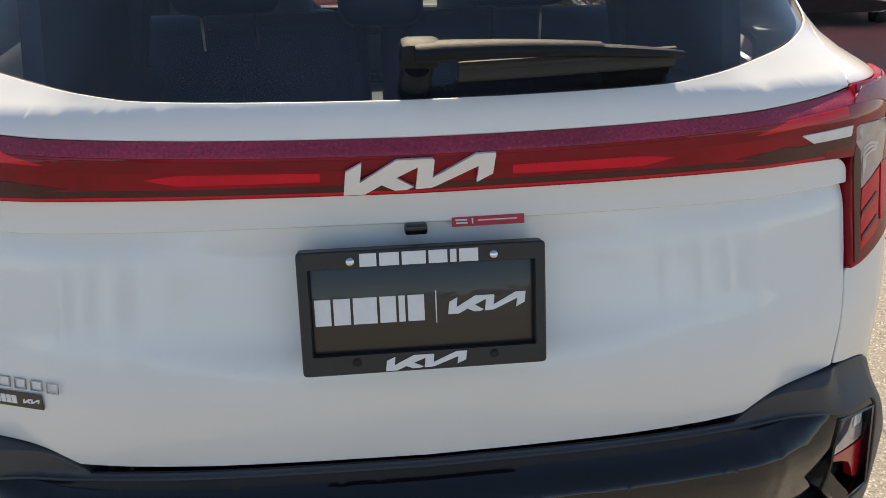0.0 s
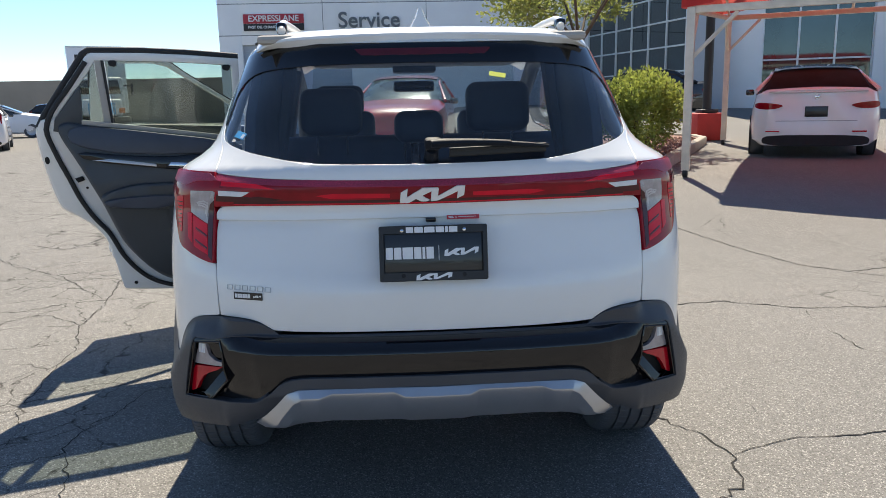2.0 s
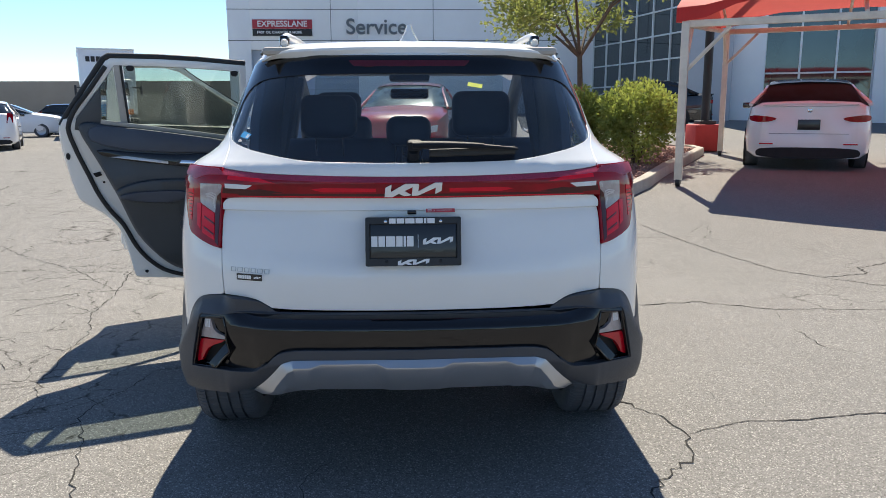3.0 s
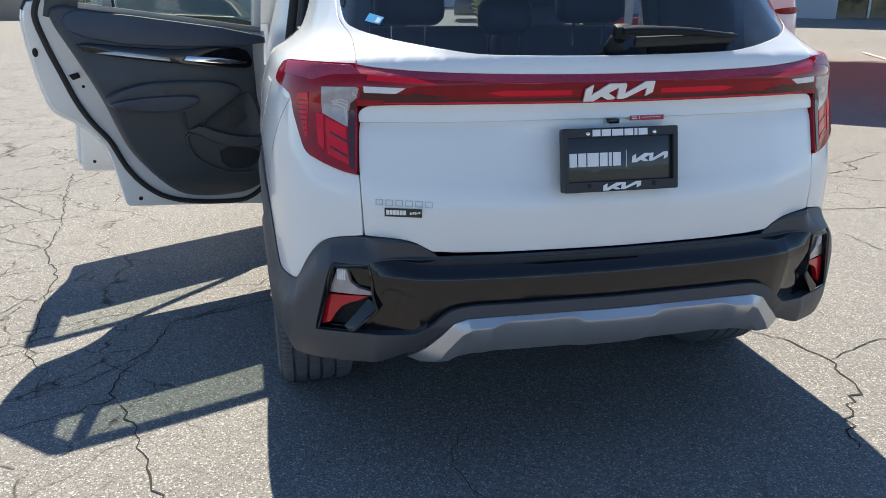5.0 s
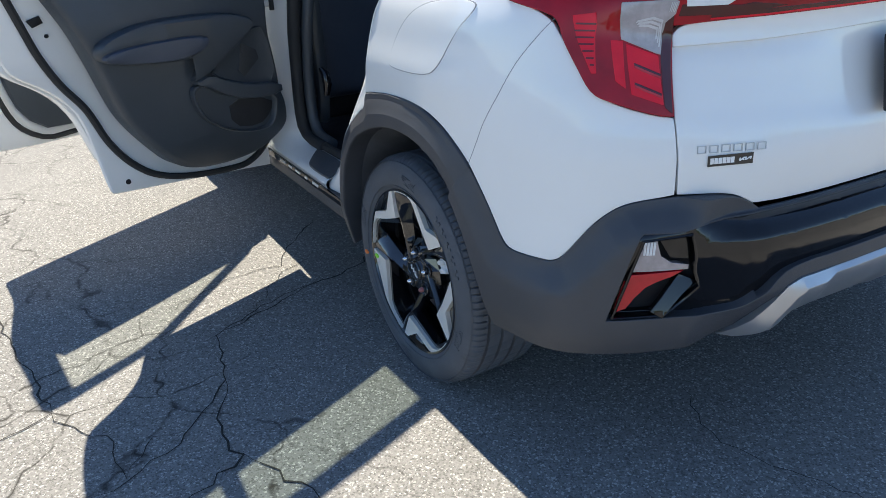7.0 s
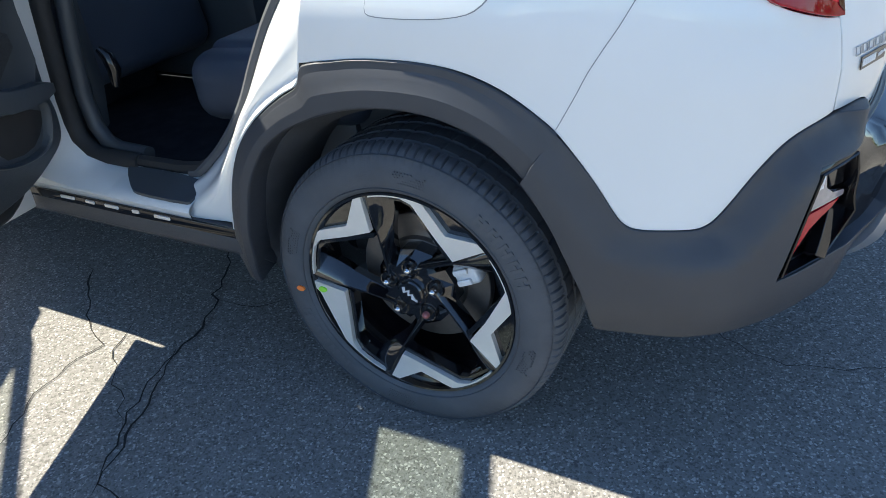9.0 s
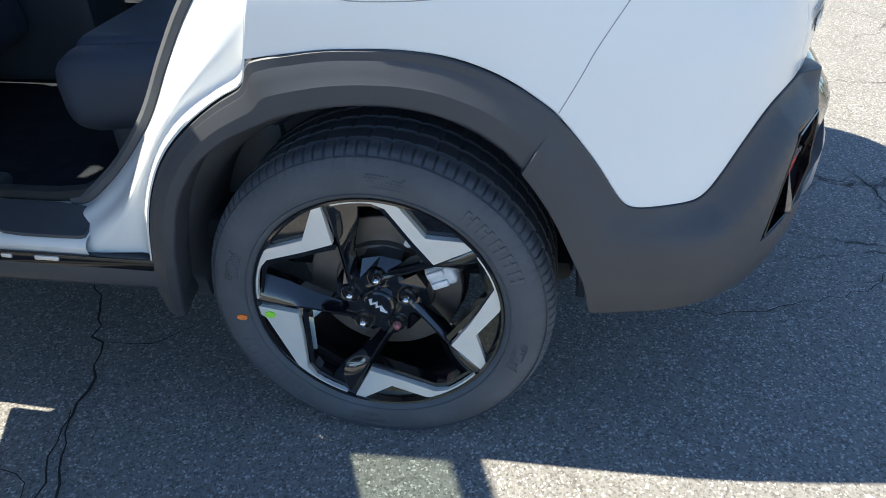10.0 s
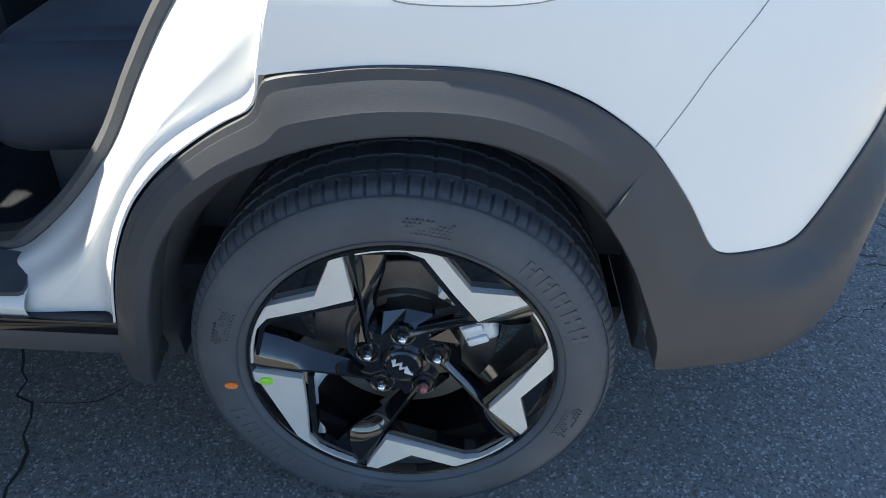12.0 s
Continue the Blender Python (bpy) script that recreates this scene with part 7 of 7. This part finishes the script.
def vehicle(name, label, m, paint, L=4.6, W=1.86, H=1.44, sedan=True, rear=True, lamp=RED_LENS, group="", roof=None, pane=None):
    """A parked car: lofted body, glasshouse, wheels, lamps; its tail stands at y=0, nose at y=L."""
    ob = thing(name, label, "car", m, group)
    hw = W / 2
    if sedan:
        top = [(0, .97), (.06, 1.02), (.18, 1.05), (.55, 1.03), (1.0, .98), (2.0, .96), (3.3, .92), (3.7, .86), (4.3, .74), (4.58, .62), (4.6, .5)]
    else:
        top = [(0, 1.0), (.05, 1.06), (.15, 1.08), (.55, 1.07), (1.0, 1.06), (2.0, 1.05), (3.2, 1.05), (3.6, 1.0), (4.3, .9), (4.58, .72), (4.6, .55)]
    k = L / 4.6
    half = [(0, .72), (.04, .80), (.12, .88), (.3, .96), (.7, 1.0), (1.6, 1.0), (3.2, 1.0), (3.9, .97), (4.3, .88), (4.52, .74), (4.6, .60)]
    ht, wt = glide([a for a, _ in top], [b for _, b in top]), glide([a for a, _ in half], [b for _, b in half])
    rows = []
    for y in np.concatenate([[0, .015, .05, .1, .18, .3], np.linspace(.5, 4.2, 20), [4.4, 4.5, 4.57, 4.6]]):
        h, w = float(ht(y)) * H / 1.44, hw * float(wt(y))
        sec = [(w * .86, .20), (w * .97, .28), (w * 1.0, .50), (w * .985, h * .72), (w * .93, h * .94), (w * .80, h), (w * .4, h + .02), (0, h + .03)]
        row = [(x, y * k, z) for x, z in sec] + [(-x, y * k, z) for x, z in sec[-2::-1]]
        rows.append(row)
    bm = bmesh.new()
    vs = [[bm.verts.new(p) for p in r] for r in rows]
    for a, c in zip(vs, vs[1:]):
        for i in range(len(a) - 1):
            bm.faces.new((a[i], a[i + 1], c[i + 1], c[i]))
    bm.faces.new(vs[0])
    bm.faces.new(vs[-1])
    bmesh.ops.triangulate(bm, faces=[f for f in bm.faces if len(f.verts) > 4])
    bmesh.ops.recalc_face_normals(bm, faces=bm.faces)
    part("body", bm, paint, ob)
    # glasshouse
    if sedan:
        gh = [(.42, 1.03, .80), (.95, 1.36, .66), (1.25, 1.42, .64), (1.9, 1.44, .64), (2.45, 1.38, .66), (3.35, .96, .80)]
    else:
        gh = [(.10, 1.06, .84), (.42, 1.56, .70), (.8, 1.63, .68), (1.9, 1.64, .68), (2.4, 1.58, .70), (3.3, 1.04, .84)]
    hs = H / 1.44 if sedan else H / 1.64
    bm = bmesh.new()
    rows = []
    for y, z, w in gh:
        z *= hs
        zb = float(ht(y)) * H / 1.44 - .02
        rows.append([(hw * .93, y * k, zb), (hw * w * 1.06, y * k, max(zb + .01, z - .10)), (hw * w, y * k, max(zb + .015, z - .03)), (hw * w * .7, y * k, max(zb + .02, z)), (0, y * k, max(zb + .02, z + .015))])
    full = [r + [(-x, y, z) for x, y, z in r[-2::-1]] for r in rows]
    vs = [[bm.verts.new(p) for p in r] for r in full]
    for a, c in zip(vs, vs[1:]):
        for i in range(len(a) - 1):
            bm.faces.new((a[i], a[i + 1], c[i + 1], c[i]))
    bmesh.ops.recalc_face_normals(bm, faces=bm.faces)
    part("glasshouse", bm, pane or CAR_GLASS, ob)
    bm = bmesh.new()
    mid = [[Vector(p) + Vector((0, 0, .012)) for p in r[2:7]] for r in full[1:5]]
    vs = [[bm.verts.new(p) for p in r] for r in mid]
    for a, c in zip(vs, vs[1:]):
        for i in range(len(a) - 1):
            bm.faces.new((a[i], a[i + 1], c[i + 1], c[i]))
    bmesh.ops.recalc_face_normals(bm, faces=bm.faces)
    part("roof", bm, roof or paint, ob)
    def tail(v, k=1.0):
        # moves a flat piece back onto the rounded tail
        return Vector((v.x, v.y + k * float(np.interp(abs(v.x) / hw, [.68, .76, .85, .94, 1.0], [0, .03, .10, .26, .40])), v.z))
    for sg in (-1, 1):
        pil = [Vector(f[1 if sg > 0 else 7]) + Vector((sg * .006, 0, .0)) for f in full]
        tube("pillar", [Vector(full[0][0 if sg > 0 else 8]), pil[1], pil[2]], .035, paint, ob, seg=6)
        tube("pillar", [pil[3], pil[4], Vector(full[5][0 if sg > 0 else 8])], .03, paint, ob, seg=6)
        for y in (.95, 3.65):
            w = new("wheel")
            w.parent = ob
            w.matrix_basis = Matrix.Translation((sg * (hw - .12), y * k, .33))
            revolve("tyre", [(-.10, .21), (-.11, .27), (-.10, .315), (-.07, .33), (.07, .33), (.10, .315), (.11, .27), (.10, .21)], TYRE, w, seg=32)
            revolve("rim", [(sg * .09, .0), (sg * .085, .05), (sg * .09, .12), (sg * .10, .20), (sg * .108, .215), (sg * .09, .22), (0, .2)], SILVER, w, seg=20)
            # dark disc drawn in place of the shade inside the wheel arch
            revolve("arch_shadow", [(-.13, .0), (-.13, .325), (sg * .10, .328), (sg * .10, .30)], DARK, w, seg=28)
        lo = [(.47, .810), (.62, .755), (.80, .745), (.965, .77), (.96, .850), (.80, .855)] if sedan else [(.70, .80), (.90, .80), (.93, 1.12), (.74, 1.08)]
        hl = H / 1.44
        prism("tail_lamp", [(sg * a * hw * .97, b * hl) for a, b in lo], -.016, .05, lamp, ob, to=tail, n=2 if sedan else 0)
        prism("headlamp", [(sg * a * hw * .9, b * hl) for a, b in ((.50, .62), (.90, .68), (.92, .78), (.55, .74))], L - .35, L - .05, WHITE_LENS, ob, bevel=.006)
        box("mirror", (sg * (hw + .07), 2.75 * k, 1.02 * hl), (.15, .09, .11), CAR_BLACK, ob, .03)
    box("plate", (0, -.012, .71 * H / 1.44), (.32, .012, .16), PLATE_BLACK, ob, .004)
    prism("rear_diffuser", [(-hw * .76, .19), (hw * .76, .19), (hw * .82, .31), (hw * .66, .365), (-hw * .66, .365), (-hw * .82, .31)], -.02, .10, DARK, ob, to=tail, n=2)
    if sedan:
        prism("boot_lip", [(-hw * .74, .985 * H / 1.44), (hw * .74, .985 * H / 1.44), (hw * .70, 1.045 * H / 1.44), (-hw * .70, 1.045 * H / 1.44)], -.030, .16, paint, ob, bevel=.02, to=tail, n=1)
        prism("boot_joint", [(-hw * .60, .575), (hw * .60, .575), (hw * .60, .583), (-hw * .60, .583)], -.008, .01, JOINT, ob)
    for sg in (-1, 1):
        box("bumper_reflector", (sg * hw * .64, -.014, .420), (.20, .016, .022), RED_BRIGHT, ob, .004)
    box("mirror_badge", (0, -.008, .93 * H / 1.44), (.07, .012, .07), CHROME, ob, .02)
    return ob


vehicle("sedan", "white sports sedan with a black roof, parked under the canopy", bay_pose(2.7, 1.55, 0, 2), PAINT2, 4.64, 1.88, 1.46, True, roof=CAR_BLACK, pane=SEDAN_GLASS)
vehicle("sedan", "black sedan parked before the showroom", pose(9.2, 20.6, lot(9.2, 20.6), 0, 0, 74), CAR_BLACK, 4.7, 1.85, 1.44, True)
vehicle("parked_suv", "red SUV parked nose to nose with the white one", pose(.30, 15.4, lot(.3, 15.4), 0, 0, 173), CAR_RED, 4.4, 1.82, 1.72, False, pane=PALE_GLASS)
for x, y, r, mt, sed, lab in ((-13.8, 23.2, 24, PAINT2, False, "white SUV with its tail to the lot"), (-21.6, 35.6, -74, PAINT2, False, "white crossover in a row of parked cars"),
                              (-20.0, 40.5, -78, CAR_BLACK, False, "black SUV at the end of a row"), (-17.2, 27.5, 20, CAR_BLUE, True, "dark sedan in a row of parked cars")):
    vehicle("parked_suv" if not sed else "parked_sedan", lab, pose(x, y, 0, 0, 0, r), mt, 4.6, 1.9, 1.62 if not sed else 1.42, sed, group="far parked cars")


def box_truck(m):
    ob = thing("box_truck", "white box truck facing the lot", "truck", m)
    box("cargo_box", (.05, 5.2, 2.58), (2.42, 6.4, 2.96), PAINT2, ob, .04)
    box("roof_rail", (.05, 5.2, 4.08), (2.46, 6.44, .08), MULLION, ob, .01)
    box("cab", (0, 1.35, 1.95), (2.1, 1.3, 1.5), PAINT2, ob, .18, seg=4)
    prism("windscreen", [(-.88, 1.95), (.88, 1.95), (.80, 2.55), (-.80, 2.55)], .62, .70, CAR_GLASS, ob, bevel=.02)
    box("hood", (0, .45, 1.35), (1.7, 1.3, .75), PAINT2, ob, .16, seg=4)
    g = box("grille", (0, -.22, 1.30), (1.1, .06, .50), STICKER_BLUE, ob, .03)
    for k in range(5):
        box("grille_bar", (0, -.26, 1.12 + .09 * k), (1.05, .03, .03), CHROME, g, .008)
    box("bumper", (0, -.25, .72), (2.3, .22, .42), BLACK_STEEL, ob, .05)
    for sg in (-1, 1):
        box("headlamp", (sg * .80, -.16, 1.22), (.26, .10, .24), ORANGE if sg > 0 else WHITE_LENS, ob, .04)
        tube("mirror_arm", [(sg * 1.0, .75, 2.3), (sg * 1.35, .6, 2.3)], .03, BLACK_STEEL, ob, seg=6)
        box("mirror", (sg * 1.36, .6, 2.15), (.10, .08, .5), BLACK_STEEL, ob, .03)
        for y in (.4, 6.6):
            revolve("tyre", [(-.14, .25), (-.15, .40), (-.11, .48), (.11, .48), (.15, .40), (.14, .25), (.10, 0)], TYRE, ob, seg=24, m=Matrix.Translation((sg * .98, y, .48)))
    bars("box_print", Matrix.Translation((-.2, 1.985, 3.62)) @ Euler((radians(90), 0, 0)).to_matrix().to_4x4(), [.17, .17, .17, .17, .17, .17], .24, .05, SIGN_BLACK, ob, .01)
    return ob


box_truck(pose(-13.2, 32.5, 0, 0, 0, 23))

# ---- buildings ----
def window_grid(parent, m, w, h, nx, nz, deep=.10):
    """A curtain wall: recessed panes between mullions; x along, z up, faces -y."""
    win = new("curtain_wall")
    win.parent = parent
    win.matrix_basis = m
    for i in range(nx):
        for j in range(nz):
            bm = bmesh.new()
            add_box(bm, ((i + .5) * w / nx, 0, (j + .5) * h / nz), (w / nx - .05, .03, h / nz - .05), .004)
            part("pane", bm, BUILD_GLASS, win, smooth=False)
    for i in range(nx + 1):
        bm = bmesh.new()
        add_box(bm, (i * w / nx, -.03, h / 2), (.07, deep, h + .07), .006)
        part("mullion", bm, MULLION, win)
    for j in range(nz + 1):
        bm = bmesh.new()
        add_box(bm, (w / 2, -.025, j * h / nz), (w, deep * .8, .06), .006)
        part("transom", bm, MULLION, win)
    return win


def service_building():
    ob = thing("service_building", "white service building with roller door, sign and grey lettering", "building", pose(0, 33.0, 0))
    # front wall with a doorway through it
    x0, x1, top, dh = -8.0, 8.6, 8.2, 3.95
    for nm, a, b, lo, hi in (("wall", x0, -7.0, -.2, top), ("wall", -7.0, -2.2, dh, top), ("wall", -2.2, x1, -.2, top)):
        box(nm, ((a + b) / 2, .2, (lo + hi) / 2), (b - a, .4, hi - lo), WALL_WHITE, ob, .01)
    box("roller_door", (-4.6, .25, dh / 2), (4.8, .1, dh), WALL_GREY, ob, .01)
    for k in range(8):
        box("door_rib", (-4.6, .19, .3 + k * .48), (4.75, .04, .05), WALL_GREY, ob, .01)
    for z in (4.35, 5.7, 7.1):
        box("panel_joint", ((x0 + x1) / 2, -.004, z), (x1 - x0, .012, .03), SIGN_GREY, ob, .002)
    for x in (-3.4, 1.2, 5.5):
        box("panel_joint", (x, -.004, 6.0), (.025, .012, 4.2), SIGN_GREY, ob, .002)
    for x, y, w, d in ((x0 + .2, 8, .4, 15.6), (x1 - .2, 8, .4, 15.6)):
        box("side_wall", (x, y, 4.0), (w, d, 8.4), WALL_WHITE, ob, .01)
    box("flat_roof", (.3, 8, 7.9), (16.4, 15.8, .3), WALL_WHITE, ob, .02)
    sg = new("wall_sign")
    sg.parent = ob
    box("sign_top", (-5.55, -.06, 5.05), (2.65, .10, .40), SIGN_RED, sg, .01)
    box("sign_bottom", (-5.55, -.06, 4.69), (2.65, .10, .30), SIGN_BLACK, sg, .01)
    box("sign_edge", (-5.55, -.045, 4.90), (2.72, .09, .78), PRINT_WHITE, sg, .01)
    up = Euler((radians(90), 0, 0)).to_matrix().to_4x4()
    lettering("sign_words", "EXPRESSLANE", .36, PRINT_WHITE, Matrix.Translation((-5.55, -.125, 5.05)) @ up, sg, .006, bold=.006)
    lettering("sign_words", "FAST OIL CHANGES & MORE", .155, PRINT_WHITE, Matrix.Translation((-5.68, -.125, 4.69)) @ up, sg, .006, bold=.004)
    lettering("wall_letters", "Service", .95, SIGN_GREY, Matrix.Translation((-1.35, -.04, 4.92)) @ up, ob, .04, bold=.012)
    return ob


service_building()


def showroom():
    ob = thing("showroom", "showroom with tall reflective glass and grey columns", "building", pose(0, 0, 0))
    # receding glass wall, then the front with columns
    a, b = Vector((8.6, 33.0, .4)), Vector((10.2, 25.2, .4))
    d = (b - a).normalized()
    m = Matrix((d, Vector((0, 0, 1)).cross(d), Vector((0, 0, 1)))).transposed().to_4x4()
    m.translation = a
    L = (b - a).length
    window_grid(ob, m, L, 6.4, 6, 7)
    h = Matrix.Rotation(radians(-24), 4, "Z")
    h.translation = Vector((10.2, 25.2, .6))

    def at(x0, x1, z0, z1, y, dep, mt, nm):
        o = box(nm, ((x0 + x1) / 2, y, (z0 + z1) / 2), (x1 - x0, dep, z1 - z0), mt, ob, .02)
        o.data.transform(h)
    at(0, 1.45, -.6, 8.0, .0, .9, WALL_GREY, "column")
    at(1.45, 2.5, -.6, 8.0, .25, .5, WALL_WHITE, "wall_panel")
    at(5.9, 6.9, -.6, 8.0, .25, .5, WALL_WHITE, "wall_panel")
    at(6.9, 8.4, -.6, 8.0, .0, .9, WALL_GREY, "column")
    at(2.5, 16, 5.6, 8.0, .3, .4, WALL_GREY, "fascia")
    at(0, 16, -.7, .05, .2, .7, WALL_GREY, "plinth")
    at(0, 16, -.5, 8.0, 6.0, .3, WALL_WHITE, "back_wall")
    window_grid(ob, h @ Matrix.Translation((2.5, .35, .05)), 3.4, 5.55, 3, 3)
    window_grid(ob, h @ Matrix.Translation((8.4, .35, .05)), 7.2, 5.55, 6, 3)
    return ob


showroom()
tagged(box("wall_far", (-45, 62, 1.75), (70, .4, 3.7), TAN_WALL, None, .02), "tan boundary wall beyond the lot", "wall", kind="structure")
bm = bmesh.new()
vs = []
for i in range(80):
    x = -2600 + i * 66
    hgt = 62 + 46 * abs(noise.noise(Vector((i * .13, 3, 0)))) + 22 * noise.noise(Vector((i * .5, 9, 0)))
    vs.append((bm.verts.new((x, 2600, -5)), bm.verts.new((x, 2640, hgt))))
for a, c in zip(vs, vs[1:]):
    bm.faces.new((a[0], c[0], c[1], a[1]))
tagged(part("backdrop", bm, HILL), "hazy far hills", "hills", kind="structure")

# lamp pole in its red concrete base
lp = thing("lamp_pole", "black lamp pole in a red concrete base", "lamp pole", Matrix.Translation((6.35, 13.7, lot(6.35, 13.7))))
box("base", (0, 0, .28), (.62, .62, .56), RED_CONCRETE, lp, .03)
tube("pole", [(0, 0, .55), (0, 0, 7.0)], .09, BLACK_STEEL, lp, seg=12)
box("flange", (0, 0, .60), (.36, .36, .08), BLACK_STEEL, lp, .02)

# far line of trees that closes the lot on the side away from the buildings
rnd = random.Random(21)
bm = bmesh.new()
for i in range(34):
    x, y = -75 + i * 4.6 + rnd.uniform(-1.5, 1.5), -58 + rnd.uniform(-3, 3)
    h = rnd.uniform(2.2, 5.5)
    leaf_cloud(bm, (x, y, h * .55), (rnd.uniform(1.8, 3.2), 1.6, h * .5), 150, .9, rnd, .2)
tagged(part("far_trees", bm, LEAF2, smooth=False), "far line of low green trees beyond the lot", "trees", kind="stuff")
# unseen wall added to close the lot in reflections
tagged(box("wall_behind", (0, -64, .9), (180, .3, 1.8), TAN_WALL, None, .02), "unseen low tan wall added behind the lot for reflections", "wall", kind="structure")
